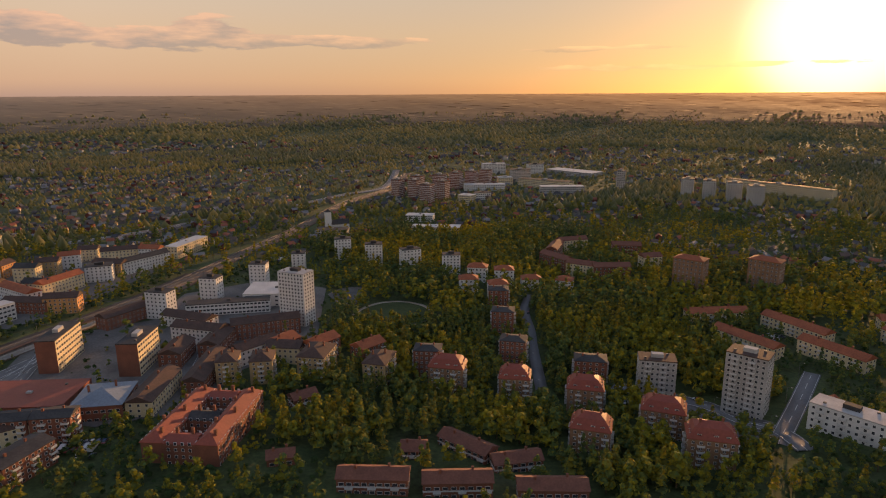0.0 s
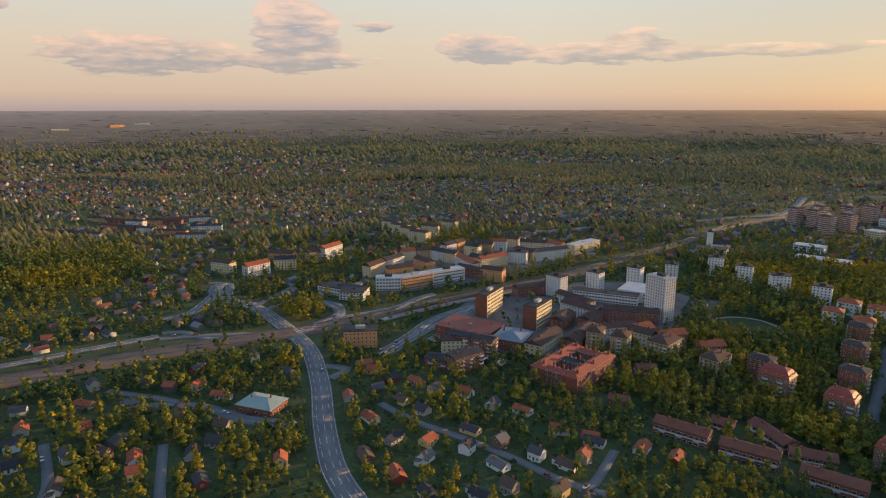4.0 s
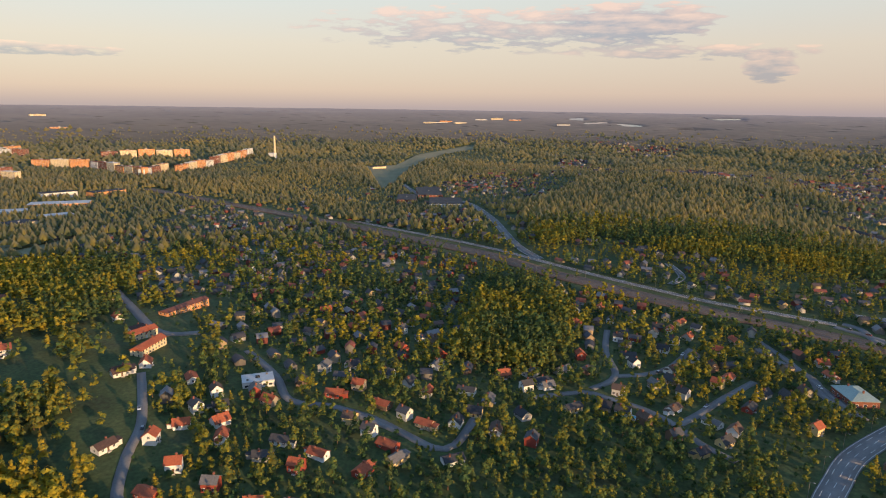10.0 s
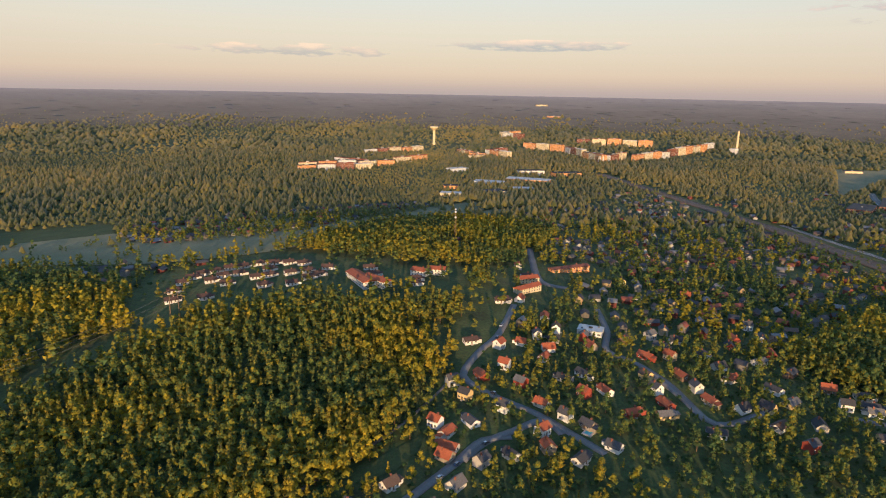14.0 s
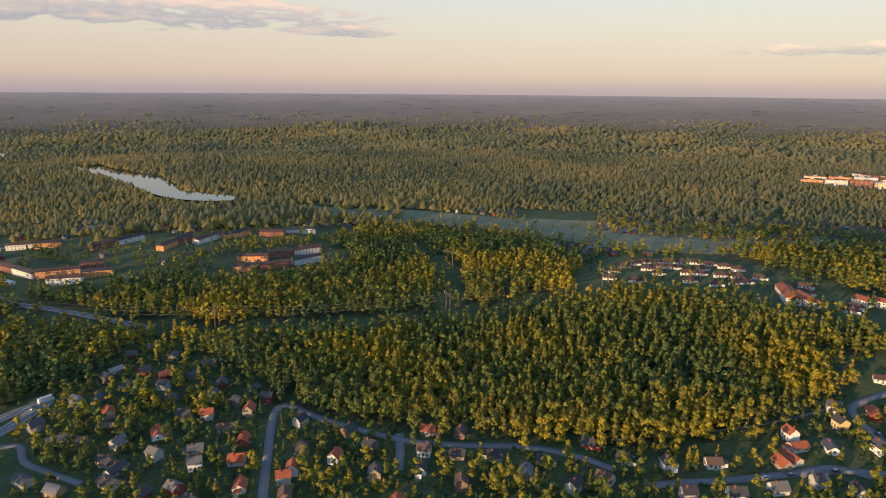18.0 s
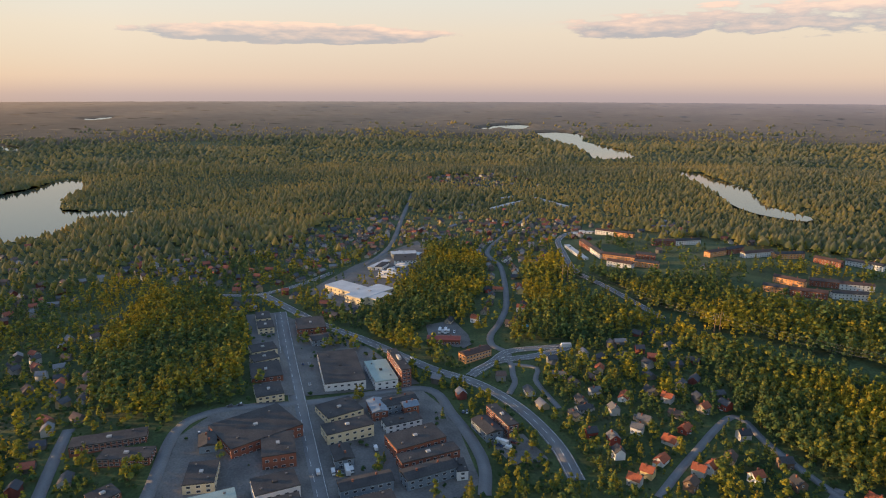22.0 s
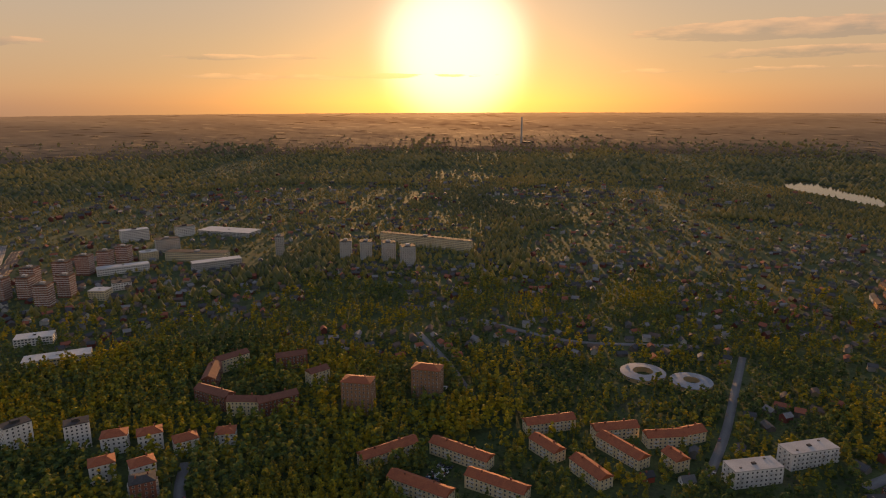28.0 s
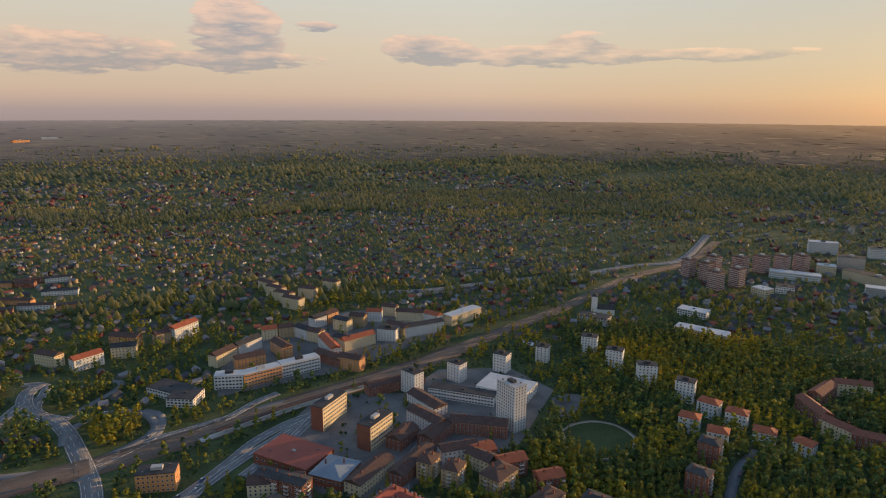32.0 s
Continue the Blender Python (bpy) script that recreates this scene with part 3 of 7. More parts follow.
YELLOW_ROW = [(190.3, 370.7, 3, 41.5, 11, 8.5), (231.8, 343.7, -64, 44.8, 11, 8.5), (190.1, 324.1, -61, 42.9, 11, 8.5), (231.0, 300.3, -62, 40.0, 11, 8.5), (308.6, 345.6, -16, 37.4, 11, 8.5), (284.9, 318.7, -86, 24.6, 11, 8.5), (289.3, 280.6, -92, 28.8, 11, 8.5), (325.6, 289.5, -88, 37.8, 11, 8.5), (341.7, 312.8, -21, 32.3, 11, 8.5), (362.3, 286.1, -25, 27.5, 11, 8.5), (382.4, 279.6, -11, 16, 11, 8.5), (345.2, 262.0, -99, 14.3, 11, 8.5)]
WHITE_APT = [(371.1, 224.9, -20, 33.1, 13, 12), (419.3, 219.0, -17, 35.4, 13, 12), (187.8, 217.2, -49, 31.9, 13, 13), (204.8, 196.0, -53, 22, 13, 13)]
CURVE_BLOCK = [(-345.2, 311.9, 38, 24.7, 12, 13), (-329.7, 333.9, 68, 35.4, 12, 13), (-316.0, 369.2, 65, 37.5, 12, 13)]
YEL = [(-256.9, 582.5, 76, 51.1, 14, 12)]
LIB = [(-376.2, 275.1, 5, 37.1, 20, 7), (-353.0, 271.3, 26, 23.1, 22, 8)]
ORANGE = [(-259.8, 176.8, 41, 24.1, 13, 13)]
ROW3 = [(-28.8, 178.4, -3, 28.4, 10, 7.5), (4.9, 178.6, 1, 27.9, 10, 7.5), (42.6, 175.4, -2, 27.7, 10, 7.5), (-70.4, 196.4, 12, 11.5, 8, 4), (10.5, 213.9, -40, 27.2, 10, 5.5), (31.3, 201.4, 11, 21.8, 10, 5.5), (-13.7, 207.6, -2, 11.3, 10, 5), (-72.4, 252.4, 35, 13.1, 9, 6)]
FACTORY = [(713.6, -84.9, -156, 78.9, 24, 8), (701.3, -93.8, -65, 48.9, 24, 8), (847.8, -192.8, -106, 33, 16, 6)]
LOW_SCHOOL = [(461.1, 136.7, -111, 28.7, 12, 5), (420.2, 160.5, -110, 24.1, 12, 5), (404.4, 164.6, -117, 19.6, 12, 5), (483.1, 145.6, -97, 40.9, 12, 5), (429.6, 148.3, -67, 13.6, 12, 5)]
SOUTH_TOWN = [(-1169.7, -1550.3, 106, 154, 15, 26), (-1138, -1335.4, 67, 290.8, 15, 26), (-1136.3, -1223.6, -168, 126.3, 15, 26), (-1286.2, -1216.3, -171, 186, 15, 26), (-1561.1, -1286.4, -171, 280.6, 15, 26), (-1497.1, -1555, 137, 261.6, 15, 26), (-469.7, -1498.7, 112, 108, 15, 26), (-507.3, -1425.3, 167, 94.2, 15, 26), (-641.9, -1489.1, -167, 118.3, 15, 26), (-712.5, -1713.2, -173, 219.1, 15, 26), (-383, -1394, 170, 183.9, 15, 12), (-874.9, -1568.1, 74, 123.9, 15, 26), (-1313.4, -1884.1, 111, 92.5, 15, 26), (-837.3, -1448.9, -174, 59.3, 15, 26), (-907.7, -1437.2, 88, 93.7, 15, 26), (-871.6, -1495.5, 143, 46.5, 18, 20), (-936.9, -1493.6, -176, 78.2, 18, 22), (-1345.8, -1948.3, -175, 103.5, 18, 18), (-410.6, -1447.7, 168, 193.1, 14, 14)]
FAR_ESTATE = [(-3288.1, -1181.4, 107, 70.0, 30, 16), (-3388.6, -1117.6, 111, 70.0, 30, 18), (-3605.9, -958.9, 109, 70.0, 30, 16), (-3676.5, -878.7, 107, 70.0, 30, 20), (-3671.6, -768.9, 108, 70.0, 30, 15), (-3479.3, -459.7, 103, 70.0, 30, 13), (-3025.8, 1251.1, 70, 70.0, 30, 16), (-3061.8, 1528.1, 85, 70.0, 30, 20), (-3126.6, 1697.9, 64, 70.0, 30, 16), (-2407.5, -2991.6, 156, 70.0, 30, 16), (-2018.5, -2445.2, 137, 70.0, 24, 14), (-3339.6, -1128.4, 122, 70.0, 30, 14), (-3343.4, -1020.2, 133, 70.0, 30, 16)]
SOUTH_SHED = [(-416.9, -945.6, 140, 38.1, 20, 7), (-469.0, -1025.7, 152, 29.0, 20, 7), (-569.1, -1033.6, 129, 62.3, 28, 8), (-502.3, -925.3, 172, 39.7, 30, 8), (-662.2, -1019.2, 127, 92.4, 34, 9), (-750.6, -1117.2, 153, 60.9, 24, 12), (-574.6, -935.7, 152, 46.9, 22, 7), (-821.4, -1072.4, 164, 66.8, 26, 8), (-635.4, -1251.1, -175, 49.8, 24, 8), (-1532.9, -785.0, 141, 42.6, 22, 7)]
TERRACE = [(2.5, -444.9, 88, 37.3, 11.9, 5.5), (-51.5, -438.5, 118, 13.2, 10, 5.5), (-7.7, -434.1, 102, 26.1, 10, 5.5), (-67.3, -436.7, 142, 16.4, 10, 5.5)]
HIGH_TOWER = [(-100.8, 374.7, -23, 20.8, 12.5, 37.5)]
OFFICE = [(-227.1, 307.2, 96, 33.4, 11, 20), (-177.2, 300.0, 91, 28.4, 12, 20)]
HALL_BLUE = [(-170.0, 245.2, 9, 24.0, 26, 9)]
HALL_RED = [(-208.1, 246.8, 3, 46, 31, 9)]
COURT = [(-109.3, 218.2, 84, 51.2, 34, 11)]
SHED = [(-235.3, 65.4, 14, 23.4, 17.2, 4.5)]
UBLOCK = [(-194.2, 211.1, 10, 17.6, 11, 14), (-176.0, 214.4, 7, 17.2, 11, 14), (-174.7, 185.4, 73, 24, 13, 11), (-188.7, 179.6, 6, 20.6, 12, 6)]
TOWN_YELLOW = [(-525.1, 254.2, 12, 25.1, 11, 12), (-492.3, 270.6, 85, 27.3, 11, 12), (-511.9, 324.3, 22, 30.7, 11, 12), (-487.1, 306.1, 46, 23, 11, 12), (-489.6, 349.4, 79, 15, 11, 12), (-485.5, 373.7, 95, 32.1, 11, 15), (-394.6, 347.3, 95, 27, 11, 12), (-396.6, 379.9, 93, 31.6, 11, 12), (-363.9, 352.8, 63, 27.9, 11, 12), (-405.0, 419.8, 53, 15.3, 11, 12), (-394.5, 433.8, 52, 16.1, 11, 12), (-375.1, 441.5, -7, 19.7, 11, 12), (-357.3, 440.0, 4, 14.9, 11, 12), (-324.1, 422.6, -32, 42.8, 11, 12), (-362.0, 393.3, -20, 27.9, 11, 12), (-355.7, 483.1, 2, 19, 11, 13), (-349.6, 503.2, 13, 18.2, 11, 13), (-343.6, 526.0, 25, 17.8, 11, 13), (-340.1, 553.4, 10, 17.7, 11, 12), (-387.7, 477.7, 84, 17.7, 11, 12), (-385.9, 496.7, 87, 17.6, 11, 12), (-309.1, 449.5, 70, 37.3, 11, 12), (-293.7, 501.7, -12, 28.9, 11, 12), (-272.6, 519.4, 59, 47, 11, 12), (-309.0, 549.4, 21, 32, 11, 12), (-281.0, 555.2, -10, 20.9, 11, 12), (-279.1, 401.2, 8, 23.7, 11, 12), (-321.0, 440.0, -4, 19.4, 11, 12)]
STEP_TOWER = [(-540.2, 552.6, -6, 27.3, 12, 14), (-513.5, 540.2, -4, 26.7, 12, 14), (-485.8, 526.9, -3, 26, 12, 14), (-459.2, 514.9, 1, 27.1, 12, 14), (-474.1, 558.1, 6, 23.4, 12, 14), (-470.3, 601.2, 2, 22.3, 12, 14)]
WHITE_OFFICE = [(-294.1, 483.9, 17, 20.7, 14, 14)]
RING_ROW = [(815.5, -499.4, -151, 27.8, 9, 7), (787.1, -510.2, -150, 27, 9, 7), (752.2, -416.9, 160, 43.4, 9, 7), (711, -401.2, 160, 38.3, 9, 7), (677.6, -405.9, -146, 38.6, 9, 7), (663.8, -435.4, -143, 22.4, 9, 7), (651.7, -385, -154, 30, 9, 7), (635, -409.7, -147, 26.9, 9, 7), (714.2, -512.9, -117, 29.5, 9, 7), (702.9, -543.2, -103, 36.9, 9, 7), (636.6, -537.5, -87, 66.3, 9, 7), (611.6, -565.2, -98, 42.9, 9, 7), (592.4, -596.6, -109, 38.1, 9, 7), (552.5, -614.8, -170, 30.6, 9, 7), (528.8, -646.4, -164, 38.7, 9, 7)] + [(513.2, -492.2, -165, 30.8, 9, 7), (494.6, -519.9, -137, 26.5, 9, 7), (474.1, -540.9, -132, 31.7, 9, 7), (503.3, -456.4, -152, 21.7, 9, 7), (479.1, -473.5, -139, 32.7, 9, 7), (457.7, -504.6, -127, 32.1, 9, 7), (-818, 237.1, 26, 92.2, 9, 7), (-876.1, 329.7, 20, 99, 9, 7), (-813.8, 311.8, 19, 90.5, 9, 7), (-829.6, 376.2, 36, 55.6, 9, 7), (-750.1, 392, 47, 42.1, 9, 7), (-750.4, 336.5, 26, 46.8, 9, 7), (-724.8, 298, 55, 43.1, 9, 7), (-709.7, 340.2, 39, 39.6, 9, 7), (-682.3, 364.1, 60, 27, 9, 7)] + [(-824.1, 411.2, 57, 70.3, 9, 7), (897.1, 398.8, -130, 46.1, 8, 6), (853.6, 373, -135, 55.7, 8, 6), (802.2, 345.3, -136, 59.6, 8, 6), (831, 381.9, -144, 51.8, 8, 6)]
GARAGE = [(832.2, -464, -130, 16.8, 7, 3), (839.9, -482.8, -133, 19.3, 7, 3), (760.2, -394.5, 159, 30, 7, 3), (722.3, -380.4, 162, 45.9, 7, 3), (1100.9, -603.4, 179, 112.7, 7, 3), (1108.4, -492.3, -61, 53.1, 7, 3), (1131.3, -543.3, -71, 49.3, 7, 3), (1189.9, -560, -76, 53.3, 7, 3)]
DARK_SHED = [(531.1, -9.6, 170, 59.6, 29.4, 8), (439.3, -22, -91, 24.2, 10.7, 6), (398.9, 66.6, -91, 23.2, 16.3, 9), (-914.4, -401.6, 17, 82, 60.1, 7)]
GREEN_SHED = [(512.4, -35.1, 173, 38.2, 16.9, 7), (397.6, 99.8, -92, 26.3, 16.7, 7)]
BRICK_OFFICE = [(511.3, -49.3, 174, 40.5, 7.3, 14), (412.1, -80.6, 178, 29.4, 7.2, 9)]
BRICK_SHED = [(461.1, 65.4, -76, 45.2, 35.2, 8), (434, 57.6, 171, 25.5, 18.7, 9), (547.8, 42.8, 174, 28.8, 22, 6), (639.6, -14.6, 170, 30.1, 25.3, 7), (413.8, -20.5, -88, 32.4, 19.3, 8), (395.7, -20.8, -92, 36.2, 10, 7), (-1044.7, -475.8, 21, 123.4, 47.8, 7), (-947.9, -488.6, 18, 77.2, 36.4, 7)]
CREAM_SHED = [(599, 35.6, -88, 20.2, 17, 6), (575.8, 38.7, -84, 20.1, 14.6, 6), (508.8, 48.3, 176, 20.1, 18.3, 6), (682.8, 19.9, 173, 20.6, 13.1, 6), (655.7, 22.7, 173, 19.5, 14.2, 6), (467.5, 10.8, -82, 24.9, 21.4, 7), (441.8, 13.3, -89, 29.9, 13.8, 8), (425.5, 100.5, 165, 21.9, 16, 6)]
BLUE_SHED = [(602.9, -12.9, -94, 14.4, 14.3, 6), (463.3, -29.7, -90, 23.1, 12.8, 7), (380.7, -14, -89, 30, 11.4, 7), (384.7, 21.4, -95, 28.9, 10.4, 7), (416.7, 24.5, 174, 15.9, 10.8, 6), (456.1, 93.8, 173, 14.1, 9.5, 5), (409.9, -68.4, 180, 20.4, 11.7, 6)]
RED_SHED = [(460.8, -13.2, 174, 18.5, 9.9, 7), (454.6, -34.2, -93, 9.7, 8.8, 7)]
WHITE_SHED = [(377.6, -32.6, 164, 13.2, 6.3, 6), (367.2, 25.3, -94, 26.7, 11, 7), (377.3, 69.7, -93, 23.3, 13.9, 11), (371.1, 99.1, 169, 30.5, 16.8, 7), (826.1, -185.9, 159, 37.8, 29.1, 6), (807.2, -147.2, -42, 24.3, 9, 5)]
# ---- roads as (width, points) ----
RAIL = [(-916, -1058), (-807, -793), (-737, -635), (-660, -467), (-589, -348), (-525, -235), (-473, -165), (-440, -105), (-411, -51), (-389, -2), (-371, 50), (-346, 108), (-317, 170), (-296, 234), (-279, 303), (-250, 380), (-226, 453), (-202, 563), (-171, 691), (-138, 883), (-83, 1031), (-65, 1238)]
MAIN_ROADS = [(13, [(-60, 5), (-97, 14), (-126, 27), (-156, 43), (-192, 72), (-234, 110), (-282, 146), (-330, 168), (-394, 190), (-440, 190), (-472, 205), (-486, 224)]), (8, [(-703, -486), (-630, -361), (-562, -246), (-508, -165), (-470, -104), (-440, -47), (-418, 0), (-404, 50), (-390, 96)]), (8, [(-399, 198), (-435, 194), (-478, 225), (-496, 213)]), (7, [(-309, 151), (-317, 187), (-323, 221), (-348, 243), (-367, 241)]), (7, [(-384, 93), (-364, 118), (-335, 148), (-319, 168), (-314, 226), (-294, 288), (-265, 354)]), (10, [(-421, 119), (-421, 145), (-455, 192)]), (8, [(-224, 214), (-233, 269), (-247, 320)]), (7, [(-361, 173), (-378, 185), (-387, 209), (-383, 228), (-365, 238), (-340, 232), (-327, 220), (-323, 197), (-324, 174)]), (6, [(-437, 187), (-454, 202), (-460, 221), (-453, 237), (-443, 263), (-428, 263), (-419, 246), (-409, 216), (-397, 190)])]
HIGHWAY = [(14, [(-434, 601), (-359, 670), (-287, 771), (-214, 854), (-156, 956), (-95, 1046), (-90, 1299)])]
STREETS_SOUTH = [(5, [(137, -184), (121, -189), (98, -195), (65, -206), (41, -215), (26, -210)]), (5, [(271, -207), (265, -188), (262, -173)]), (5, [(-8, -174), (-5, -195), (-1, -220), (10, -249), (14, -270), (8, -281), (-17, -298), (-44, -313), (-88, -351)]), (5, [(0, -198), (0, -214), (21, -214), (42, -213), (61, -206)]), (5, [(-147, -318), (-120, -281), (-96, -258), (-99, -236), (-97, -209), (-89, -186), (-82, -168)]), (7, [(-227, -498), (-186, -444), (-149, -389), (-162, -366)])]
STREETS_WEST = [(5, [(-162, -129), (-184, -100), (-182, -87), (-175, -64), (-160, -46), (-144, -35), (-130, -18)]), (5, [(-160, -46), (-181, -32), (-209, -15), (-243, 8)]), (5, [(-191, -96), (-219, -82), (-263, -90), (-312, -91)]), (5, [(-219, -82), (-229, -64), (-250, -45), (-292, -28)]), (5, [(-328, 24), (-295, 37), (-253, 48), (-205, 63)]), (5, [(-184, 110), (-154, 104), (-126, 104), (-91, 102), (-62, 98), (-36, 100)]), (5, [(-52, 140), (-49, 108), (-50, 94)]), (5, [(-96, -215), (-90, -190), (-83, -169), (-90, -159), (-120, -156)])]
STREETS_EAST = [(5, [(311, -117), (332, -164), (352, -221), (318, -212), (269, -201), (235, -202), (198, -207), (168, -202), (151, -194)]), (9, [(487, -98), (500, -128), (494, -163), (495, -194)]), (8, [(503, -306), (541, -312), (597, -321), (666, -332), (742, -371), (817, -417), (853, -470), (827, -513)]), (6.5, [(353, 242), (411, 273), (481, 316), (551, 359)]), (7, [(399, 574), (438, 478), (500, 427), (539, 398)]), (7, [(321, 574), (304, 480), (286, 413)])]
STREETS_WORKS = [(12, [(371, 49), (438, 40), (522, 28), (700, 0)]), (7.5, [(387, 141), (426, 127), (480, 109), (495, 87), (495, 57), (491, 29), (485, -55), (439, -59), (385, -51), (354, -35)]), (10, [(768, 5), (658, -24), (589, -51), (514, -76), (474, -96), (429, -104), (381, -100), (343, -88)]), (7, [(418, 183), (470, 176), (516, 169)])] + [(8, [(784, 49), (768, 5), (787, -45), (816, -87)]), (7, [(833, -136), (915, -200), (1114, -301), (1349, -421)]), (6, [(500, -140), (512, -145), (530, -142), (550, -152), (575, -177), (622, -212), (732, -271), (813, -299), (917, -399), (1028, -515)]), (8.5, [(492, -104), (500, -124), (512, -146), (507, -169), (496, -198)]), (4.5, [(505, -132), (493, -137), (473, -127), (462, -122), (448, -108)]), (4, [(490, -137), (475, -150), (459, -138), (441, -133), (415, -128)])]
STREETS_TOWN = [(7, [(55, 268), (58, 334), (60, 360), (61, 399), (70, 434)]), (10, [(162, 205), (160, 224), (149, 235), (138, 256), (117, 273), (97, 286)]), (9, [(153, 213), (181, 248), (209, 284)]), (8, [(-121, 253), (-141, 290), (-148, 332)]), (8, [(-317, 170), (-317, 194), (-317, 217), (-301, 263), (-302, 299), (-299, 324)]), (9, [(-236, 170), (-240, 196), (-246, 223), (-253, 252), (-253, 285), (-246, 311)]), (8, [(-231, 174), (-239, 213), (-244, 273), (-242, 320)]), (7, [(-394, 101), (-386, 112), (-356, 116), (-345, 135), (-333, 155)]), (7, [(-290, 28), (-273, 42), (-256, 48), (-236, 48), (-209, 59)]), (7, [(-251, 131), (-235, 136), (-233, 118)]), (12, [(-521, -176), (-594, -219), (-769, -288), (-929, -369), (-1010, -477), (-1185, -582)]), (8, [(-463, -35), (-495, -22), (-540, -34)])]
# ---- outlines of water, woods and open land ----
LAKE = [(1566, 505), (1723, 498), (1665, 399), (1769, 322), (1902, 279), (1894, 233), (1716, 216), (1574, 244), (1427, 237), (1400, 168), (1377, 123), (1323, 123), (1324, 197), (1224, 220), (1174, 279), (1180, 307), (1215, 308), (1296, 394), (1432, 432)]
LAKE_EAST = [(1806, 1129), (1888, 1105), (1752, 918), (1703, 823), (1552, 723), (1630, 893), (1688, 1032)]
RIVER = [(1336, -1154), (1259, -1164), (1166, -1117), (1088, -1079), (1017, -1047), (933, -964), (869, -910), (805, -877), (751, -867), (730, -827), (786, -811), (850, -828), (919, -870), (1002, -935), (1113, -1009), (1205, -1060)]
LAGOON = [(2592, -1560), (2540, -1683), (2417, -1698), (2213, -1550), (2024, -1503), (1875, -1476), (1694, -1341), (1737, -1231), (1901, -1324), (2087, -1389), (2251, -1432), (2412, -1481)]
LAGOON_FAR = [(2928, -1566), (2916, -1675), (2868, -1725), (2710, -1609), (2686, -1521), (2803, -1488)]
MARSH = [(132, -729), (72, -672), (5, -635), (-95, -695), (-250, -773), (-403, -785), (-476, -786), (-408, -735), (-270, -746), (-175, -705), (-55, -637), (34, -612), (95, -615), (137, -698)]
MARSH_SOUTH = [(634, -856), (530, -858), (424, -877), (281, -846), (157, -765), (75, -705), (-24, -689), (-117, -730), (-301, -839), (-417, -867), (-354, -768), (-185, -700), (-35, -612), (33, -580), (129, -616), (216, -694), (331, -761), (433, -760), (539, -783), (615, -811)]
FIELD = [(281, -917), (235, -941), (143, -926), (152, -784), (217, -798), (265, -848)]
MIST = [(-1571, -846), (-1637, -770), (-1981, -814), (-2431, -720), (-2290, -665), (-2002, -740), (-1571, -697), (-1237, -613), (-1089, -597)]
PARK = [(-64, 387), (-59, 403), (-46, 416), (-28, 418), (-11, 405), (-11, 384), (-22, 367), (-44, 362)]
PLAZA = [(-91, 438), (-82, 454), (-64, 456), (-64, 437), (-66, 411), (-78, 414)]
FAR_LAKES = [[(-4050, -479), (-4149, -396), (-3896, -381), (-3852, -465)], [(-3749, -376), (-3872, -233), (-3726, -222), (-3649, -348)], [(-3803, -190), (-3667, -40), (-3537, -35), (-3569, -147)], [(-3464, 116), (-3478, 279), (-3379, 314), (-3371, 138)], [(-4241, 344), (-4414, 588), (-4124, 549), (-4087, 357)], [(3745, 315), (3873, 166), (3742, 159), (3624, 280)], [(3124, 764), (3043, 653), (2827, 576), (2709, 426), (2628, 461), (2750, 599)], [(2824, -1378), (2943, -1600), (2831, -1537), (2745, -1381)]]
WOOD_FOREST_S = [(360, -226), (264, -212), (215, -214), (156, -218), (111, -224), (24, -283), (-80, -346), (-160, -420), (-349, -582), (-261, -718), (-9, -636), (53, -552), (161, -531), (216, -638), (447, -694), (461, -453)]
WOOD_FOREST_E = [(536, -149), (501, -201), (489, -299), (360, -236), (325, -225), (293, -385), (396, -601), (468, -633), (509, -445), (591, -397), (707, -370), (739, -361), (702, -276)]
WOOD_FOREST_E2 = [(604, -51), (735, -127), (895, -243), (877, -284), (752, -261), (588, -184), (550, -147), (536, -96), (559, -69)]
WOOD_HILL = [(-205, -181), (-411, -181), (-398, -142), (-310, -109), (-236, -115), (-190, -139)]
WOOD_HILL_W = [(-383, -210), (-408, -192), (-372, -144), (-296, -120), (-231, -125), (-208, -135), (-196, -175), (-195, -195)]
WOOD_RIDGE = [(-783, -240), (-1311, -191), (-1043, 3), (-986, 179), (-760, 268), (-544, 194), (-573, 72), (-577, -15), (-643, -113), (-568, -180)]
WOOD_FOREST_IND = [(545, 160), (696, 157), (808, 107), (797, 54), (671, 36), (547, 56), (503, 93), (503, 133)]
WOOD_FOREST_N = [(53, 296), (67, 403), (94, 447), (137, 470), (160, 414), (167, 323), (135, 342), (113, 344), (94, 354), (72, 308)]
WOOD_FOREST_C = [(-89, 252), (-84, 287), (-56, 280), (-19, 276), (-3, 279), (23, 276), (68, 274), (58, 221), (25, 226), (-2, 246), (-24, 206), (-69, 198)]
WOOD_FOREST_G = [(-36, 170), (64, 164), (134, 192), (175, 242), (174, 333), (331, 387), (302, 472), (155, 657), (-56, 676), (-137, 594), (-75, 508), (-85, 454), (-71, 352), (-72, 238)]
WOOD_FOREST_I1 = [(-371, 187), (-379, 208), (-373, 229), (-349, 228), (-332, 210), (-334, 189), (-344, 175)]
WOOD_FOREST_I2 = [(-443, 201), (-453, 220), (-445, 251), (-435, 258), (-425, 235), (-414, 204)]
WOODS = [WOOD_FOREST_S, WOOD_FOREST_E, WOOD_FOREST_E2, WOOD_HILL, WOOD_HILL_W, WOOD_RIDGE, WOOD_FOREST_IND, WOOD_FOREST_N, WOOD_FOREST_C, WOOD_FOREST_G, WOOD_FOREST_I1, WOOD_FOREST_I2]
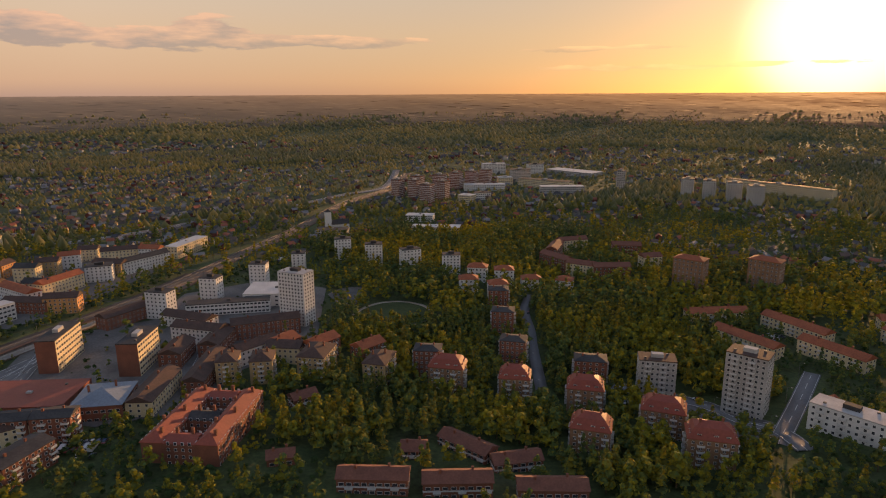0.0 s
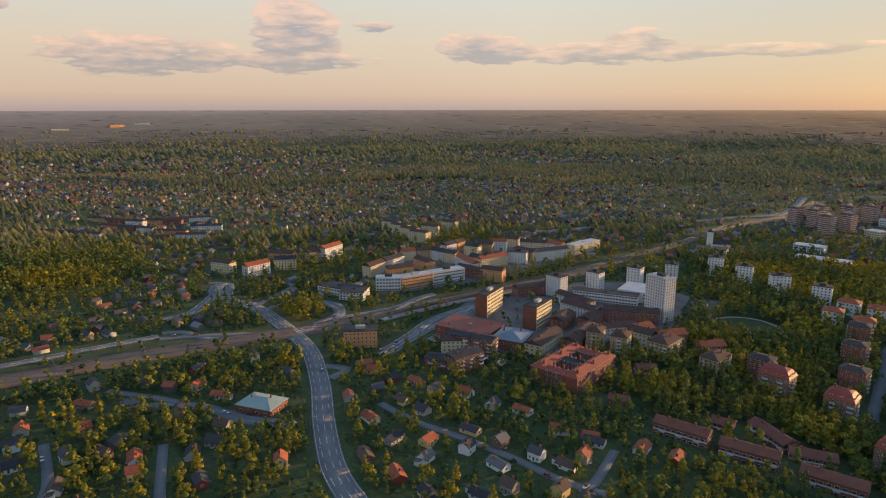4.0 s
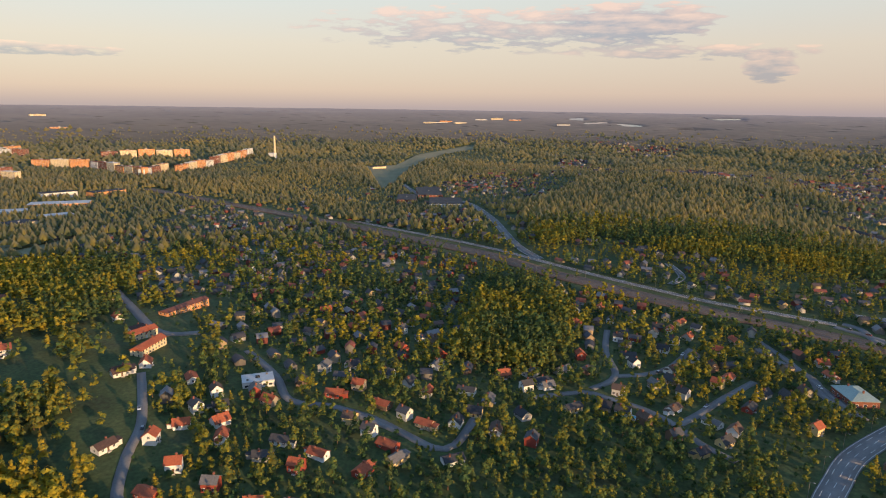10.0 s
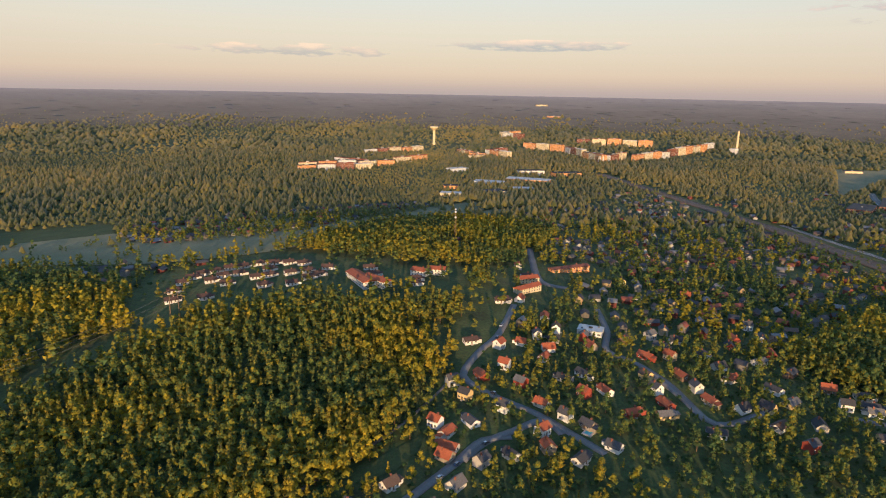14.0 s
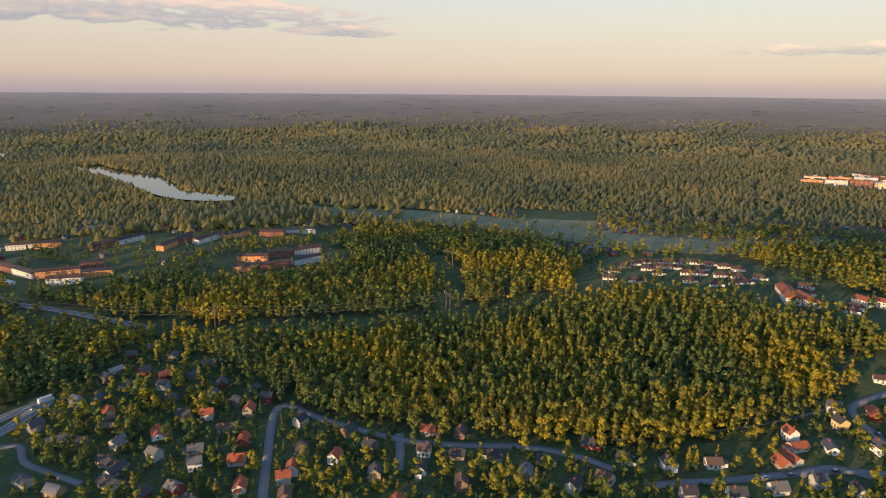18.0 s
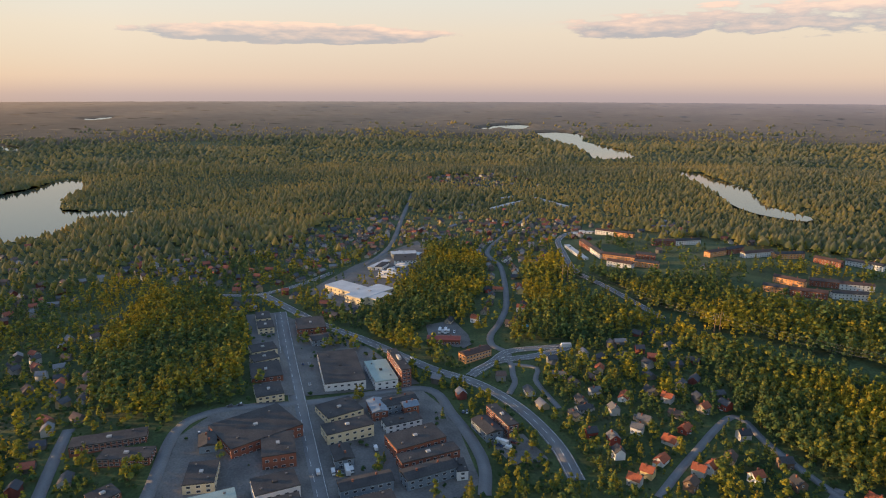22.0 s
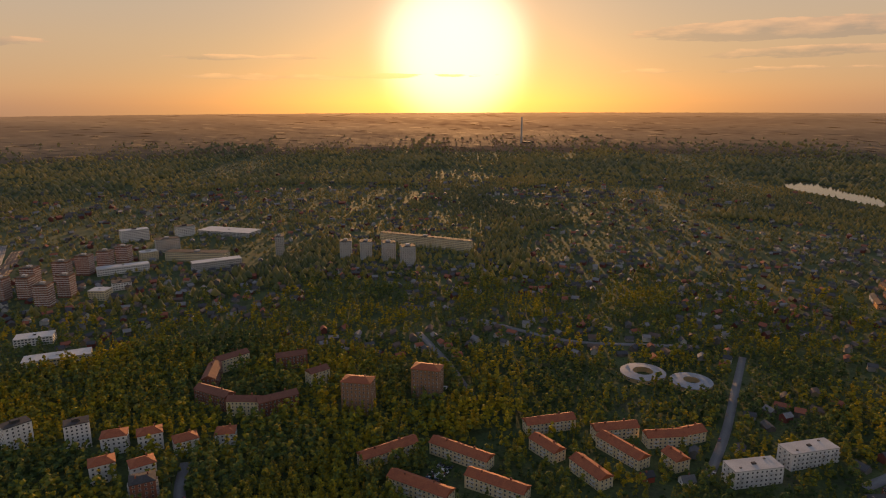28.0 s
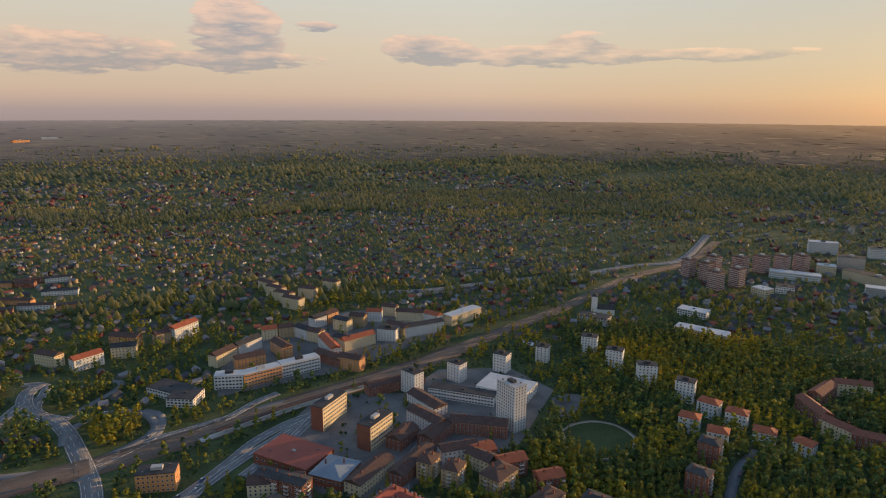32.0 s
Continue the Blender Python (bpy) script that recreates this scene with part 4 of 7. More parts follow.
YARD_A = [(493, 86), (491, 35), (371, 51), (380, 99), (387, 135), (472, 109)]
YARD_B = [(491, 29), (483, -55), (439, -59), (365, -39), (358, -22), (371, 47)]
YARD_C = [(707, 32), (700, 3), (599, 4), (575, -47), (492, -58), (501, 23), (511, 51)]
YARD_D = [(753, -38), (836, -122), (925, -245), (873, -240), (765, -175), (690, -100), (670, -62)]
YARD_H = [(536, -118), (560, -98), (600, -112), (600, -140), (560, -135), (540, -128)]
YARD_I = [(412, -64), (398, -88), (366, -86), (372, -64)]
YARD_E = [(-166, 226), (-243, 247), (-265, 342), (-206, 380), (-206, 442), (-150, 480), (-95, 455), (-83, 350), (-119, 290), (-122, 245)]
YARD_F = [(-337, 292), (-380, 323), (-413, 413), (-410, 514), (-354, 581), (-274, 584), (-255, 526), (-275, 403)]
YARD_G = [(116, 271), (140, 256), (161, 233), (153, 213), (134, 216), (123, 239), (108, 261)]
YARDS = [YARD_A, YARD_B, YARD_C, YARD_D, YARD_E, YARD_F, YARD_G, YARD_H, YARD_I]
# ---- houses of the garden suburb, by roof: (x, y) ----
RED_ROOFED = [(650, -244), (586, -156), (-318, 6), (-289, 60), (-267, 60), (-179, 30), (-348, -33), (-327, -42), (-314, -29), (-287, -10), (-240, -9), (-226, -17), (-241, -107), (-312, -115), (-361, -99), (-175, 91), (-184, 145), (-149, 149), (-110, 149), (-134, 89), (-84, 140), (-66, 142), (-54, 121), (-41, 149), (-79, 47), (-127, 55), (-24, 150), (-111, -208), (-197, -199), (-196, -227), (-183, -152), (-101, -179), (-74, -190), (-136, -189), (-396, -662), (-369, -457), (-339, -429), (-322, -407), (-199, -479), (-154, -428), (-138, -392), (-117, -366)] + [(-31, -296), (-93, -320), (-47, -268), (-17, -272), (-125, -228), (-223, -274), (-53, -218), (-39, -222), (-91, -263), (-49, -193), (-256, -315), (-293, -382), (-384, -378), (-416, -373), (-48, -292), (-9, -226), (11, -209), (17, -191), (56, -239), (55, -229), (57, -215), (67, -212), (388, -199), (366, -209), (354, -180), (348, -162), (335, -142), (315, -160), (297, -174), (255, -145), (326, -114), (319, -149), (654, -221), (589, -208), (863, -325), (864, -339), (446, -187)]
DARK_ROOFED = [(658, -211), (640, -205), (621, -192), (601, -175), (594, -215), (563, -186), (755, -297), (705, -275), (680, -226), (700, -240), (596, -134), (-335, -89), (-341, -73), (-356, -44), (-329, -51), (-312, -55), (-291, -82), (-297, -70), (-280, -49), (-299, -40), (-244, -44), (-223, -46), (-209, -57), (-202, -40), (-179, -47), (-166, -87), (-157, -64), (-185, -128), (-175, -122), (-211, -116), (-218, -101), (-156, -105), (-197, -2), (-221, 10), (-163, -15), (-169, -26), (-271, -31), (-297, 24), (-296, 109), (-347, -119), (-312, 75), (-178, 112), (-166, 140), (-150, 59), (-150, 80), (-125, 75), (-122, 112), (-102, 109), (-81, 109), (-106, 51), (-78, 76)] + [(-86, 64), (-65, 110), (-55, 140), (-58, 87), (-128, 145), (-160, 106), (-149, -219), (-143, -203), (-105, -192), (-143, -153), (-149, -168), (-112, -142), (-108, -122), (-171, -135), (-110, -164), (-125, -157), (-134, -131), (-164, -76), (-81, -203), (-219, -211), (-258, -74), (-242, -70), (-93, -278), (-164, -276), (-134, -243), (-56, -240), (-12, -249), (-156, -259), (-151, -244), (-72, -286), (-221, -221), (-64, -182), (-242, -329), (-224, -361), (-232, -240), (-257, -356), (-295, -348), (-421, -300), (-41, -241), (14, -233)] + [(38, -231), (-12, -209), (37, -196), (8, -176), (-15, -175), (26, -254), (370, -190), (367, -153), (318, -178), (299, -200), (282, -188), (351, -124), (309, -138), (272, -165), (252, -190), (196, -182), (227, -166), (365, -132), (172, -174), (419, -161), (415, -146), (393, -156), (400, -130), (375, -166), (455, -157), (650, -246), (634, -236), (557, -182), (809, -322), (752, -292), (716, -278), (693, -266), (787, -281), (405, -140), (377, -124)]
TERRACE_HOMES = [(146, -488), (140, -510), (123, -479), (130, -528), (120, -537), (110, -542), (99, -543), (86, -543), (75, -540), (61, -539), (49, -532), (38, -524), (28, -514), (109, -517), (97, -524), (100, -501), (89, -500), (84, -520), (75, -501), (64, -499), (59, -516), (76, -477), (47, -494), (33, -491), (38, -474), (28, -477), (14, -490), (55, -468), (-18, -471), (-14, -454), (-11, -438), (-47, -439), (-41, -428), (-35, -419), (-70, -445)]


# ---- water, fields, paved areas ----


def level(poly, dz=0.0):
    return float(np.mean([zat(x, y) for x, y in poly])) + dz


def rounded(poly, step=22.0):
    return [tuple(p) for p in spline([*poly, poly[0]], step)[:-1]]


def water_sheet(name, poly, label):
    sheet(name, poly, M["water"], label, "lake", flat=max(zat(x, y) for x, y in poly) + .5)


water_sheet("lake", rounded(LAKE), "calm silver lake between wooded shores")
water_sheet("lake", rounded(LAKE_EAST), "narrow bright lake behind dark woods")
water_sheet("river", rounded(RIVER), "pale winding river through a wooded valley")
for poly in (LAGOON, LAGOON_FAR):
    sheet("river_arm", rounded(poly), M["water"], "broad silver river arm between wooded shores", "river", up=.4, step=40)
for poly in FAR_LAKES:
    sheet("far_lake", rounded(poly, 60), M["water"], "pale strip of a distant lake", "lake", up=.4, step=80)
sheet("marsh", MARSH, M["field"], "misty pale meadow in the forest valley", "meadow")
sheet("marsh", rounded(MARSH_SOUTH), M["field"], "misty pale meadow along the forest valley", "meadow", up=.03, bit=16)
sheet("field", FIELD, M["grass"], "small green field inside the forest", "field")
sheet("meadow", MIST, M["field"], "long pale meadow in a valley", "meadow")
sheet("lawn", rounded(PARK, 6), M["grass"], "mown oval park lawn with a gravel ring path", "lawn", up=.02)
strip_object("gravel_path", [ribbon(spline([*PARK, PARK[0]], 4), 0, 3.2, .08)], M["sand"], "pale gravel path round the park lawn", "path")
sheet("gravel_square", rounded(PLAZA, 6), M["paving"], "grey gravel square with a round pool beside the park", "square", up=.02, bit=8)
sheet("lawn", [(109, -225), (85, -231), (65, -235), (76, -224), (92, -216), (110, -216)], M["grass"], "open mown lawn at the forest edge", "lawn", up=.02)
strip_object("gravel_path", [ribbon(spline([(152, -222), (130, -228), (109, -236), (80, -245), (45, -262), (18, -278)], 5), 0, 1.7, .06)], M["paving"], "narrow gravel path along the forest edge", "path")
for poly in YARDS:
    sheet("paved_yard", poly, M["paving"], "worn grey asphalt and concrete yards between buildings", "pavement", up=-.06, bit=4)

# ---- roads and railway ----


def mark_line(line, w, bit=1):
    d = np.gradient(line, axis=0)
    d /= np.linalg.norm(d, axis=1)[:, None] + 1e-9
    n = np.stack([-d[:, 1], d[:, 0]], 1)
    for o in np.arange(-w / 2, w / 2 + .1, 1.5):
        for s in (0, .33, .66):
            q = line + n * o
            q = q[:-1] * (1 - s) + q[1:] * s
            mark(q[:, 0], q[:, 1], bit)


ROAD_LINES = []
for name, lines, label in (("main_road", MAIN_ROADS, "wide grey asphalt arterial road with lane markings"), ("highway", HIGHWAY, "grey highway running into the distance"),
                           ("street", STREETS_WEST + STREETS_SOUTH + STREETS_EAST, "narrow grey residential street"), ("street", STREETS_WORKS + STREETS_TOWN, "grey asphalt street between blocks")):
    for k, (w, pts) in enumerate(lines):
        line = spline(pts)
        ROAD_LINES.append((w, line))
        ob = strip_object(name, [ribbon(line, 0, w, .02 * k % .17)], M["asphalt"], label, "road")
        mark_line(line, w + (5 if w > 7 else 1))
        dashes = []
        if w >= 8:
            for s in ((0,) if w < 13 else (-3.6, 0, 3.6)):
                for i in range(0, len(line) - 1, 2):
                    dashes.append(ribbon(line[i:i + 2], s, .22, .06 + .02 * k % .17))
            for s in (-w / 2 + .7, w / 2 - .7):
                dashes.append(ribbon(line, s, .2, .06 + .02 * k % .17))
            strip_object("road_marking", dashes, M["paint"], "white road paint", "", "stuff", ob)
rail_line = spline(RAIL, 10)
mark_line(rail_line[rail_line[:, 1] > 200], 30)
mark_line(rail_line[rail_line[:, 1] < 210], 42)
ob = strip_object("railway", [ribbon(rail_line[rail_line[:, 1] < 500], 0, 26, .1), ribbon(rail_line[rail_line[:, 1] > 485], 0, 18, .06)], M["ballast"], "brown ballasted railway with several tracks", "railway")
strip_object("rail", [ribbon(rail_line, o, .16, .35) for o in (-8, -6.5, -3.6, -2.1, 2.1, 3.6, 6.5, 8)], M["steel"], "steel rails", "", "stuff", ob)

# ---- buildings ----


def window_mesh(w, h):
    bm = bmesh.new()
    box(bm, -w / 2, -.07, 0, w / 2, .04, h, 0)
    for x0, x1 in ((-w / 2 + .09, -.05), (.05, w / 2 - .09)):
        v = [bm.verts.new(c) for c in ((x0, -.075, .1), (x1, -.075, .1), (x1, -.075, h - .1), (x0, -.075, h - .1))]
        bm.faces.new(v).material_index = 1
    me = bpy.data.meshes.new("window")
    bm.to_mesh(me)
    bm.free()
    me.materials.append(M["sash"]), me.materials.append(M["glass"])
    return me


WINDOW, WINDOW_WIDE = window_mesh(1.35, 1.45), window_mesh(2.2, 1.5)
bm = bmesh.new()
box(bm, -1.6, -1.35, 0, 1.6, 0, .16, 0)
box(bm, -1.6, -1.35, .16, 1.6, -1.27, 1.1, 1)
box(bm, -1.6, -1.27, .16, -1.53, 0, 1.1, 1)
box(bm, 1.53, -1.27, .16, 1.6, 0, 1.1, 1)
BALCONY = bpy.data.meshes.new("balcony")
bm.to_mesh(BALCONY)
bm.free()
BALCONY.materials.append(M["concrete"]), BALCONY.materials.append(M["balcony"])


def child(name, me, parent, m, label=""):
    ob = new(name, me)
    ob.parent, ob.matrix_basis = parent, m
    return tagged(ob, label)


def face_spots(w, d, side):
    """Matrix of a wall face: x along it, -y out of it."""
    return {"front": pose(0, -d / 2, 0), "right": pose(w / 2, 0, 0, 0, 0, 90), "left": pose(-w / 2, 0, 0, 0, 0, -90), "back": pose(0, d / 2, 0, 0, 0, 180)}[side], (w if side in ("front", "back") else d)


def roof_shape(kind, w, d, h, rise, over=.5):
    bm = bmesh.new()
    x, y = w / 2 + over, d / 2 + over
    if kind == "flat":
        box(bm, -w / 2 - .12, -d / 2 - .12, h - .2, w / 2 + .12, d / 2 + .12, h + .35)
        bmesh.ops.inset_region(bm, faces=[f for f in bm.faces if f.normal.z > .9 or all(v.co.z > h + .3 for v in f.verts)], thickness=.45, depth=-.3)
        return bm
    lo = [bm.verts.new(c) for c in ((-x, -y, h - .12), (x, -y, h - .12), (x, y, h - .12), (-x, y, h - .12))]
    eave = [bm.verts.new((v.co.x, v.co.y, h + .12)) for v in lo]
    bm.faces.new(lo[::-1])
    for i in range(4):
        bm.faces.new((lo[i], lo[(i + 1) % 4], eave[(i + 1) % 4], eave[i]))
    if kind == "mansard":
        s = 3.0
        mid = [bm.verts.new((math.copysign(x - s, v.co.x), math.copysign(y - s, v.co.y), h + rise * .72)) for v in lo]
        for i in range(4):
            bm.faces.new((eave[i], eave[(i + 1) % 4], mid[(i + 1) % 4], mid[i]))
        eave, x, y, h, rise = mid, x - s, y - s, h + rise * .72, rise * .28
    wide = x >= y
    run = 0 if kind == "gable" else (min(x, y) * .9)
    ends = ((-(x - run), 0), (x - run, 0)) if wide else ((0, -(y - run)), (0, y - run))
    r0, r1 = (bm.verts.new((*e, h + rise + .12)) for e in ends)
    e = eave
    if wide:
        faces = ((e[0], e[1], r1, r0), (e[2], e[3], r0, r1), (e[1], e[2], r1), (e[3], e[0], r0))
    else:
        faces = ((e[1], e[2], r1, r0), (e[3], e[0], r0, r1), (e[0], e[1], r0), (e[2], e[3], r1))
    for f in faces:
        bm.faces.new(f)
    return bm


def rows_mesh(name, w, h, cols, zs, m_face, size, slots=(0, 1)):
    """Windows of one face far off, joined."""
    bm = bmesh.new()
    ww, wh = size
    for z in zs:
        for x in cols:
            box(bm, x - ww / 2, -.06, z, x + ww / 2, .05, z + wh, 0)
            v = [bm.verts.new(c) for c in ((x - ww / 2 + .1, -.07, z + .1), (x + ww / 2 - .1, -.07, z + .1), (x + ww / 2 - .1, -.07, z + wh - .1), (x - ww / 2 + .1, -.07, z + wh - .1))]
            bm.faces.new(v).material_index = 1
    bm.transform(m_face)
    return bm


SINGLE = [0]


def building(name, spot, wall, roof, roof_mat, label, category, group="", storey=2.8, gap=3.0, rise=3.0, wide=False, balcony=(), extra="", ends="", base=None, band=None, ground_floor=False):
    x, y, rot, w, d, h = spot
    z = min(zat(x + u, y + v) for u in (-d / 2, 0, d / 2) for v in (-d / 2, 0, d / 2))
    top = tagged(new(name), label, category, group)
    top.matrix_world = pose(x, y, z, 0, 0, rot)
    mark_rect(x, y, rot, w, d, 3)
    if name == "row_house":
        mark_rect(x, y, rot, w, d, 30 if y < -300 and x > 400 else 22 if y < 0 else 7, 8)
    near = math.hypot(x - HUB[0], y - HUB[1]) < 430
    far = math.hypot(x - HUB[0], y - HUB[1]) > 800
    bm = bmesh.new()
    box(bm, -w / 2, -d / 2, -2.5, w / 2, d / 2, h)
    part("wall", bm, M[wall], top)
    if base:
        bm = bmesh.new()
        box(bm, -w / 2 - .06, -d / 2 - .06, -2.5, w / 2 + .06, d / 2 + .06, 1.6)
        part("plinth", bm, M[base], top)
    part("roof", roof_shape(roof, w, d, h, rise), M[roof_mat], top)
    n = max(1, round((h - .6) / storey))
    zs = [(h - .4) / n * i + .95 for i in range(n)]
    size = (2.2, 1.5) if wide else (1.35, 1.45)
    joined, scrap = bmesh.new(), bpy.data.meshes.new("glazing")
    for side in ("front", "right", "left", "back"):
        m, length = face_spots(w, d, side)
        k = max(1, int((length - 1.2) / gap))
        cols = [(i - (k - 1) / 2) * (length - 1.0) / k for i in range(k)]
        if ends and side in ("left", "right"):
            continue
        single = near and side != "back" and SINGLE[0] < 450
        bal = [c for i, c in enumerate(cols) if side in balcony and i % 3 == 1 or (side in balcony and k <= 2 and i == 0)]
        if single:
            for zz in zs:
                for c in cols:
                    child("window", WINDOW_WIDE if wide else WINDOW, top, m @ pose(c, 0, zz))
            SINGLE[0] += len(zs) * k
        else:
            more = rows_mesh("w", w, h, cols, zs, m, size)
            more.to_mesh(scrap)
            more.free()
            joined.from_mesh(scrap)
        if bal and near:
            for zz in zs[1:]:
                for c in bal:
                    child("balcony", BALCONY, top, m @ pose(c, 0, zz - .95))
    if ends:
        for u in (-1, 1):
            bm = bmesh.new()
            box(bm, u * w / 2 - .03, -d / 2 - .04, -2.5, u * (w / 2 + .05) + .03 * u, d / 2 + .04, h - .25)
            part("gable_wall", bm, M[ends], top, "red brick gable wall")
    if joined.faces:
        part("glazing", joined, [M["sash"], M["glass"]], top)["kind"] = "stuff"
    bpy.data.meshes.remove(scrap)
    if band:
        for zz in zs[1:]:
            bm = bmesh.new()
            box(bm, -w / 2 - .05, -d / 2 - .05, zz - .75, w / 2 + .05, d / 2 + .05, zz - .15)
            part("facade_band", bm, M[band], top)
    if roof == "flat":
        bm = bmesh.new()
        bw, bd = (min(w, 22) * .32, min(d, 22) * .3) if h > 12 else (2.6, 2.0)
        box(bm, -bw / 2, -bd / 2, h, bw / 2, bd / 2, h + (2.4 if h > 12 else 1.2))
        part("lift_house" if h > 12 else "roof_fan", bm, M["concrete" if wall != "white" else "slate"], top)
        for u, v in ((.3, .28), (-.33, -.25))[:2 if near else 0]:
            bm = bmesh.new()
            box(bm, u * w - .6, v * d - .5, h, u * w + .6, v * d + .5, h + 1.1)
            part("roof_vent", bm, M["steel"], top)
    else:
        for u, v in ((.22, .1), (-.25, -.08))[:2 if near else 1]:
            bm = bmesh.new()
            box(bm, u * w - .45, v * d - .45, h + rise * .3, u * w + .45, v * d + .45, h + rise + 1.0)
            box(bm, u * w - .52, v * d - .52, h + rise + 1.0, u * w + .52, v * d + .52, h + rise + 1.15)
            part("chimney", bm, M["brick"], top)
    if extra == "dormers":
        for side in ("front", "right", "left", "back"):
            m, length = face_spots(w, d, side)
            for c in (-.28, .06, .3):
                bm = bmesh.new()
                box(bm, c * length - .95, -.1 + .7, h + .5, c * length + .95, 2.9, h + 2.35, 0)
                box(bm, c * length - 1.1, -.1 + .5, h + 2.35, c * length + 1.1, 3.0, h + 2.5, 1)
                bm.transform(m)
                dormer = part("dormer", bm, [M["white"], M[roof_mat]], top)
                child("window", WINDOW, dormer, m @ pose(c * length, .62, h + .75))
    return top


BUILT = []


def shorter(spots, most, gap=5.0):
    """Long slabs as the shorter blocks that stand in line."""
    res = []
    for x, y, rot, w, d, h in spots:
        n = max(1, round(w / most))
        for i in range(n):
            u = (i - (n - 1) / 2) * w / n
            res.append((x + u * math.cos(radians(rot)), y + u * math.sin(radians(rot)), rot, w / n - (gap if n > 1 else 0), d, h + (i * 7 % 3 - 1) * h * .09))
    return res



def estate(spots, name, wall, roof, roof_mat, label, category="apartment block", group="", **more):
    for i, s in enumerate(spots):
        BUILT.append(building(name, s, wall if isinstance(wall, str) else wall[i % len(wall)], roof, roof_mat if isinstance(roof_mat, str) else roof_mat[i % len(roof_mat)], label, category, group, **more))


estate(MANSARD, "apartment_tower", "umber", "mansard", "redsheet", "brown brick apartment tower with red mansard roof and white balconies", group="red-roofed brick towers", rise=6, balcony=("left", "right", "front"), extra="dormers", gap=2.9)
estate(BRICK_TOWER, "apartment_tower", "brick", "hip", "slate", "red brick apartment tower with dark hipped roof", group="brick towers on the avenue", rise=1.6, balcony=("right", "left"), gap=2.8)
estate(YELLOW_BLOCK, "apartment_block", "yellow", "hip", "brown", "yellow brick apartment block with brown tiled roof", group="yellow brick blocks", rise=3.5, balcony=("front", "right"), gap=2.9)
estate(RED_BLOCK, "apartment_block", "brick", "gable", "tile", "red brick apartment block with orange tiled roof", rise=3, balcony=("front",))
estate(WHITE_HIP, "apartment_house", "white", "hip", "tile", "white rendered apartment house with orange hipped roof", group="white houses with orange roofs", rise=3)
estate(WHITE_TOWER, "apartment_tower", "white", "flat", "slate", "white apartment tower with flat roof and balconies", group="white towers round the park", balcony=("front", "right"), gap=2.9)
estate(HIGH_TOWER, "high_rise", "white", "flat", "concrete", "tall slim white high-rise with many small windows", "high-rise", gap=2.3, storey=2.5)
estate(SLAB_TOWER, "apartment_slab", "concrete", "flat", "brown", "pale grey apartment high-rise with rows of balconies", "high-rise", "grey slab towers", balcony=("front",), gap=2.5)
estate(CIVIC[:1], "civic_centre", "white", "flat", "slate", "long low white civic building with window bands", "office building", wide=True, gap=2.7)
estate(CIVIC[1:], "sports_hall", "white", "flat", "pale", "white hall with a pale flat roof", "hall", wide=True, gap=5)
estate(OFFICE, "office_block", "cream", "flat", "slate", "cream-fronted office block with red brick gable ends", "office building", "brick office blocks", wide=True, gap=2.9, storey=3.1, ends="brick")
estate(UBLOCK, "apartment_block", "brick", "gable", "slate", "brown brick apartment block with white balconies", "apartment block", "brick blocks before the hall", rise=1.6, balcony=("front", "right"), gap=2.8)
estate(STEP_TOWER, "apartment_tower", "cream", "gable", "brown", "pink-lit stepped apartment tower on the slope", "apartment block", "stepped towers", rise=2.4)
estate(WHITE_OFFICE, "office_block", "white", "flat", "slate", "white cube-like office block with flat roof", "office building")
estate(GARAGE, "garage_row", "white", "flat", "pale", "long low row of white garages", "garage", "garage rows", gap=5, wide=True)
estate(HALL_BLUE, "market_hall", "brick", "hip", "bluegrey", "brick market hall with blue-grey hipped sheet roof", "hall", rise=5, wide=True, gap=3.2, storey=3.6)
estate(HALL_RED, "shopping_hall", "brick", "flat", "redsheet", "low shopping hall with a red sheet roof", "shopping centre", wide=True, gap=5, storey=4)
estate(LOW_TOWN, "town_house", ("white", "brick", "cream", "brick"), "gable", "brown", "low brick town building with brown tiled roof", "town building", "low buildings of the old centre", rise=3)
estate(TWIN_TOWER, "apartment_tower", "umber", "hip", "tile", "tall brick apartment tower with white balconies", "high-rise", "twin brick towers", rise=2.5, balcony=("front", "left"))
estate(FAR_TOWER, "apartment_tower", "concrete", "flat", "slate", "pale square apartment tower in the haze", "high-rise", "four pale towers")
estate(FAR_BRICK, "apartment_tower", "brick", "flat", "slate", "dark brick apartment tower with white gable strips", "high-rise", "brick towers by the highway", band="white")
estate(FAR_WHITE, "town_building", ("white", "concrete", "cream"), "flat", ("pale", "slate"), "pale building of the distant suburban centre", "town building", "distant suburban centre", wide=True)
estate(RED_ROW, "apartment_block", ("brick", "cream"), "gable", "rusttile", "curved row of low apartments with red-brown roofs", group="orange-roofed crescent", rise=3)
estate(YELLOW_ROW, "apartment_block", "cream", "gable", "tile", "cream three-storey apartment row with orange tiled roof", group="cream rows with tiled roofs", rise=3, balcony=("front",))
estate(WHITE_APT, "apartment_block", "white", "flat", "concrete", "modern white apartment block with balconies and grey roof", balcony=("front", "left"))
estate(CURVE_BLOCK, "apartment_block", ("white", "orange"), "flat", "pale", "curved white and orange apartment block by the station", group="curved station block", wide=True, balcony=("front",), gap=2.7)
estate(TOWN_YELLOW, "apartment_block", ("cream", "white", "orange", "cream", "yellow", "white"), "gable", ("brown", "tile", "brown", "slate"), "warm-coloured apartment block with tiled roof", group="blocks west of the railway", rise=3.2, balcony=("front",))
estate(YEL, "office_block", "cream", "flat", "pale", "long cream office block with regular windows", "office building")
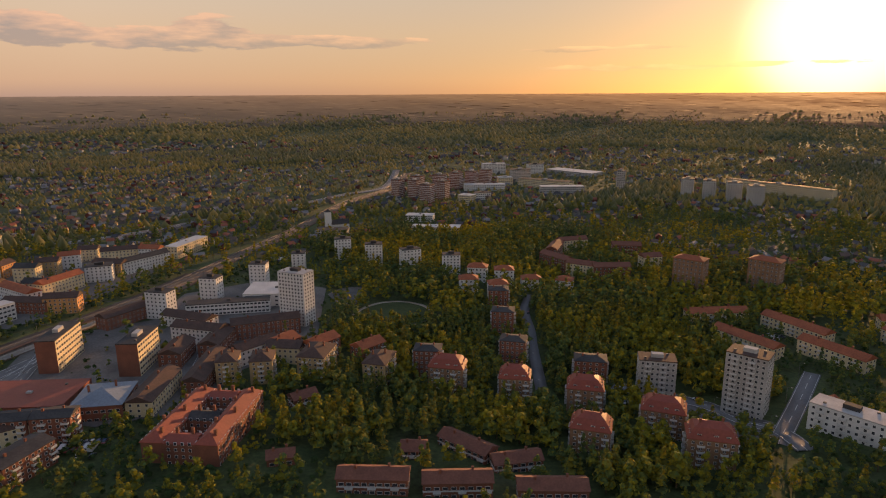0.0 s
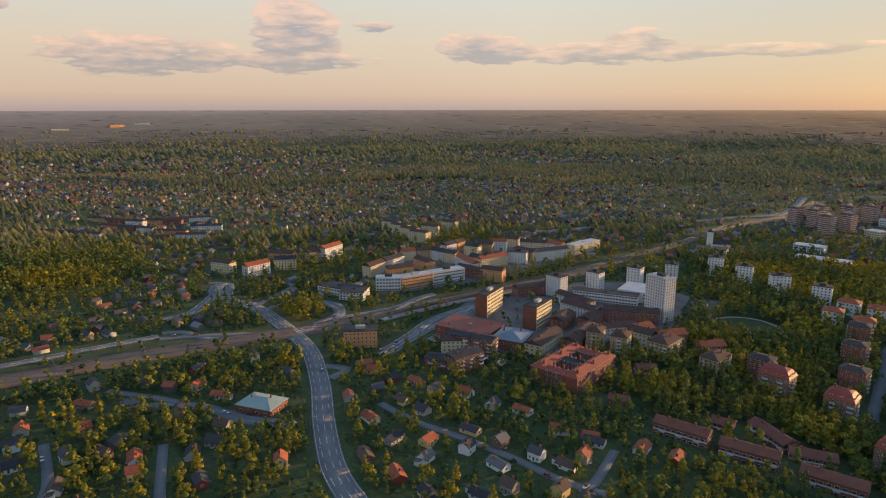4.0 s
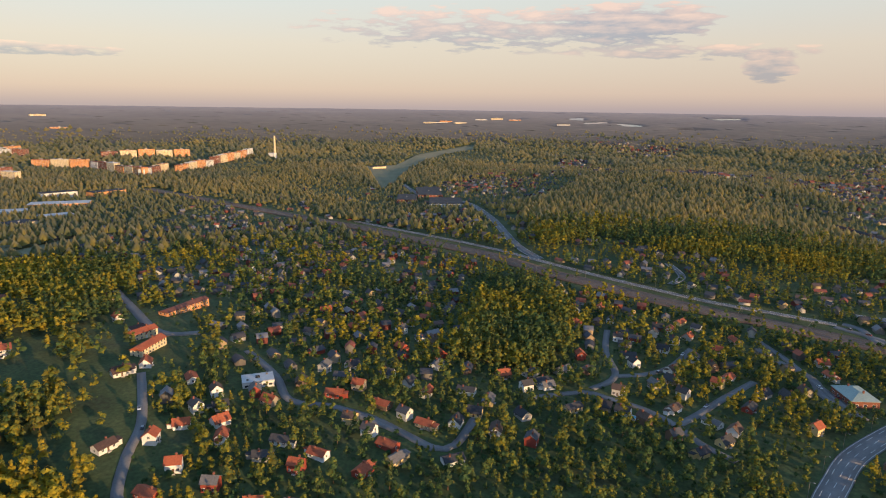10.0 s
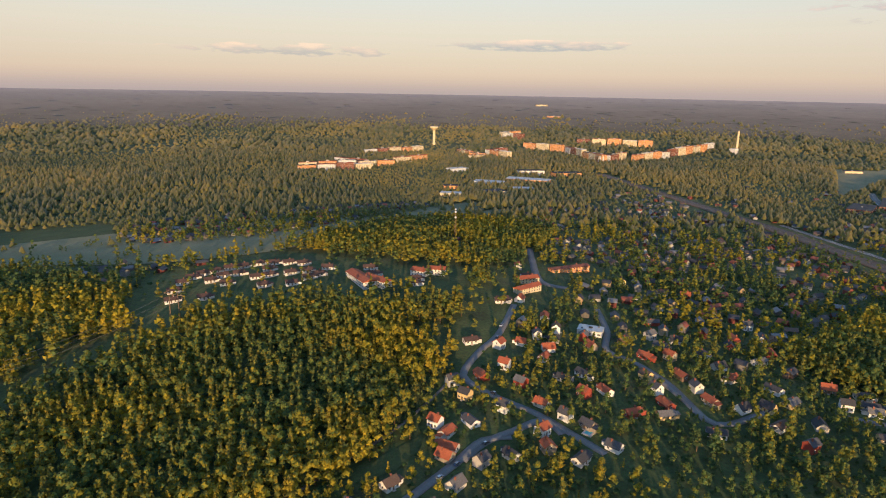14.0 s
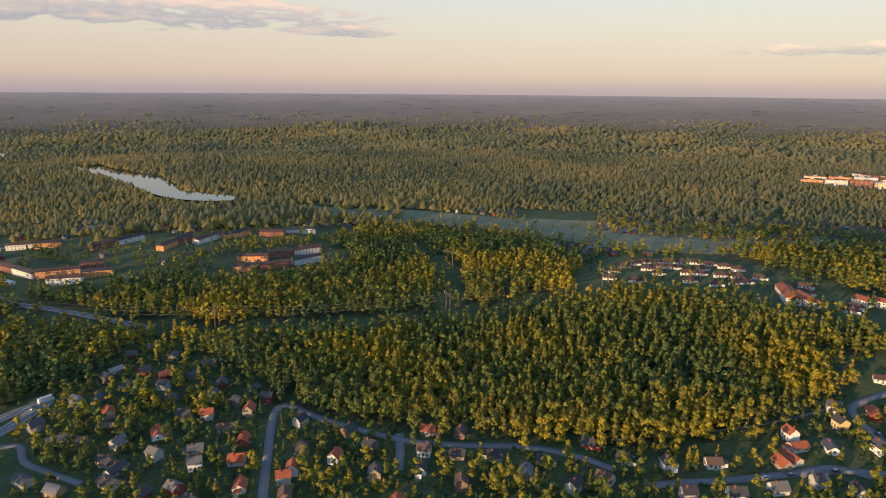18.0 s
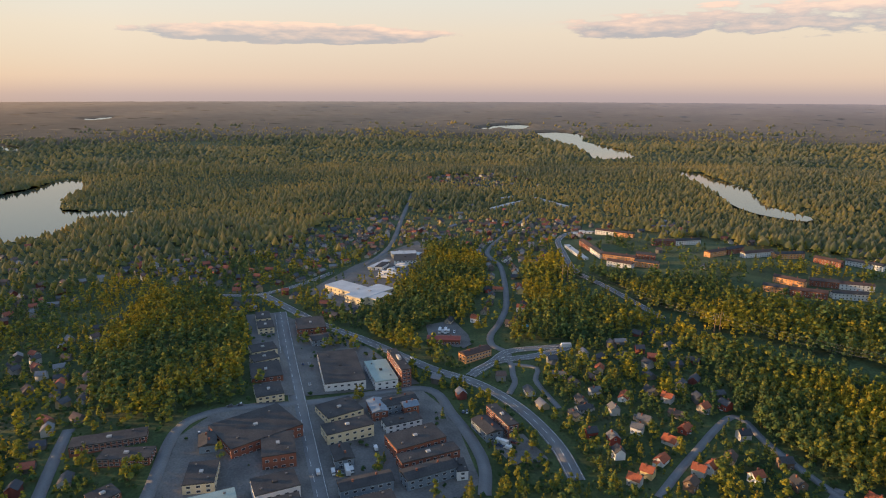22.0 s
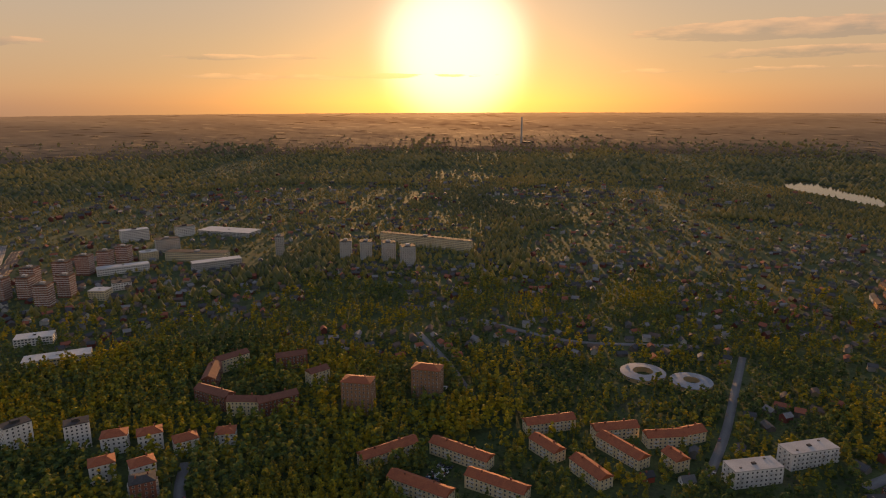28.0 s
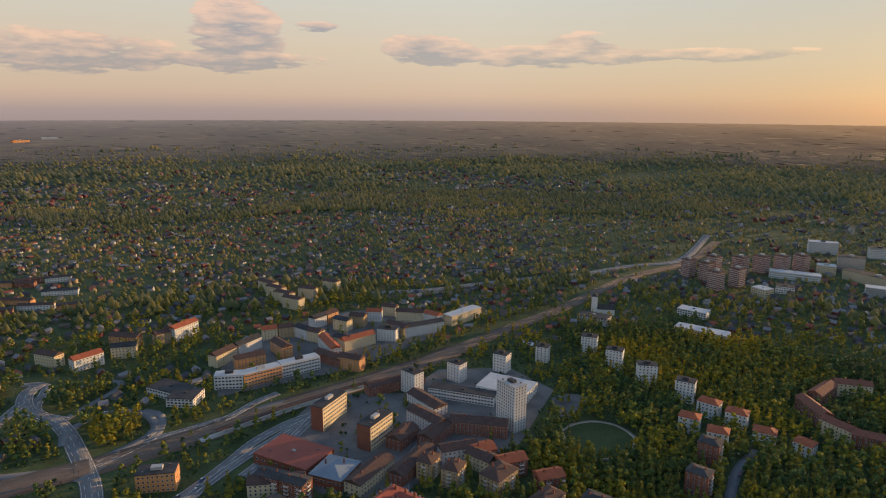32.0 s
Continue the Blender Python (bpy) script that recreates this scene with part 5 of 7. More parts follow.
estate(LIB, "school", "white", "flat", "slate", "low white modern school with flat roofs", "school", wide=True)
estate(ORANGE, "office_block", "orange", "flat", "slate", "orange rendered cube-like office block beside the road", "office building", gap=2.6)
estate(SHED, "assembly_hall", "brick", "hip", "greenroof", "low hall with a pale green-grey sheet roof", "hall", wide=True, gap=5)
estate(ROW3, "row_house", "brick", "gable", "rusttile", "long brick row house with red-brown roof and white balcony fronts", "row house", "brick rows below the wood", rise=2.6, balcony=("front",), wide=True, band="balcony")
for spots, wall, roof, rm, look_ in ((DARK_SHED, "white", "flat", "slate", "white-fronted workshop with dark felt roof"), (BRICK_SHED, "brick", "flat", "slate", "red brick workshop with dark felt roof"),
                                    (GREEN_SHED, "white", "flat", "greenroof", "workshop with a green-grey sheet roof"), (CREAM_SHED, "cream", "flat", "slate", "low cream workshop with dark flat roof"),
                                    (BLUE_SHED, "bluegrey", "gable", "slate", "blue-grey sheet workshop with a low roof"), (RED_SHED, "brick", "gable", "bluegrey", "red workshop with blue-grey sheet roof"),
                                    (WHITE_SHED, "white", "flat", "slate", "white workshop with rows of windows")):
    estate(spots, "workshop", wall, roof, rm, look_, "workshop", "workshops of the works yard", rise=1.6, wide=True, gap=4.2, storey=3.6)
estate([(515, -117.2, -80, 26, 10, 6.5)], "shop", "orange", "gable", "brown", "brown-roofed orange brick shop building at the junction", "shop", wide=True, gap=3, rise=2)
estate([(556, -109, -120, 28, 10, 4.5)], "workshop", "brick", "gable", "redsheet", "low workshop with a rust-red roof beside the junction", "workshop", wide=True, gap=3, rise=1.6)
estate([(-136.4, -391.8, 166, 18, 8, 5), (-118.9, -371.8, -174, 26, 8, 5)], "row_house", "cream", "gable", "tile", "long orange-roofed row house in the gardens", "row house", "orange-roofed rows", rise=2.2)
estate([(-203.9, -410.8, 173, 43, 9, 5)], "row_house", "orange", "gable", "rusttile", "long low brick row with a dusty red roof", "row house", rise=1.6)
estate([(-107, -284.9, 126, 18, 12, 3.8)], "nursery_school", "white", "flat", "pale", "low flat-roofed white building among gardens", "school", wide=True, gap=3)
estate([(816.7, -147, -53, 40, 8, 4), (846.4, -199, -133, 33, 14, 5)], "depot", "cream", "flat", "pale", "low depot building with a grey roof", "depot", "depots behind the factory", wide=True, gap=4)
estate(BRICK_OFFICE, "office_block", "brick", "flat", "slate", "narrow brick office block beside the works", "office building", wide=True)
estate(FACTORY, "factory", "cream", "flat", "pale", "long low white factory with orange trim", "factory", wide=True, gap=6, storey=4)
estate(LOW_SCHOOL, "school_pavilion", "brick", "flat", "slate", "low dark-roofed school pavilion", "school", "school pavilions", wide=True)
estate(shorter(RING_ROW, 34, 3), "row_house", ("white", "orange", "brick"), "gable", ("brown", "slate"), "terraced row houses on the wooded hill", "row house", "hill terraces", rise=2.2, gap=3.4)
estate(shorter([(*q[:5], 15 if q[0] > -900 else 24) for q in SOUTH_TOWN], 48), "apartment_block", ("orange", "cream", "orange", "white", "brick", "cream"), "flat", ("tile", "pale", "slate", "tile"), "sunlit coloured apartment slab of a distant estate", group="distant southern estate", gap=4, wide=True)
estate(FAR_ESTATE, "apartment_block", ("cream", "orange", "white"), "flat", ("pale", "slate"), "sunlit slab on the far horizon", group="farthest estates", gap=5, wide=True)
estate(SOUTH_SHED, "warehouse", ("cream", "orange", "white"), "flat", ("pale", "slate"), "low warehouse beyond the forest", "warehouse", "distant warehouses", wide=True, gap=9, storey=5)
estate(TERRACE, "row_house", "white", "gable", "tile", "white terraced house with orange roof", "row house", "terraces in the forest", rise=2.2)

# ---- the red-roofed court block: four wings round two yards ----


def court_block(spot):
    x, y, rot, w, d, h = spot
    if w > d:
        rot, w, d = rot - 90, d, w
    top = tagged(new("court_block"), "large red-roofed brick block round two courtyards", "town hall")
    top.matrix_world = pose(x, y, zat(x, y) - .3, 0, 0, rot)
    mark_rect(x, y, rot, w, d, 3)
    t = 10.0
    wings = [(-w / 2, -d / 2, -w / 2 + t, d / 2), (w / 2 - t, -d / 2, w / 2, d / 2)] + [(-w / 2 + t, v, w / 2 - t, v + t) for v in (-d / 2, -t / 2, d / 2 - t)]
    for i, (ax, ay, bx, by) in enumerate(wings):
        bm = bmesh.new()
        hh = h if i < 2 else h - .4
        box(bm, ax, ay, -2, bx, by, hh)
        wing = part("wing", bm, M["brick"], top)
        bm = roof_shape("hip" if i < 2 else "gable", bx - ax, by - ay, hh, 3.6 if i < 2 else 2.0, .4 if i < 2 else .0)
        bm.transform(pose((ax + bx) / 2, (ay + by) / 2, 0))
        part("roof", bm, M["redsheet"] if i != 3 else M["slate"], wing)
        k = int((by - ay if i < 2 else bx - ax) / 3.2)
        sides = [(pose(ax, (ay + by) / 2, 0, 0, 0, -90), by - ay), (pose(bx, (ay + by) / 2, 0, 0, 0, 90), by - ay)] if i < 2 else [(pose((ax + bx) / 2, ay, 0), bx - ax), (pose((ax + bx) / 2, by, 0, 0, 0, 180), bx - ax)]
        for m, length in sides:
            cols = [(j - (k - 1) / 2) * 3.2 for j in range(k)]
            part("glazing", rows_mesh("w", w, h, cols, (1, 4.2, 7.4, 10.2), m, (1.35, 1.5)), [M["sash"], M["glass"]], wing)["kind"] = "stuff"
        for j in range(5 if i < 2 else 2):
            u = (j + .5) / (5 if i < 2 else 2)
            px, py = ((ax + bx) / 2 + 2.2 * (-1) ** j, ay + u * (by - ay)) if i < 2 else (ax + u * (bx - ax), (ay + by) / 2 + 1.5)
            bm = bmesh.new()
            box(bm, px - .6, py - .6, hh, px + .6, py + .6, hh + 4.6)
            part("chimney", bm, M["brick"], wing)


court_block(COURT[0])

# ---- villas ----


def villa_mesh(name, bm, mat):
    me = bpy.data.meshes.new(name)
    bm.normal_update()
    bm.to_mesh(me)
    bm.free()
    for m in (mat if isinstance(mat, list) else [mat]):
        me.materials.append(m)
    return me


def villa(w, d, h, rise, wing, roof_mat, over=.5):
    """One house: gabled walls, tiled roof with overhang, chimney, windows, door, steps."""
    top = new("villa")
    bm = bmesh.new()

    def gable(x0, y0, x1, y1, hh, rr):
        box(bm, x0, y0, -1.5, x1, y1, hh)
        ym = (y0 + y1) / 2
        for x in (x0, x1):
            bm.faces.new([bm.verts.new(c) for c in ((x, y0, hh), (x, y1, hh), (x, ym, hh + rr))])

    gable(-w / 2, -d / 2, w / 2, d / 2, h, rise)
    if wing:
        box(bm, w / 2, -d / 2 + 1.0, -1.5, w / 2 + wing, d / 2 - 2.0, 2.5)
    new_ob = new("wall", villa_mesh("wall", bm, M["white" if roof_mat == "brown" else "villa_wall"]))
    new_ob.parent = top
    bm = bmesh.new()

    def slab(x0, x1, ya, za, yb, zb, th=.22):
        v = [bm.verts.new(c) for c in ((x0, ya, za), (x1, ya, za), (x1, yb, zb), (x0, yb, zb), (x0, ya, za + th), (x1, ya, za + th), (x1, yb, zb + th), (x0, yb, zb + th))]
        for q in ((3, 2, 1, 0), (4, 5, 6, 7), (0, 1, 5, 4), (1, 2, 6, 5), (2, 3, 7, 6), (3, 0, 4, 7)):
            bm.faces.new([v[i] for i in q])

    s = rise / (d / 2)
    slab(-w / 2 - over, w / 2 + over, -d / 2 - over, h - over * s, 0, h + rise)
    slab(-w / 2 - over, w / 2 + over, 0, h + rise, d / 2 + over, h - over * s)
    if wing:
        slab(w / 2, w / 2 + wing + .4, -d / 2 + .7, 2.4, d / 2 - 1.7, 2.9)
    o = new("roof", villa_mesh("roof", bm, M[roof_mat]))
    o.parent = top
    bm = bmesh.new()
    box(bm, w * .18 - .4, .3, h, w * .18 + .4, 1.1, h + rise + .9)
    box(bm, w * .18 - .46, .24, h + rise + .9, w * .18 + .46, 1.16, h + rise + 1.02)
    o = new("chimney", villa_mesh("chimney", bm, M["brick"]))
    o.parent = top
    bm = bmesh.new()
    box(bm, -.5, -d / 2 - .06, .2, .5, -d / 2 + .02, 2.25)
    box(bm, -.9, -d / 2 - 1.1, -.4, .9, -d / 2 - .06, .18, 1)
    o = new("door", villa_mesh("door", bm, [M["bark"], M["concrete"]]))
    o.parent = top
    z1 = .9
    for m in (pose(-w * .3, -d / 2, z1), pose(w * .3, -d / 2, z1), pose(w * .25, d / 2, z1, 0, 0, 180),
              pose(-w / 2, 0, h - 1.2 if h > 4 else z1, 0, 0, -90)):
        child("window", WINDOW_WIDE if d > 6.6 else WINDOW, top, m)
    return top


rng = np.random.default_rng(7)
KINDS = [(8.0, 6.1, 2.8, 2.4, 2.9), (7.1, 6.3, 4.5, 2.3, 0), (9.6, 6.2, 2.7, 1.9, 3.1), (7.0, 6.1, 4.6, 2.5, 0), (8.4, 6.6, 2.8, 2.9, 0), (10.6, 6.4, 2.7, 1.8, 0)]
LOOKS = ["small gabled house with tiled roof in a leafy garden", "two-storey gabled house among garden trees", "long low gabled house with a garage wing",
         "tall narrow gabled house in a garden", "one-and-a-half-storey house with a steep roof", "long low house with a shallow roof"]
wooded = lambda x, y: np.any([inside(p, x, y) for p in WOODS], axis=0)
ROADS_ALL = np.concatenate([np.c_[line, np.gradient(line, axis=0)] for w, line in ROAD_LINES])
PROTOS, near_count, far_house = {}, 0, []


def street_turn(px, py):
    """Houses stand along or across the nearest street."""
    q = ROADS_ALL[np.argmin((ROADS_ALL[:, 0] - px) ** 2 + (ROADS_ALL[:, 1] - py) ** 2)]
    return math.degrees(math.atan2(q[3], q[2]))


def place_villa(px, py, rot, k, red, look_=None, group="villas of the garden suburb"):
    global near_count
    near_count += 1
    key = (k, red)
    at = pose(px, py, zat(px, py), 0, 0, rot)
    if key not in PROTOS:
        PROTOS[key] = tagged(villa(*KINDS[k], ("tile" if red == 1 else "villa_roof") if red < 2 else "brown"), ("orange-roofed " if red == 1 else "dark-roofed " if red == 0 else "white-walled brown-roofed ") + LOOKS[k], "house", group)
        PROTOS[key].matrix_world = at
        return
    copy_thing(PROTOS[key], at)


for spots, red in ((RED_ROOFED, 1), (DARK_ROOFED, 0), (TERRACE_HOMES, 2)):
    for px, py in spots:
        k = int(rng.integers(len(KINDS))) if red < 2 else 2
        rot = street_turn(px, py) + (90 if rng.uniform() < .35 else 0) + (180 if rng.uniform() < .5 else 0) + rng.uniform(-9, 9)
        if red == 2:      # rows along the contour of the hill
            rot = (172 if px > 20 else 152) + rng.uniform(-5, 5)
        w, d = KINDS[k][:2]
        if cell(np.array([px, px + 2, px - 2]), np.array([py, py - 2, py + 2])).max() & 1:
            u = ROADS_ALL[np.argmin((ROADS_ALL[:, 0] - px) ** 2 + (ROADS_ALL[:, 1] - py) ** 2)]
            away_ = np.array([px - u[0], py - u[1]]) + 1e-6
            px, py = np.array([u[0], u[1]]) + away_ / np.linalg.norm(away_) * 11
        mark_rect(px, py, rot, w, d, 1.2)
        if red == 2:
            mark_rect(px, py, 0, w, w, 27, 8)
        place_villa(px, py, rot, k, red)
spots = []
for w, line in ROAD_LINES:
    if w > 9.5:
        continue
    d = np.gradient(line, axis=0)
    run = 0
    for i in range(1, len(line)):
        run += np.linalg.norm(line[i] - line[i - 1])
        if run > 15:
            run = rng.uniform(-4, 3)
            u = d[i] / (np.linalg.norm(d[i]) + 1e-9)
            for s in (-1, 1):
                off = w / 2 + rng.uniform(7, 10)
                p = line[i] + s * off * np.array([-u[1], u[0]])
                spots.append((*p, math.degrees(math.atan2(u[1], u[0])) + (0 if s > 0 else 180) + rng.choice([0, 0, 90]) + rng.uniform(-8, 8)))
grid = np.arange(-900, 1000, 20.0)
for a in grid:
    for b in grid:
        px, py = a + rng.uniform(-6, 6), b + rng.uniform(-6, 6)
        if math.hypot(px - 104, py) > 320 and noise.noise(Vector((px * .008, py * .008, 3))) > (-.22 if px < 200 else -.02):
            spots.append((px, py, rng.uniform(0, 360)))
rng.shuffle(spots)
spots = sorted(spots[:], key=lambda s: math.hypot(s[0] - HUB[0], s[1] - HUB[1]) // 60)
for px, py, rot in spots:
    r = math.hypot(px - HUB[0], py - HUB[1])
    if r < 60 or r > 980 or wooded(px, py) or (py > 235 + .1 * px and px > -180 and r < 540) or (py > 150 and -340 < px < 170 and r < 620) or (px > 340 and -65 < py < 160 and px < 550):
        continue
    k = int(rng.integers(len(KINDS)))
    w, d = KINDS[k][:2]
    c, s = math.cos(radians(rot)), math.sin(radians(rot))
    u, v = np.meshgrid(np.linspace(-w / 2 - 1, w / 2 + 3, 6), np.linspace(-d / 2 - 1, d / 2 + 1, 5))
    if cell(px + u * c - v * s, py + u * s + v * c).any():
        continue
    mark_rect(px, py, rot, w, d, 1.0)
    if near_count < 290 and r < 540:
        place_villa(px, py, rot, k, int(rng.uniform() < .12))
    else:
        far_house.append((px, py, rot, w, d, KINDS[k][2], KINDS[k][3]))

# houses of the outer suburbs, too many to count
OUTER = [(-80, 1170, 650, 430, 420), (-650, 910, 500, 430, 640), (-910, 520, 390, 340, 460), (-680, -680, 200, 150, 80), (910, 650, 430, 430, 330), (730, 430, 260, 260, 120),
         (990, -260, 210, 210, 150), (-1560, 1170, 650, 520, 420), (390, 1560, 650, 390, 260), (-1170, -330, 340, 200, 170), (-1370, 460, 340, 260, 180), (1170, 1170, 390, 390, 160), (810, -430, 190, 100, 60)] + [
         (-2737, -173, 150, 100, 60), (-2372, -14, 220, 120, 120), (-1215, 365, 200, 130, 130), (-1820, 763, 300, 220, 150), (-1906, -252, 200, 110, 80), (-605, 1088, 220, 160, 130), (-677, 1884, 420, 220, 170), (545, 1127, 200, 200, 90), (-1084, 1857, 300, 250, 110), (-1190, -420, 120, 90, 70), (-1500, 100, 200, 100, 90), (1113, 490, 200, 140, 110), (997, -187, 90, 120, 50), (1479, -617, 160, 120, 70)]
for cx, cy, sx_, sy_, n in OUTER:
    for _ in range(n):
        px, py = rng.normal(cx, sx_ * .6), rng.normal(cy, sy_ * .6)
        if math.hypot(px - 104, py) < 740 or wooded(px, py) or cell(np.array([px]), np.array([py])).any():
            continue
        k = int(rng.integers(len(KINDS)))
        mark_rect(px, py, 0, 8, 8, 1.5)
        up = 1.0 if math.hypot(px - 104, py) < 1500 else 1.5
        far_house.append((px, py, rng.uniform(0, 360), *(q * up for q in KINDS[k][:4])))
fv, ft, fs, n = [], [], [], 0
for px, py, rot, w, d, h, rise in far_house:
    x, y = w / 2, d / 2
    v = np.array([(-x, -y, -2), (x, -y, -2), (x, y, -2), (-x, y, -2), (-x, -y, h), (x, -y, h), (x, y, h), (-x, y, h), (-x, 0, h + rise), (x, 0, h + rise),
                  (-x - .5, -y - .5, h - .2), (x + .5, -y - .5, h - .2), (-x - .5, 0, h + rise + .15), (x + .5, 0, h + rise + .15), (-x - .5, y + .5, h - .2), (x + .5, y + .5, h - .2)])
    c, s = math.cos(radians(rot)), math.sin(radians(rot))
    v = np.c_[px + v[:, 0] * c - v[:, 1] * s, py + v[:, 0] * s + v[:, 1] * c, zat(px, py) + v[:, 2]]
    t = np.array([(0, 1, 5), (0, 5, 4), (1, 2, 6), (1, 6, 5), (2, 3, 7), (2, 7, 6), (3, 0, 4), (3, 4, 7), (5, 6, 9), (7, 4, 8), (10, 11, 13), (10, 13, 12), (12, 13, 15), (12, 15, 14)])
    fv.append(v), ft.append(t + n), fs.append([0] * 10 + [1] * 4)
    n += 16
tagged(new("far_houses", mesh_np("far_houses", np.concatenate(fv), np.concatenate(ft), [M["far_wall"], M["far_roof"]], np.concatenate(fs))),
       "scattered gabled houses of the outer suburbs", "houses", kind="stuff")


# ---- single landmarks ----


def tube(bm, a, b, r0, r1=None, k=6, slot=0):
    """A tapered bar between two points."""
    a, b, r1 = Vector(a), Vector(b), r0 if r1 is None else r1
    m = (b - a).to_track_quat("Z", "Y").to_matrix()
    rings = []
    for p, r in ((a, r0), (b, r1)):
        rings.append([bm.verts.new(p + m @ Vector((r * math.cos(2 * math.pi * i / k), r * math.sin(2 * math.pi * i / k), 0))) for i in range(k)])
    for i in range(k):
        j = (i + 1) % k
        bm.faces.new((rings[0][i], rings[0][j], rings[1][j], rings[1][i])).material_index = slot
    bm.faces.new(rings[0][::-1]).material_index = slot
    bm.faces.new(rings[1]).material_index = slot


def lathe(bm, profile, k=20, slot=0):
    rings = [[bm.verts.new((r * math.cos(2 * math.pi * i / k), r * math.sin(2 * math.pi * i / k), z)) for i in range(k)] for r, z in profile]
    for a, b in zip(rings, rings[1:]):
        for i in range(k):
            j = (i + 1) % k
            bm.faces.new((a[i], a[j], b[j], b[i])).material_index = slot
    bm.faces.new(rings[0][::-1])
    bm.faces.new(rings[-1])


def thing(name, x, y, rot, label, category, group="", z=None):
    top = tagged(new(name), label, category, group)
    top.matrix_world = pose(x, y, zat(x, y) if z is None else z, 0, 0, rot)
    return top


# power line through the forest: portal pylons with insulators and sagging wires
PYLONS = [(638, -296, 12), (450, -315, 12), (279, -385, 35), (150, -450, 35), (304, -516, 55), (384, -644, 55)]
for x, y, rot in PYLONS:
    top = thing("pylon", x, y, rot + 90, "rusty steel portal pylon of a power line over the forest", "pylon", "power line pylons")
    h = 22
    for s in (-4, 4):
        bm = bmesh.new()
        tube(bm, (s * 1.15, -.5, -1), (s, 0, h), .22, .12, 4)
        tube(bm, (s * 1.15, .5, -1), (s, 0, h), .22, .12, 4)
        part("leg", bm, M["rust"], top)
    bm = bmesh.new()
    tube(bm, (-9, 0, h - 2.5), (9, 0, h - 2.5), .22, .22, 4)
    tube(bm, (-9, 0, h - 2.5), (-4, 0, h), .12, .12, 4)
    tube(bm, (9, 0, h - 2.5), (4, 0, h), .12, .12, 4)
    part("crossarm", bm, M["rust"], top)
    for s in (-8, 0, 8):
        bm = bmesh.new()
        tube(bm, (s, 0, h - 2.5), (s, 0, h - 4.6), .12, .09, 6)
        part("insulator", bm, M["concrete"], top)
for (x0, y0, r0), (x1, y1, r1) in ((PYLONS[0], PYLONS[1]), (PYLONS[1], PYLONS[2]), (PYLONS[2], PYLONS[3]), (PYLONS[4], PYLONS[5])):
    for s in (-8, 0, 8):
        bm = bmesh.new()
        ends = []
        for x, y, r in ((x0, y0, r0), (x1, y1, r1)):
            c, q = math.cos(radians(r + 90)), math.sin(radians(r + 90))
            ends.append(Vector((x + s * c, y + s * q, zat(x, y) + 17.4)))
        pts = [ends[0].lerp(ends[1], t / 10) - Vector((0, 0, 4.2 * 4 * (t / 10) * (1 - t / 10))) for t in range(11)]
        across = (ends[1] - ends[0]).cross(Vector((0, 0, 1))).normalized() * .06
        rings = [[bm.verts.new(p + o) for o in (across, -across, Vector((0, 0, .09)))] for p in pts]
        for a, b in zip(rings, rings[1:]):
            for k in range(3):
                bm.faces.new((a[k], a[(k + 1) % 3], b[(k + 1) % 3], b[k]))
        tagged(part("power_wire", bm, M["steel"]), "thin sagging power line wire", "wire", "power line wires")

for (x0, y0, _), (x1, y1, _) in ((PYLONS[0], PYLONS[1]), (PYLONS[1], PYLONS[2]), (PYLONS[2], PYLONS[3]), (PYLONS[4], PYLONS[5]), (PYLONS[2], PYLONS[4])):
    mark_line(spline([(x0, y0), (x1, y1)], 8), 26, 8)

# radio mast on a round base in the wood
top = thing("radio_mast", -165, -553, 0, "slim lattice radio mast rising above the forest", "mast")
for a in range(3):
    bm = bmesh.new()
    u = 2 * math.pi * a / 3
    tube(bm, (1.1 * math.cos(u), 1.1 * math.sin(u), -1), (.5 * math.cos(u), .5 * math.sin(u), 36), .14, .1, 4)
    part("leg", bm, M["rust"], top)
bm = bmesh.new()
for k in range(18):
    z, f = k * 2, 1.1 - .6 * k / 18
    for a in range(3):
        u, v = 2 * math.pi * a / 3, 2 * math.pi * (a + 1) / 3
        tube(bm, (f * math.cos(u), f * math.sin(u), z), (f * math.cos(v), f * math.sin(v), z + 2), .06, .06, 3)
part("lattice", bm, M["rust"], top)
for z in (25, 31, 34):
    bm = bmesh.new()
    lathe(bm, [(.9, z), (1.1, z + .3), (1.1, z + 1.5), (.9, z + 1.8)], 10)
    part("antenna", bm, M["balcony"], top)
bm = bmesh.new()
lathe(bm, [(6, -1), (6, 1.8), (5.4, 2.3)], 18)
part("base", bm, M["brick"], top)
mark_rect(-165, -553, 0, 14, 14, 1)
mark_rect(-150, -520, 0, 20, 60, 1, 8)

# far landmarks
top = thing("water_tower", -946, -1860, 0, "tall water tower with a flared top", "water tower")
bm = bmesh.new()
lathe(bm, [(6, -2), (4.4, 10), (4.2, 48)], 16)
part("shaft", bm, M["cream"], top)
bm = bmesh.new()
lathe(bm, [(4.2, 48), (15, 57), (15.5, 60), (14, 62), (4, 63)], 20)
part("tank", bm, M["cream"], top)
top = thing("chimney_stack", -1673, -1202, 0, "tall slender chimney beside a pale boiler house", "chimney")
bm = bmesh.new()
lathe(bm, [(4.2, -2), (2.8, 73)], 14)
part("stack", bm, M["cream"], top)
bm = bmesh.new()
box(bm, 5, -10, -2, 23, 10, 18)
part("boiler_house", bm, M["white"], top)
top = thing("power_station", 1825, 2409, 0, "dark distant power station with one tall chimney", "power station")
bm = bmesh.new()
lathe(bm, [(5, -2), (3, 126)], 12)
part("stack", bm, M["concrete"], top)
bm = bmesh.new()
box(bm, 10, -20, -2, 60, 20, 14)
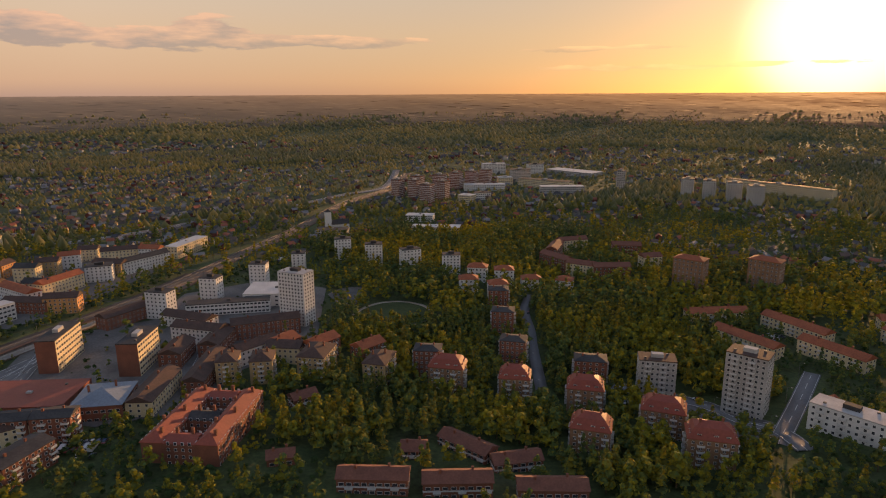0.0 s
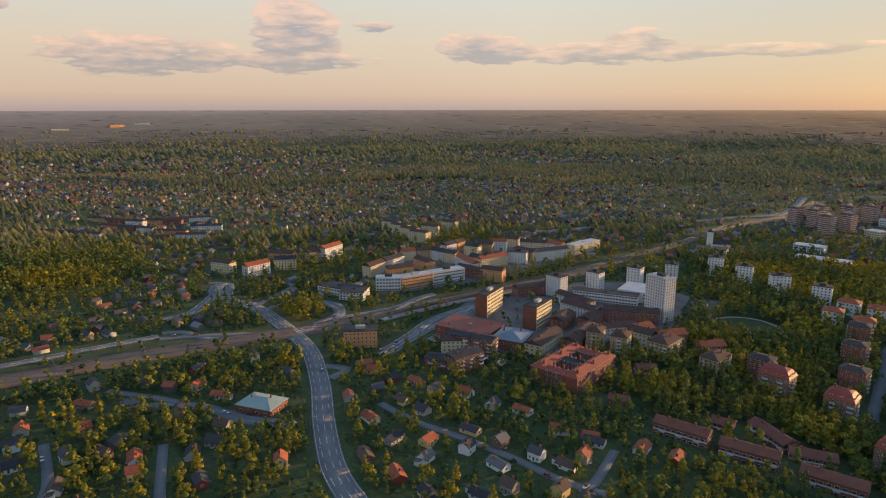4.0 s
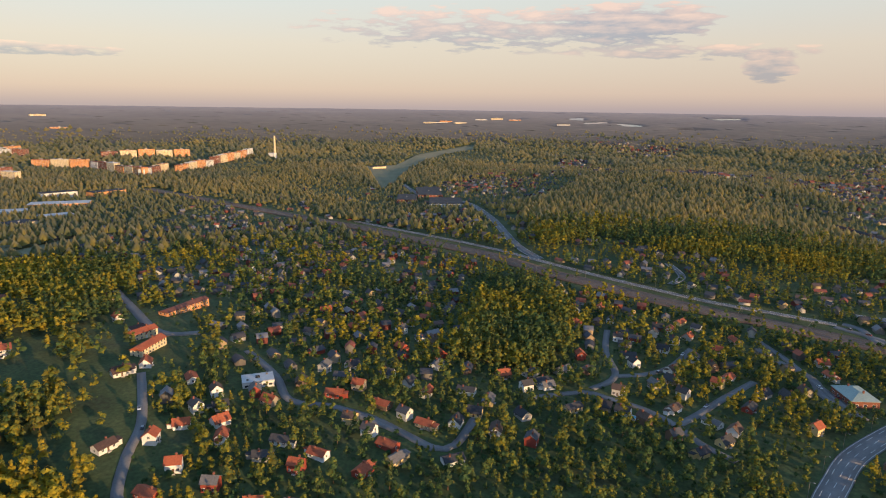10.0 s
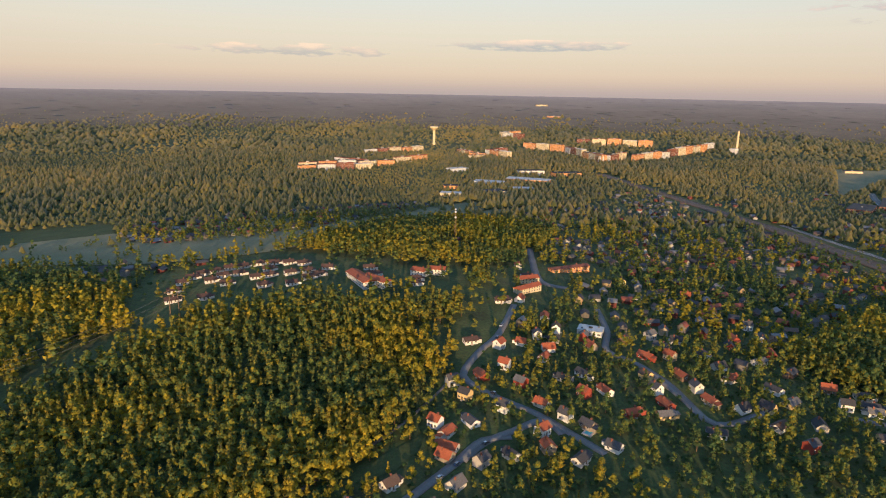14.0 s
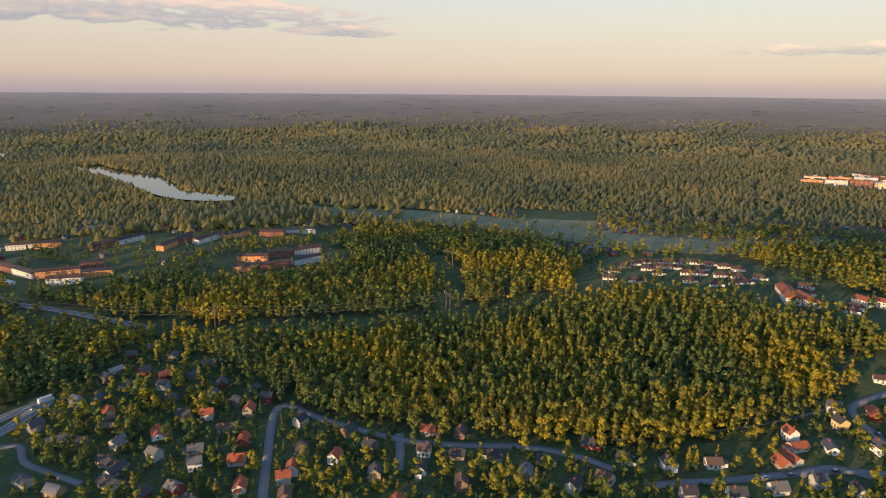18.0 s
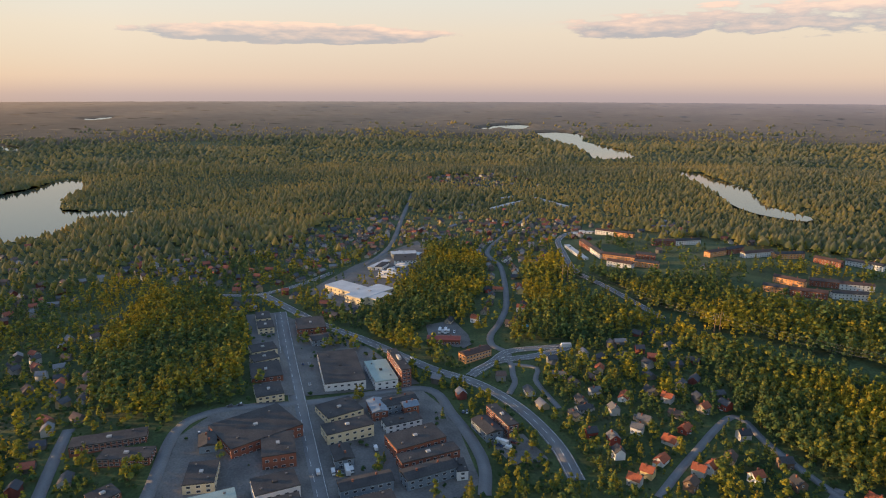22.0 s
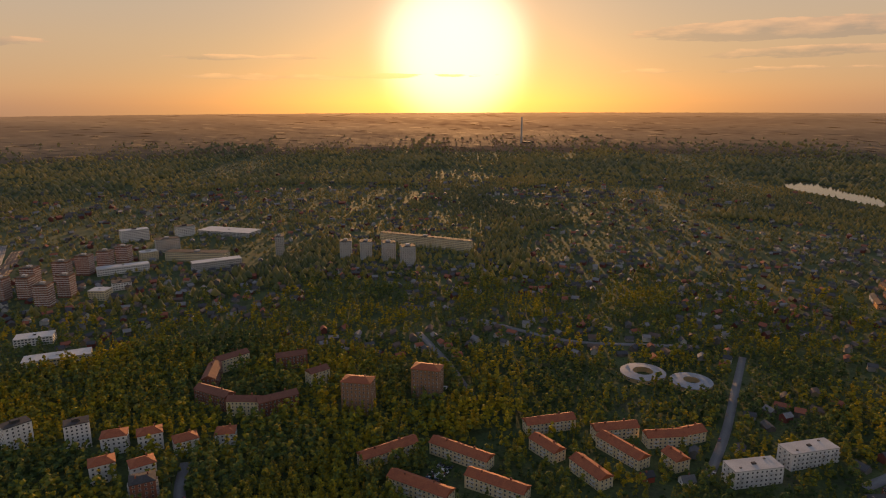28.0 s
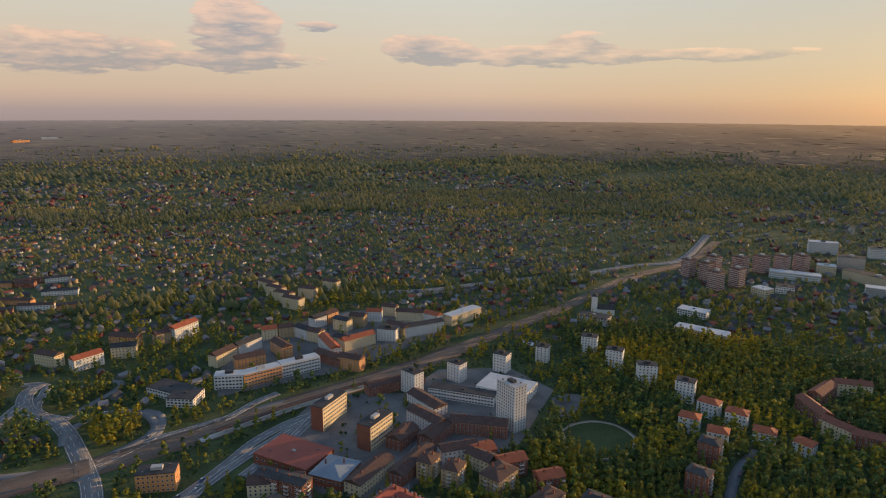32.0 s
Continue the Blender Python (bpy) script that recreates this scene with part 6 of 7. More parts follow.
part("hall", bm, M["slate"], top)
top = thing("church", -132, 690, 20, "white church with a plain square tower", "church")
bm = bmesh.new()
box(bm, -3.4, -3.4, -2, 3.4, 3.4, 22)
part("tower", bm, M["white"], top)
bm = roof_shape("hip", 6.8, 6.8, 22, 3, .3)
part("tower_roof", bm, M["slate"], top)
bm = bmesh.new()
box(bm, 3.4, -5, -2, 24, 5, 7)
nave = part("nave", bm, M["white"], top)
bm = roof_shape("gable", 20.6, 10, 7, 5, .3)
bm.transform(pose(13.7, 0, 0))
part("nave_roof", bm, M["slate"], nave)
mark_rect(-122, 693, 20, 30, 14, 3)

# school of two round low buildings
for x, y, r in ((440, 378, 19), (460, 343, 17)):
    top = thing("round_school", x, y, 0, "low round school building with a blue-grey ring roof", "school", "round school")
    bm = bmesh.new()
    k = 28
    rings = [[bm.verts.new((q * math.cos(2 * math.pi * i / k), q * math.sin(2 * math.pi * i / k), z)) for i in range(k)] for q, z in ((r, -2), (r, 3.8), (r - 10, 4.6), (r - 10, -2))]
    for a, b in zip(rings, rings[1:]):
        for i in range(k):
            j = (i + 1) % k
            bm.faces.new((a[i], a[j], b[j], b[i]))
    part("wall", bm, M["yellow"], top)
    bm = bmesh.new()
    rings = [[bm.verts.new((q * math.cos(2 * math.pi * i / k), q * math.sin(2 * math.pi * i / k), z)) for i in range(k)] for q, z in ((r + .5, 3.7), (r + .5, 4.0), (r - 10.3, 4.9), (r - 10.3, 4.6))]
    for a, b in zip(rings, rings[1:] + rings[:1]):
        for i in range(k):
            j = (i + 1) % k
            bm.faces.new((a[i], a[j], b[j], b[i]))
    part("roof", bm, M["bluegrey"], top)
    for i in range(0, k, 2):
        a = 2 * math.pi * (i + .5) / k
        child("window", WINDOW_WIDE, top, pose(r * math.cos(a) * .995, r * math.sin(a) * .995, .9, 0, 0, math.degrees(a) + 90))
    mark_rect(x, y, 0, 2 * r, 2 * r, 1)

# swimming pools
for x, y, rot in ((553, -191, 30), (-162, -72, 60), (-15, -193, 20)):
    top = thing("swimming_pool", x, y, rot, "small blue garden swimming pool with a pale deck", "pool")
    bm = bmesh.new()
    box(bm, -4.6, -2.8, -.5, 4.6, 2.8, .35)
    part("deck", bm, M["concrete"], top)
    bm = bmesh.new()
    box(bm, -3.6, -1.8, .2, 3.6, 1.8, .40)
    part("water", bm, M["pool"], top)
    mark_rect(x, y, rot, 9, 6, 1)

# railway: platform with a long canopy, and catenary portals
for off, a, b in ((0.0, 40, 92),):
    pl = spline([RAIL[13], RAIL[14], RAIL[15]], 8)
    pl = pl + np.array([9.5, -3.2])
    ob = strip_object("platform", [ribbon(pl, 0, 6, .9)], M["concrete"], "concrete station platform beside the tracks", "platform")
    strip_object("canopy", [ribbon(pl[2:], 0, 5.2, 4.6)], M["brown"], "long brown platform roof", "", "", ob)
    for p in pl[3::2]:
        bm = bmesh.new()
        z = float(lift(p[0], p[1]))
        tube(bm, (p[0], p[1], z), (p[0], p[1], z + 4.6), .14, .14, 6)
        part("post", bm, M["steel"], ob)
step = np.linalg.norm(np.diff(rail_line, axis=0), axis=1)
dist, nxt = 0.0, 0.0
for i in range(len(step)):
    dist += step[i]
    p = rail_line[i]
    if dist < nxt or math.hypot(p[0] - 104, p[1]) > 840:
        continue
    nxt = dist + 44
    d = rail_line[i + 1] - p
    top = thing("catenary_portal", p[0], p[1], math.degrees(math.atan2(d[1], d[0])) + 90, "grey steel portal carrying the railway's overhead wires", "railway mast", "catenary portals")
    for s in (-11, 11):
        bm = bmesh.new()
        tube(bm, (s, 0, -1), (s, 0, 8), .16, .12, 5)
        part("post", bm, M["steel"], top)
    bm = bmesh.new()
    tube(bm, (-11, 0, 7.6), (11, 0, 7.6), .14, .14, 4)
    part("beam", bm, M["steel"], top)

# street lamps along the arterial road and the works street
LAMP = None
for w, line in ROAD_LINES[:2] + ROAD_LINES[-12:-9]:
    d = np.gradient(line, axis=0)
    for i in range(2, len(line) - 1, 5):
        u = d[i] / (np.linalg.norm(d[i]) + 1e-9)
        n = np.array([-u[1], u[0]])
        p = line[i] + n * (w / 2 + 1)
        at = pose(p[0], p[1], zat(*p), 0, 0, math.degrees(math.atan2(-n[1], -n[0])))
        if LAMP is None:
            LAMP = tagged(new("street_lamp"), "tall grey steel street lamp at the road edge", "street lamp", "street lamps")
            LAMP.matrix_world = at
            bm = bmesh.new()
            tube(bm, (0, 0, -.5), (0, 0, 9), .11, .07, 6)
            tube(bm, (0, 0, 9), (1.7, 0, 9.3), .05, .04, 5)
            part("pole", bm, M["steel"], LAMP)
            bm = bmesh.new()
            box(bm, 1.6, -.17, 9.22, 2.4, .17, 9.4)
            part("lamp_head", bm, M["concrete"], LAMP)
        else:
            copy_thing(LAMP, at)

# ---- cars, vans and lorries ----


def vehicle(name, length, width, height, cabin, label, category, paint="car"):
    top = tagged(new(name), label, category, "parked and driving vehicles")
    bm = bmesh.new()
    prof = [(-length / 2, .35), (-length / 2, .75), (-length / 2 + .15, .9), (length / 2 - .9, .82), (length / 2 - .08, .62), (length / 2, .35)] if cabin else \
        [(-length / 2, .4), (-length / 2, height), (length / 2 - 1.0, height), (length / 2 - .35, height * .62), (length / 2, height * .5), (length / 2, .4)]
    l = [bm.verts.new((x, -width / 2, z)) for x, z in prof]
    r = [bm.verts.new((x, width / 2, z)) for x, z in prof]
    bm.faces.new(l), bm.faces.new(r[::-1])
    for i in range(len(prof)):
        j = (i + 1) % len(prof)
        bm.faces.new((l[j], l[i], r[i], r[j]))
    bmesh.ops.recalc_face_normals(bm, faces=bm.faces[:])
    part("body", bm, M[paint], top)
    if cabin:
        bm = bmesh.new()
        prof = [(-length / 2 + .25, .88), (-length / 2 + .7, height), (length / 2 - 1.9, height), (length / 2 - 1.05, .83)]
        l = [bm.verts.new((x, -width / 2 + (.08 if z < 1 else .2), z)) for x, z in prof]
        r = [bm.verts.new((x, width / 2 - (.08 if z < 1 else .2), z)) for x, z in prof]
        bm.faces.new(l), bm.faces.new(r[::-1])
        for i in range(4):
            j = (i + 1) % 4
            bm.faces.new((l[j], l[i], r[i], r[j])).material_index = 1 if i == 1 else 0
        bmesh.ops.recalc_face_normals(bm, faces=bm.faces[:])
        part("cabin", bm, [M["glass"], M[paint]], top)
    else:
        bm = bmesh.new()
        box(bm, length / 2 - .75, -width / 2 - .01, height * .55, length / 2 - .3, width / 2 + .01, height * .85)
        part("windscreen", bm, M["glass"], top)
    for x in (-length / 2 + .75, length / 2 - .8):
        for y in (-width / 2 + .08, width / 2 - .08):
            bm = bmesh.new()
            tube(bm, (x, y - .1, .32), (x, y + .1, .32), .32, .32, 10)
            part("wheel", bm, M["tyre"], top)
    return top


CARS = [vehicle("car", 4.1, 1.75, 1.45, True, "small hatchback car beside the road", "car"), vehicle("car", 4.5, 1.8, 1.4, True, "family estate car on grey asphalt", "car")]
VANS = [vehicle("van", 5.2, 2.0, 2.2, False, "white delivery van on grey asphalt", "van", "white"), vehicle("lorry", 9.0, 2.5, 3.4, False, "white box lorry beside the workshops", "lorry", "white")]
used = set()


def park(proto, x, y, rot):
    z = zat(x, y) + .36 + .0006 * math.hypot(x - 104, y)
    if proto.name not in used:
        used.add(proto.name)
        proto.matrix_world = pose(x, y, z, 0, 0, rot)
    else:
        copy_thing(proto, pose(x, y, z, 0, 0, rot))


LOTS = [(770, -148, -55, 3, 12), (735, -60, -18, 1, 14), (800, -178, -55, 2, 8), (392, -78, -60, 3, 7), (505, -38, 80, 1, 6), (448, -22, 82, 1, 8), (405, 28, 80, 1, 8), (470, 92, 80, 1, 6), (560, -20, 80, 2, 8), (575, -120, 60, 1, 6), (160, 232, 40, 2, 8), (-154, 542, 10, 3, 9), (-160, 198, 5, 3, 8), (443, -60, 60, 1, 8), (213, 335, 30, 2, 9), (271, 441, 20, 2, 8), (791, -158, 10, 3, 8), (395, 83, 80, 1, 6), (520, 25, 80, 1, 6), (478, 45, 80, 1, 7), (420, 0, 82, 1, 6), (560, 15, 80, 1, 6), (640, 20, 80, 1, 5), (-140, 262, 60, 1, 6), (-187, 190, 5, 1, 7), (100, 265, -10, 1, 6)]
for x, y, rot, rows, n in LOTS:
    c, s = math.cos(radians(rot)), math.sin(radians(rot))
    for a in range(rows):
        for b in range(n):
            if rng.uniform() < .22:
                continue
            u, v = (b - n / 2) * 2.6, a * 6.0
            proto = CARS[int(rng.integers(2))] if rng.uniform() < (.9 if x < 350 else .55) else VANS[int(x > 350 and rng.uniform() < .4)]
            px, py = x + u * c - v * s, y + u * s + v * c
            if not cell(np.array([px]), np.array([py]))[0] & 1:
                park(proto, px, py, rot + 90 + rng.choice([0, 180]) + rng.uniform(-3, 3))
for w, line in ROAD_LINES:
    d = np.gradient(line, axis=0)
    for i in range(1, len(line) - 1):
        if math.hypot(line[i][0] - 104, line[i][1]) > 540 or rng.uniform() > (.07 if w > 8 else .05):
            continue
        u = d[i] / (np.linalg.norm(d[i]) + 1e-9)
        s = rng.choice([-1, 1])
        p = line[i] + s * (w * .24 if w > 8 else w / 2 - 1.0) * np.array([-u[1], u[0]])
        proto = VANS[int(rng.integers(2))] if rng.uniform() < .15 and w > 8 else CARS[int(rng.integers(2))]
        park(proto, p[0], p[1], math.degrees(math.atan2(u[1], u[0])) + (180 if s > 0 else 0))
# glades with grass round the junction and the houses along the hill road
for px, py, rot, w, d in ((470, -132, -20, 60, 26), (560, -150, -38, 50, 40), (615, -200, -38, 90, 46), (700, -255, -28, 90, 40), (560, -112, 20, 60, 40), (515, -140, 0, 50, 40)):
    mark_rect(px, py, rot, w, d, 0, 16)
# ---- trees ----


def leaf_tree(seed, leaves, conifer=False, size=1.0, trunk=True):
    """A tree of height 1: tapered trunk with limbs, and a crown of loose leaf tufts over uneven lobes. Arrays of vertices, triangles, slots (0 leaf, 1 bark)."""
    g = np.random.default_rng(seed)
    v, t, s = [], [], []

    def cone(p, q, r0, r1, k=5):
        n = len(v)
        for a in np.arange(k) / k * 2 * np.pi:
            v.append((p[0] + r0 * np.cos(a), p[1] + r0 * np.sin(a), p[2]))
        for a in np.arange(k) / k * 2 * np.pi:
            v.append((q[0] + r1 * np.cos(a), q[1] + r1 * np.sin(a), q[2]))
        for i in range(k):
            j = (i + 1) % k
            t.append((n + i, n + j, n + k + j)), t.append((n + i, n + k + j, n + k + i))
            s.extend((1, 1))

    if trunk:
        cone((0, 0, -.05), (0, 0, .55 if not conifer else .95), .022, .008, 3 if leaves < 85 else 5)
        if leaves >= 85 and not conifer:
            for a in g.uniform(0, 6.28, 4):
                cone((0, 0, .3), (.17 * np.cos(a), .17 * np.sin(a), .62), .012, .004, 3)
    lobes = []
    few = leaves < 85
    if conifer:
        n_lobes = 6 if not few else (4 if leaves > 14 else 2)
        for i in range(n_lobes):
            f = i / (n_lobes - 1)
            lobes.append((g.uniform(-.02, .02), g.uniform(-.02, .02), .30 + .58 * f, .20 * (1 - f) + .04, .10 + .5 / n_lobes * .5))
    else:
        n_lobes = 8 if not few else (4 if leaves > 14 else 1)
        for i in range(n_lobes):
            f = i / max(1, n_lobes - 1)
            a, rad = i * 2.4 + g.uniform(-.5, .5), g.uniform(.08, .18) * (1 - .75 * f) * (n_lobes > 1)
            fat_ = 1.9 if n_lobes == 1 else 1.18 - .45 * f
            lobes.append((rad * np.cos(a), rad * np.sin(a), .28 + .54 * f + g.uniform(-.06, .06) if n_lobes > 1 else .48, g.uniform(.14, .19) * fat_, g.uniform(.14, .19) * (1.9 if n_lobes == 1 else 1)))
    for i in range(leaves):
        lx, ly, lz, lr, lh = lobes[int(g.integers(len(lobes)))]
        d = g.normal(size=3)
        d /= np.linalg.norm(d)
        if d[2] < -.3:
            d[2] *= -1
        k = g.uniform(.86, 1.04)
        c = np.array([lx + d[0] * lr * k, ly + d[1] * lr * k, lz + d[2] * lh * k])
        a = np.cross(d, g.normal(size=3))
        a /= np.linalg.norm(a) + 1e-9
        b = np.cross(d, a)
        q = size * g.uniform(.7, 1.25)
        n = len(v)
        v.extend([tuple(c + a * q - d * q * .3), tuple(c - a * q * .5 + b * q * .87 + d * q * g.uniform(-.2, .3)), tuple(c - a * q * .5 - b * q * .87 - d * q * .2)])
        t.append((n, n + 1, n + 2))
        s.append(0)
    for lx, ly, lz, lr, lh in lobes:      # dense heart of each lobe
        n = len(v)
        k = .84
        w = g.uniform(.8, 1.15, 6)
        turn = g.uniform(0, 1.57)
        cx, sx2 = lr * k * np.cos(turn), lr * k * np.sin(turn)
        v.extend([(lx + cx * w[0], ly + sx2 * w[0], lz), (lx - cx * w[1], ly - sx2 * w[1], lz), (lx - sx2 * w[2], ly + cx * w[2], lz), (lx + sx2 * w[3], ly - cx * w[3], lz), (lx, ly, lz + lh * k * w[4]), (lx, ly, lz - lh * k)])
        for q in ((0, 2, 4), (2, 1, 4), (1, 3, 4), (3, 0, 4), (2, 0, 5), (1, 2, 5), (3, 1, 5), (0, 3, 5))[:8 if not few else 4]:
            t.append(tuple(n + i for i in q))
            s.append(0)
    return np.array(v), np.array(t), np.array(s)


def woods(name, x, y, h, fat, protos, mats, label, pick, soft=False):
    """Many trees as one mesh."""
    vs, ts, ss, n = [], [], [], 0
    z = land(x, y)
    ang = rng.uniform(0, 2 * np.pi, len(x))
    for k, (pv, pt, ps) in enumerate(protos):
        m = np.where(pick == k)[0]
        if not len(m):
            continue
        c, s = np.cos(ang[m])[:, None], np.sin(ang[m])[:, None]
        hh, ff = h[m][:, None], (h[m] * fat[m])[:, None]
        q = np.stack([x[m][:, None] + (pv[:, 0] * c - pv[:, 1] * s) * ff, y[m][:, None] + (pv[:, 0] * s + pv[:, 1] * c) * ff, z[m][:, None] + pv[:, 2] * hh], -1)
        vs.append(q.reshape(-1, 3))
        ts.append((pt[None] + (n + np.arange(len(m)) * len(pv))[:, None, None]).reshape(-1, 3))
        ss.append(np.tile(ps, len(m)))
        n += len(m) * len(pv)
    if vs:
        me = mesh_np(name, np.concatenate(vs), np.concatenate(ts), mats, np.concatenate(ss))
        if soft:
            me.polygons.foreach_set("use_smooth", np.ones(len(me.polygons), bool))
        tagged(new(name, me), label, "trees", kind="stuff")


def scatter(r0, r1, step, dense, loose):
    """Places for trees in a ring round the hub: close in the woods, looser in the gardens."""
    a = np.arange(-r1, r1, step)
    x, y = np.meshgrid(a + HUB[0], a + HUB[1])
    x, y = x.ravel() + rng.uniform(-.48, .48, x.size) * step, y.ravel() + rng.uniform(-.48, .48, y.size) * step
    r = np.hypot(x - HUB[0], y - HUB[1])
    k = (r >= r0) & (r < r1)
    x, y = x[k], y[k]
    wood = wooded(x, y)
    c = cell(x, y)
    # slow variation of the garden tree cover
    cover = .85 + .25 * np.sin(x * .021 + 1.3) * np.sin(y * .017 + .4) + .2 * np.sin(x * .047 - y * .039)
    p = np.where(wood, dense, loose * np.clip(cover + .1 * (x > 230), .4, 1.25))
    p = np.where(c & 4, p * .14, p)
    p = np.where(c & 8, p * .10, p)
    p = np.where(c & 16, p * .13, p)
    p = np.where(c & 3, 0, p)
    k = rng.uniform(0, 1, len(x)) < p
    return x[k], y[k], wood[k]


LEAFY = [leaf_tree(i, 110, False, .055) for i in range(4)]
PINY = [leaf_tree(20 + i, 90, True, .050) for i in range(4)]
LEAFY1 = [leaf_tree(30 + i, 76, False, .062, i == 0) for i in range(4)]
PINY1 = [leaf_tree(50 + i, 66, True, .056, i == 0) for i in range(4)]
LEAFY2 = [leaf_tree(40 + i, 18, False, .11, False) for i in range(3)]
SHRUBS = [leaf_tree(70 + i, 9, False, .24, False) for i in range(3)]
PINY2 = [leaf_tree(60 + i, 18, True, .088, False) for i in range(3)]


def far_crown(seed, pointed):
    """A single far crown of height 1: an uneven skirt of boughs that closes in a rounded or pointed top."""
    g = np.random.default_rng(seed)
    a = np.arange(5) / 5 * 2 * np.pi + g.uniform(-.3, .3, 5)
    r = g.uniform(.75, 1.2, 5) * (.30 if pointed else .38)
    v = np.concatenate([np.stack([r * np.cos(a), r * np.sin(a), g.uniform(.15, .4, 5)], 1), [[g.uniform(-.06, .06), g.uniform(-.06, .06), 1.0 if pointed else .86]]])
    return v, np.array([(i, (i + 1) % 5, 5) for i in range(5)]), np.zeros(5, int)


CLUMP = [far_crown(80 + i, i > 1) for i in range(5)]

x, y, wood = scatter(0, 390, 5.2, .95, .70)
order = np.argsort(np.hypot(x - HUB[0], y - HUB[1]))
x, y, wood = x[order], y[order], wood[order]
h = np.where(wood, rng.uniform(9.5, 16.5, len(x)), np.where(rng.uniform(0, 1, len(x)) < .30, rng.uniform(9, 14, len(x)), rng.uniform(3.5, 8, len(x))))
con = rng.uniform(0, 1, len(x)) < np.where(wood, .45, .22)
fat = np.where(con, rng.uniform(.9, 1.25, len(x)), rng.uniform(.95, 1.3, len(x)))
pick = rng.integers(0, 4, len(x))
SOLO = 300
first = []
for k in range(8):
    pv, pt, ps = (LEAFY + PINY)[k]
    first.append((mesh_np("trunk", pv, pt[ps == 1], [M["bark"]]), mesh_np("crown", pv, pt[ps == 0], [M["pine" if k > 3 else "leaf"]])))
for i in range(SOLO):
    k = int(pick[i] + 4 * con[i])
    top = tagged(new("pine" if k > 3 else "tree"), "pine with sunlit gold in its open crown's colour" if k > 3 else "leafy green garden tree with a broad crown", "tree", "nearest trees")
    top.matrix_world = pose(x[i], y[i], zat(x[i], y[i]), 0, 0, rng.uniform(0, 360)) @ Matrix.Diagonal((h[i] * fat[i], h[i] * fat[i], h[i], 1))
    for nm, me in zip(("trunk", "crown"), first[k]):
        o = new(nm, me)
        o.parent = top
s = slice(SOLO, None)
c = con[s]
woods("broadleaf_trees", x[s][~c], y[s][~c], h[s][~c], fat[s][~c], LEAFY1, [M["leaf"], M["bark"]], "green broadleaf trees of gardens and woods", pick[s][~c])
woods("pine_trees", x[s][c], y[s][c], h[s][c], fat[s][c], PINY1, [M["pine"], M["bark"]], "green pines of the woods with sunlit gold in their colour", pick[s][c])

# hedges and shrubs of the gardens
x, y, wood = scatter(0, 600, 4.4, .06, .62)
h, fat = rng.uniform(1.6, 5.0, len(x)), rng.uniform(.9, 1.5, len(x))
woods("shrubs", x, y, h, fat, SHRUBS, [M["shrub"], M["bark"]], "dark green garden shrubs and hedges", rng.integers(0, 3, len(x)))

x, y, wood = scatter(390, 900, 6.0, .95, .78)
keep = np.hypot(x - HUB[0], y - HUB[1]) + rng.uniform(-70, 70, len(x)) < 830
x, y, wood = x[keep], y[keep], wood[keep]
h = np.where(wood, rng.uniform(9.5, 16.5, len(x)), np.where(rng.uniform(0, 1, len(x)) < .36, rng.uniform(9, 15, len(x)), rng.uniform(4, 8.5, len(x))))
con = rng.uniform(0, 1, len(x)) < np.where(wood, .45, .25)
fat = np.where(con, rng.uniform(.95, 1.3, len(x)), rng.uniform(.95, 1.3, len(x)))
pick = rng.integers(0, 3, len(x))
woods("broadleaf_trees", x[~con], y[~con], h[~con], fat[~con], LEAFY2, [M["leaf"], M["bark"]], "green broadleaf trees further out", pick[~con])
woods("pine_trees", x[con], y[con], h[con], fat[con], PINY2, [M["pine"], M["bark"]], "dense pine forest", pick[con])

# the middle distance is wood nearly everywhere but the fields, lakes and suburbs
x, y, wood = scatter(760, 1930, 9.0, .97, .93)
keep = np.hypot(x - HUB[0], y - HUB[1]) + rng.uniform(-70, 70, len(x)) >= 830
x, y, wood = x[keep], y[keep], wood[keep]


def suburb(x, y):
    return np.any([((x - a) / b) ** 2 + ((y - c) / d) ** 2 < .55 for a, c, b, d, n in OUTER], axis=0)


def swell(x, y):
    """Slow waves of tree height that look like ridges from the camera."""
    return np.sin(x * .0061 + 1) * np.sin(y * .0053 + 2) + .6 * np.sin(x * .013 - y * .009)


# gardens of the outer suburbs have fewer and lower trees
town = suburb(x, y) & ~wood
keep = ~town | (rng.uniform(0, 1, len(x)) < .6)
x, y, wood, town = x[keep], y[keep], wood[keep], town[keep]
h = rng.uniform(8, 14, len(x)) * np.where(wood, 1.1, np.where(town, .66, 1.0 + .28 * swell(x, y)))
fat = rng.uniform(.95, 1.45, len(x))
pick = rng.integers(0, 5, len(x))
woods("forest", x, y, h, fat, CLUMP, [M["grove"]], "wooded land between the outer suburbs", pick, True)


def open_land(x, y):
    return np.any([inside(p, x, y) for p in (LAGOON, LAGOON_FAR, MIST, LAKE, LAKE_EAST, *FAR_LAKES)], axis=0)


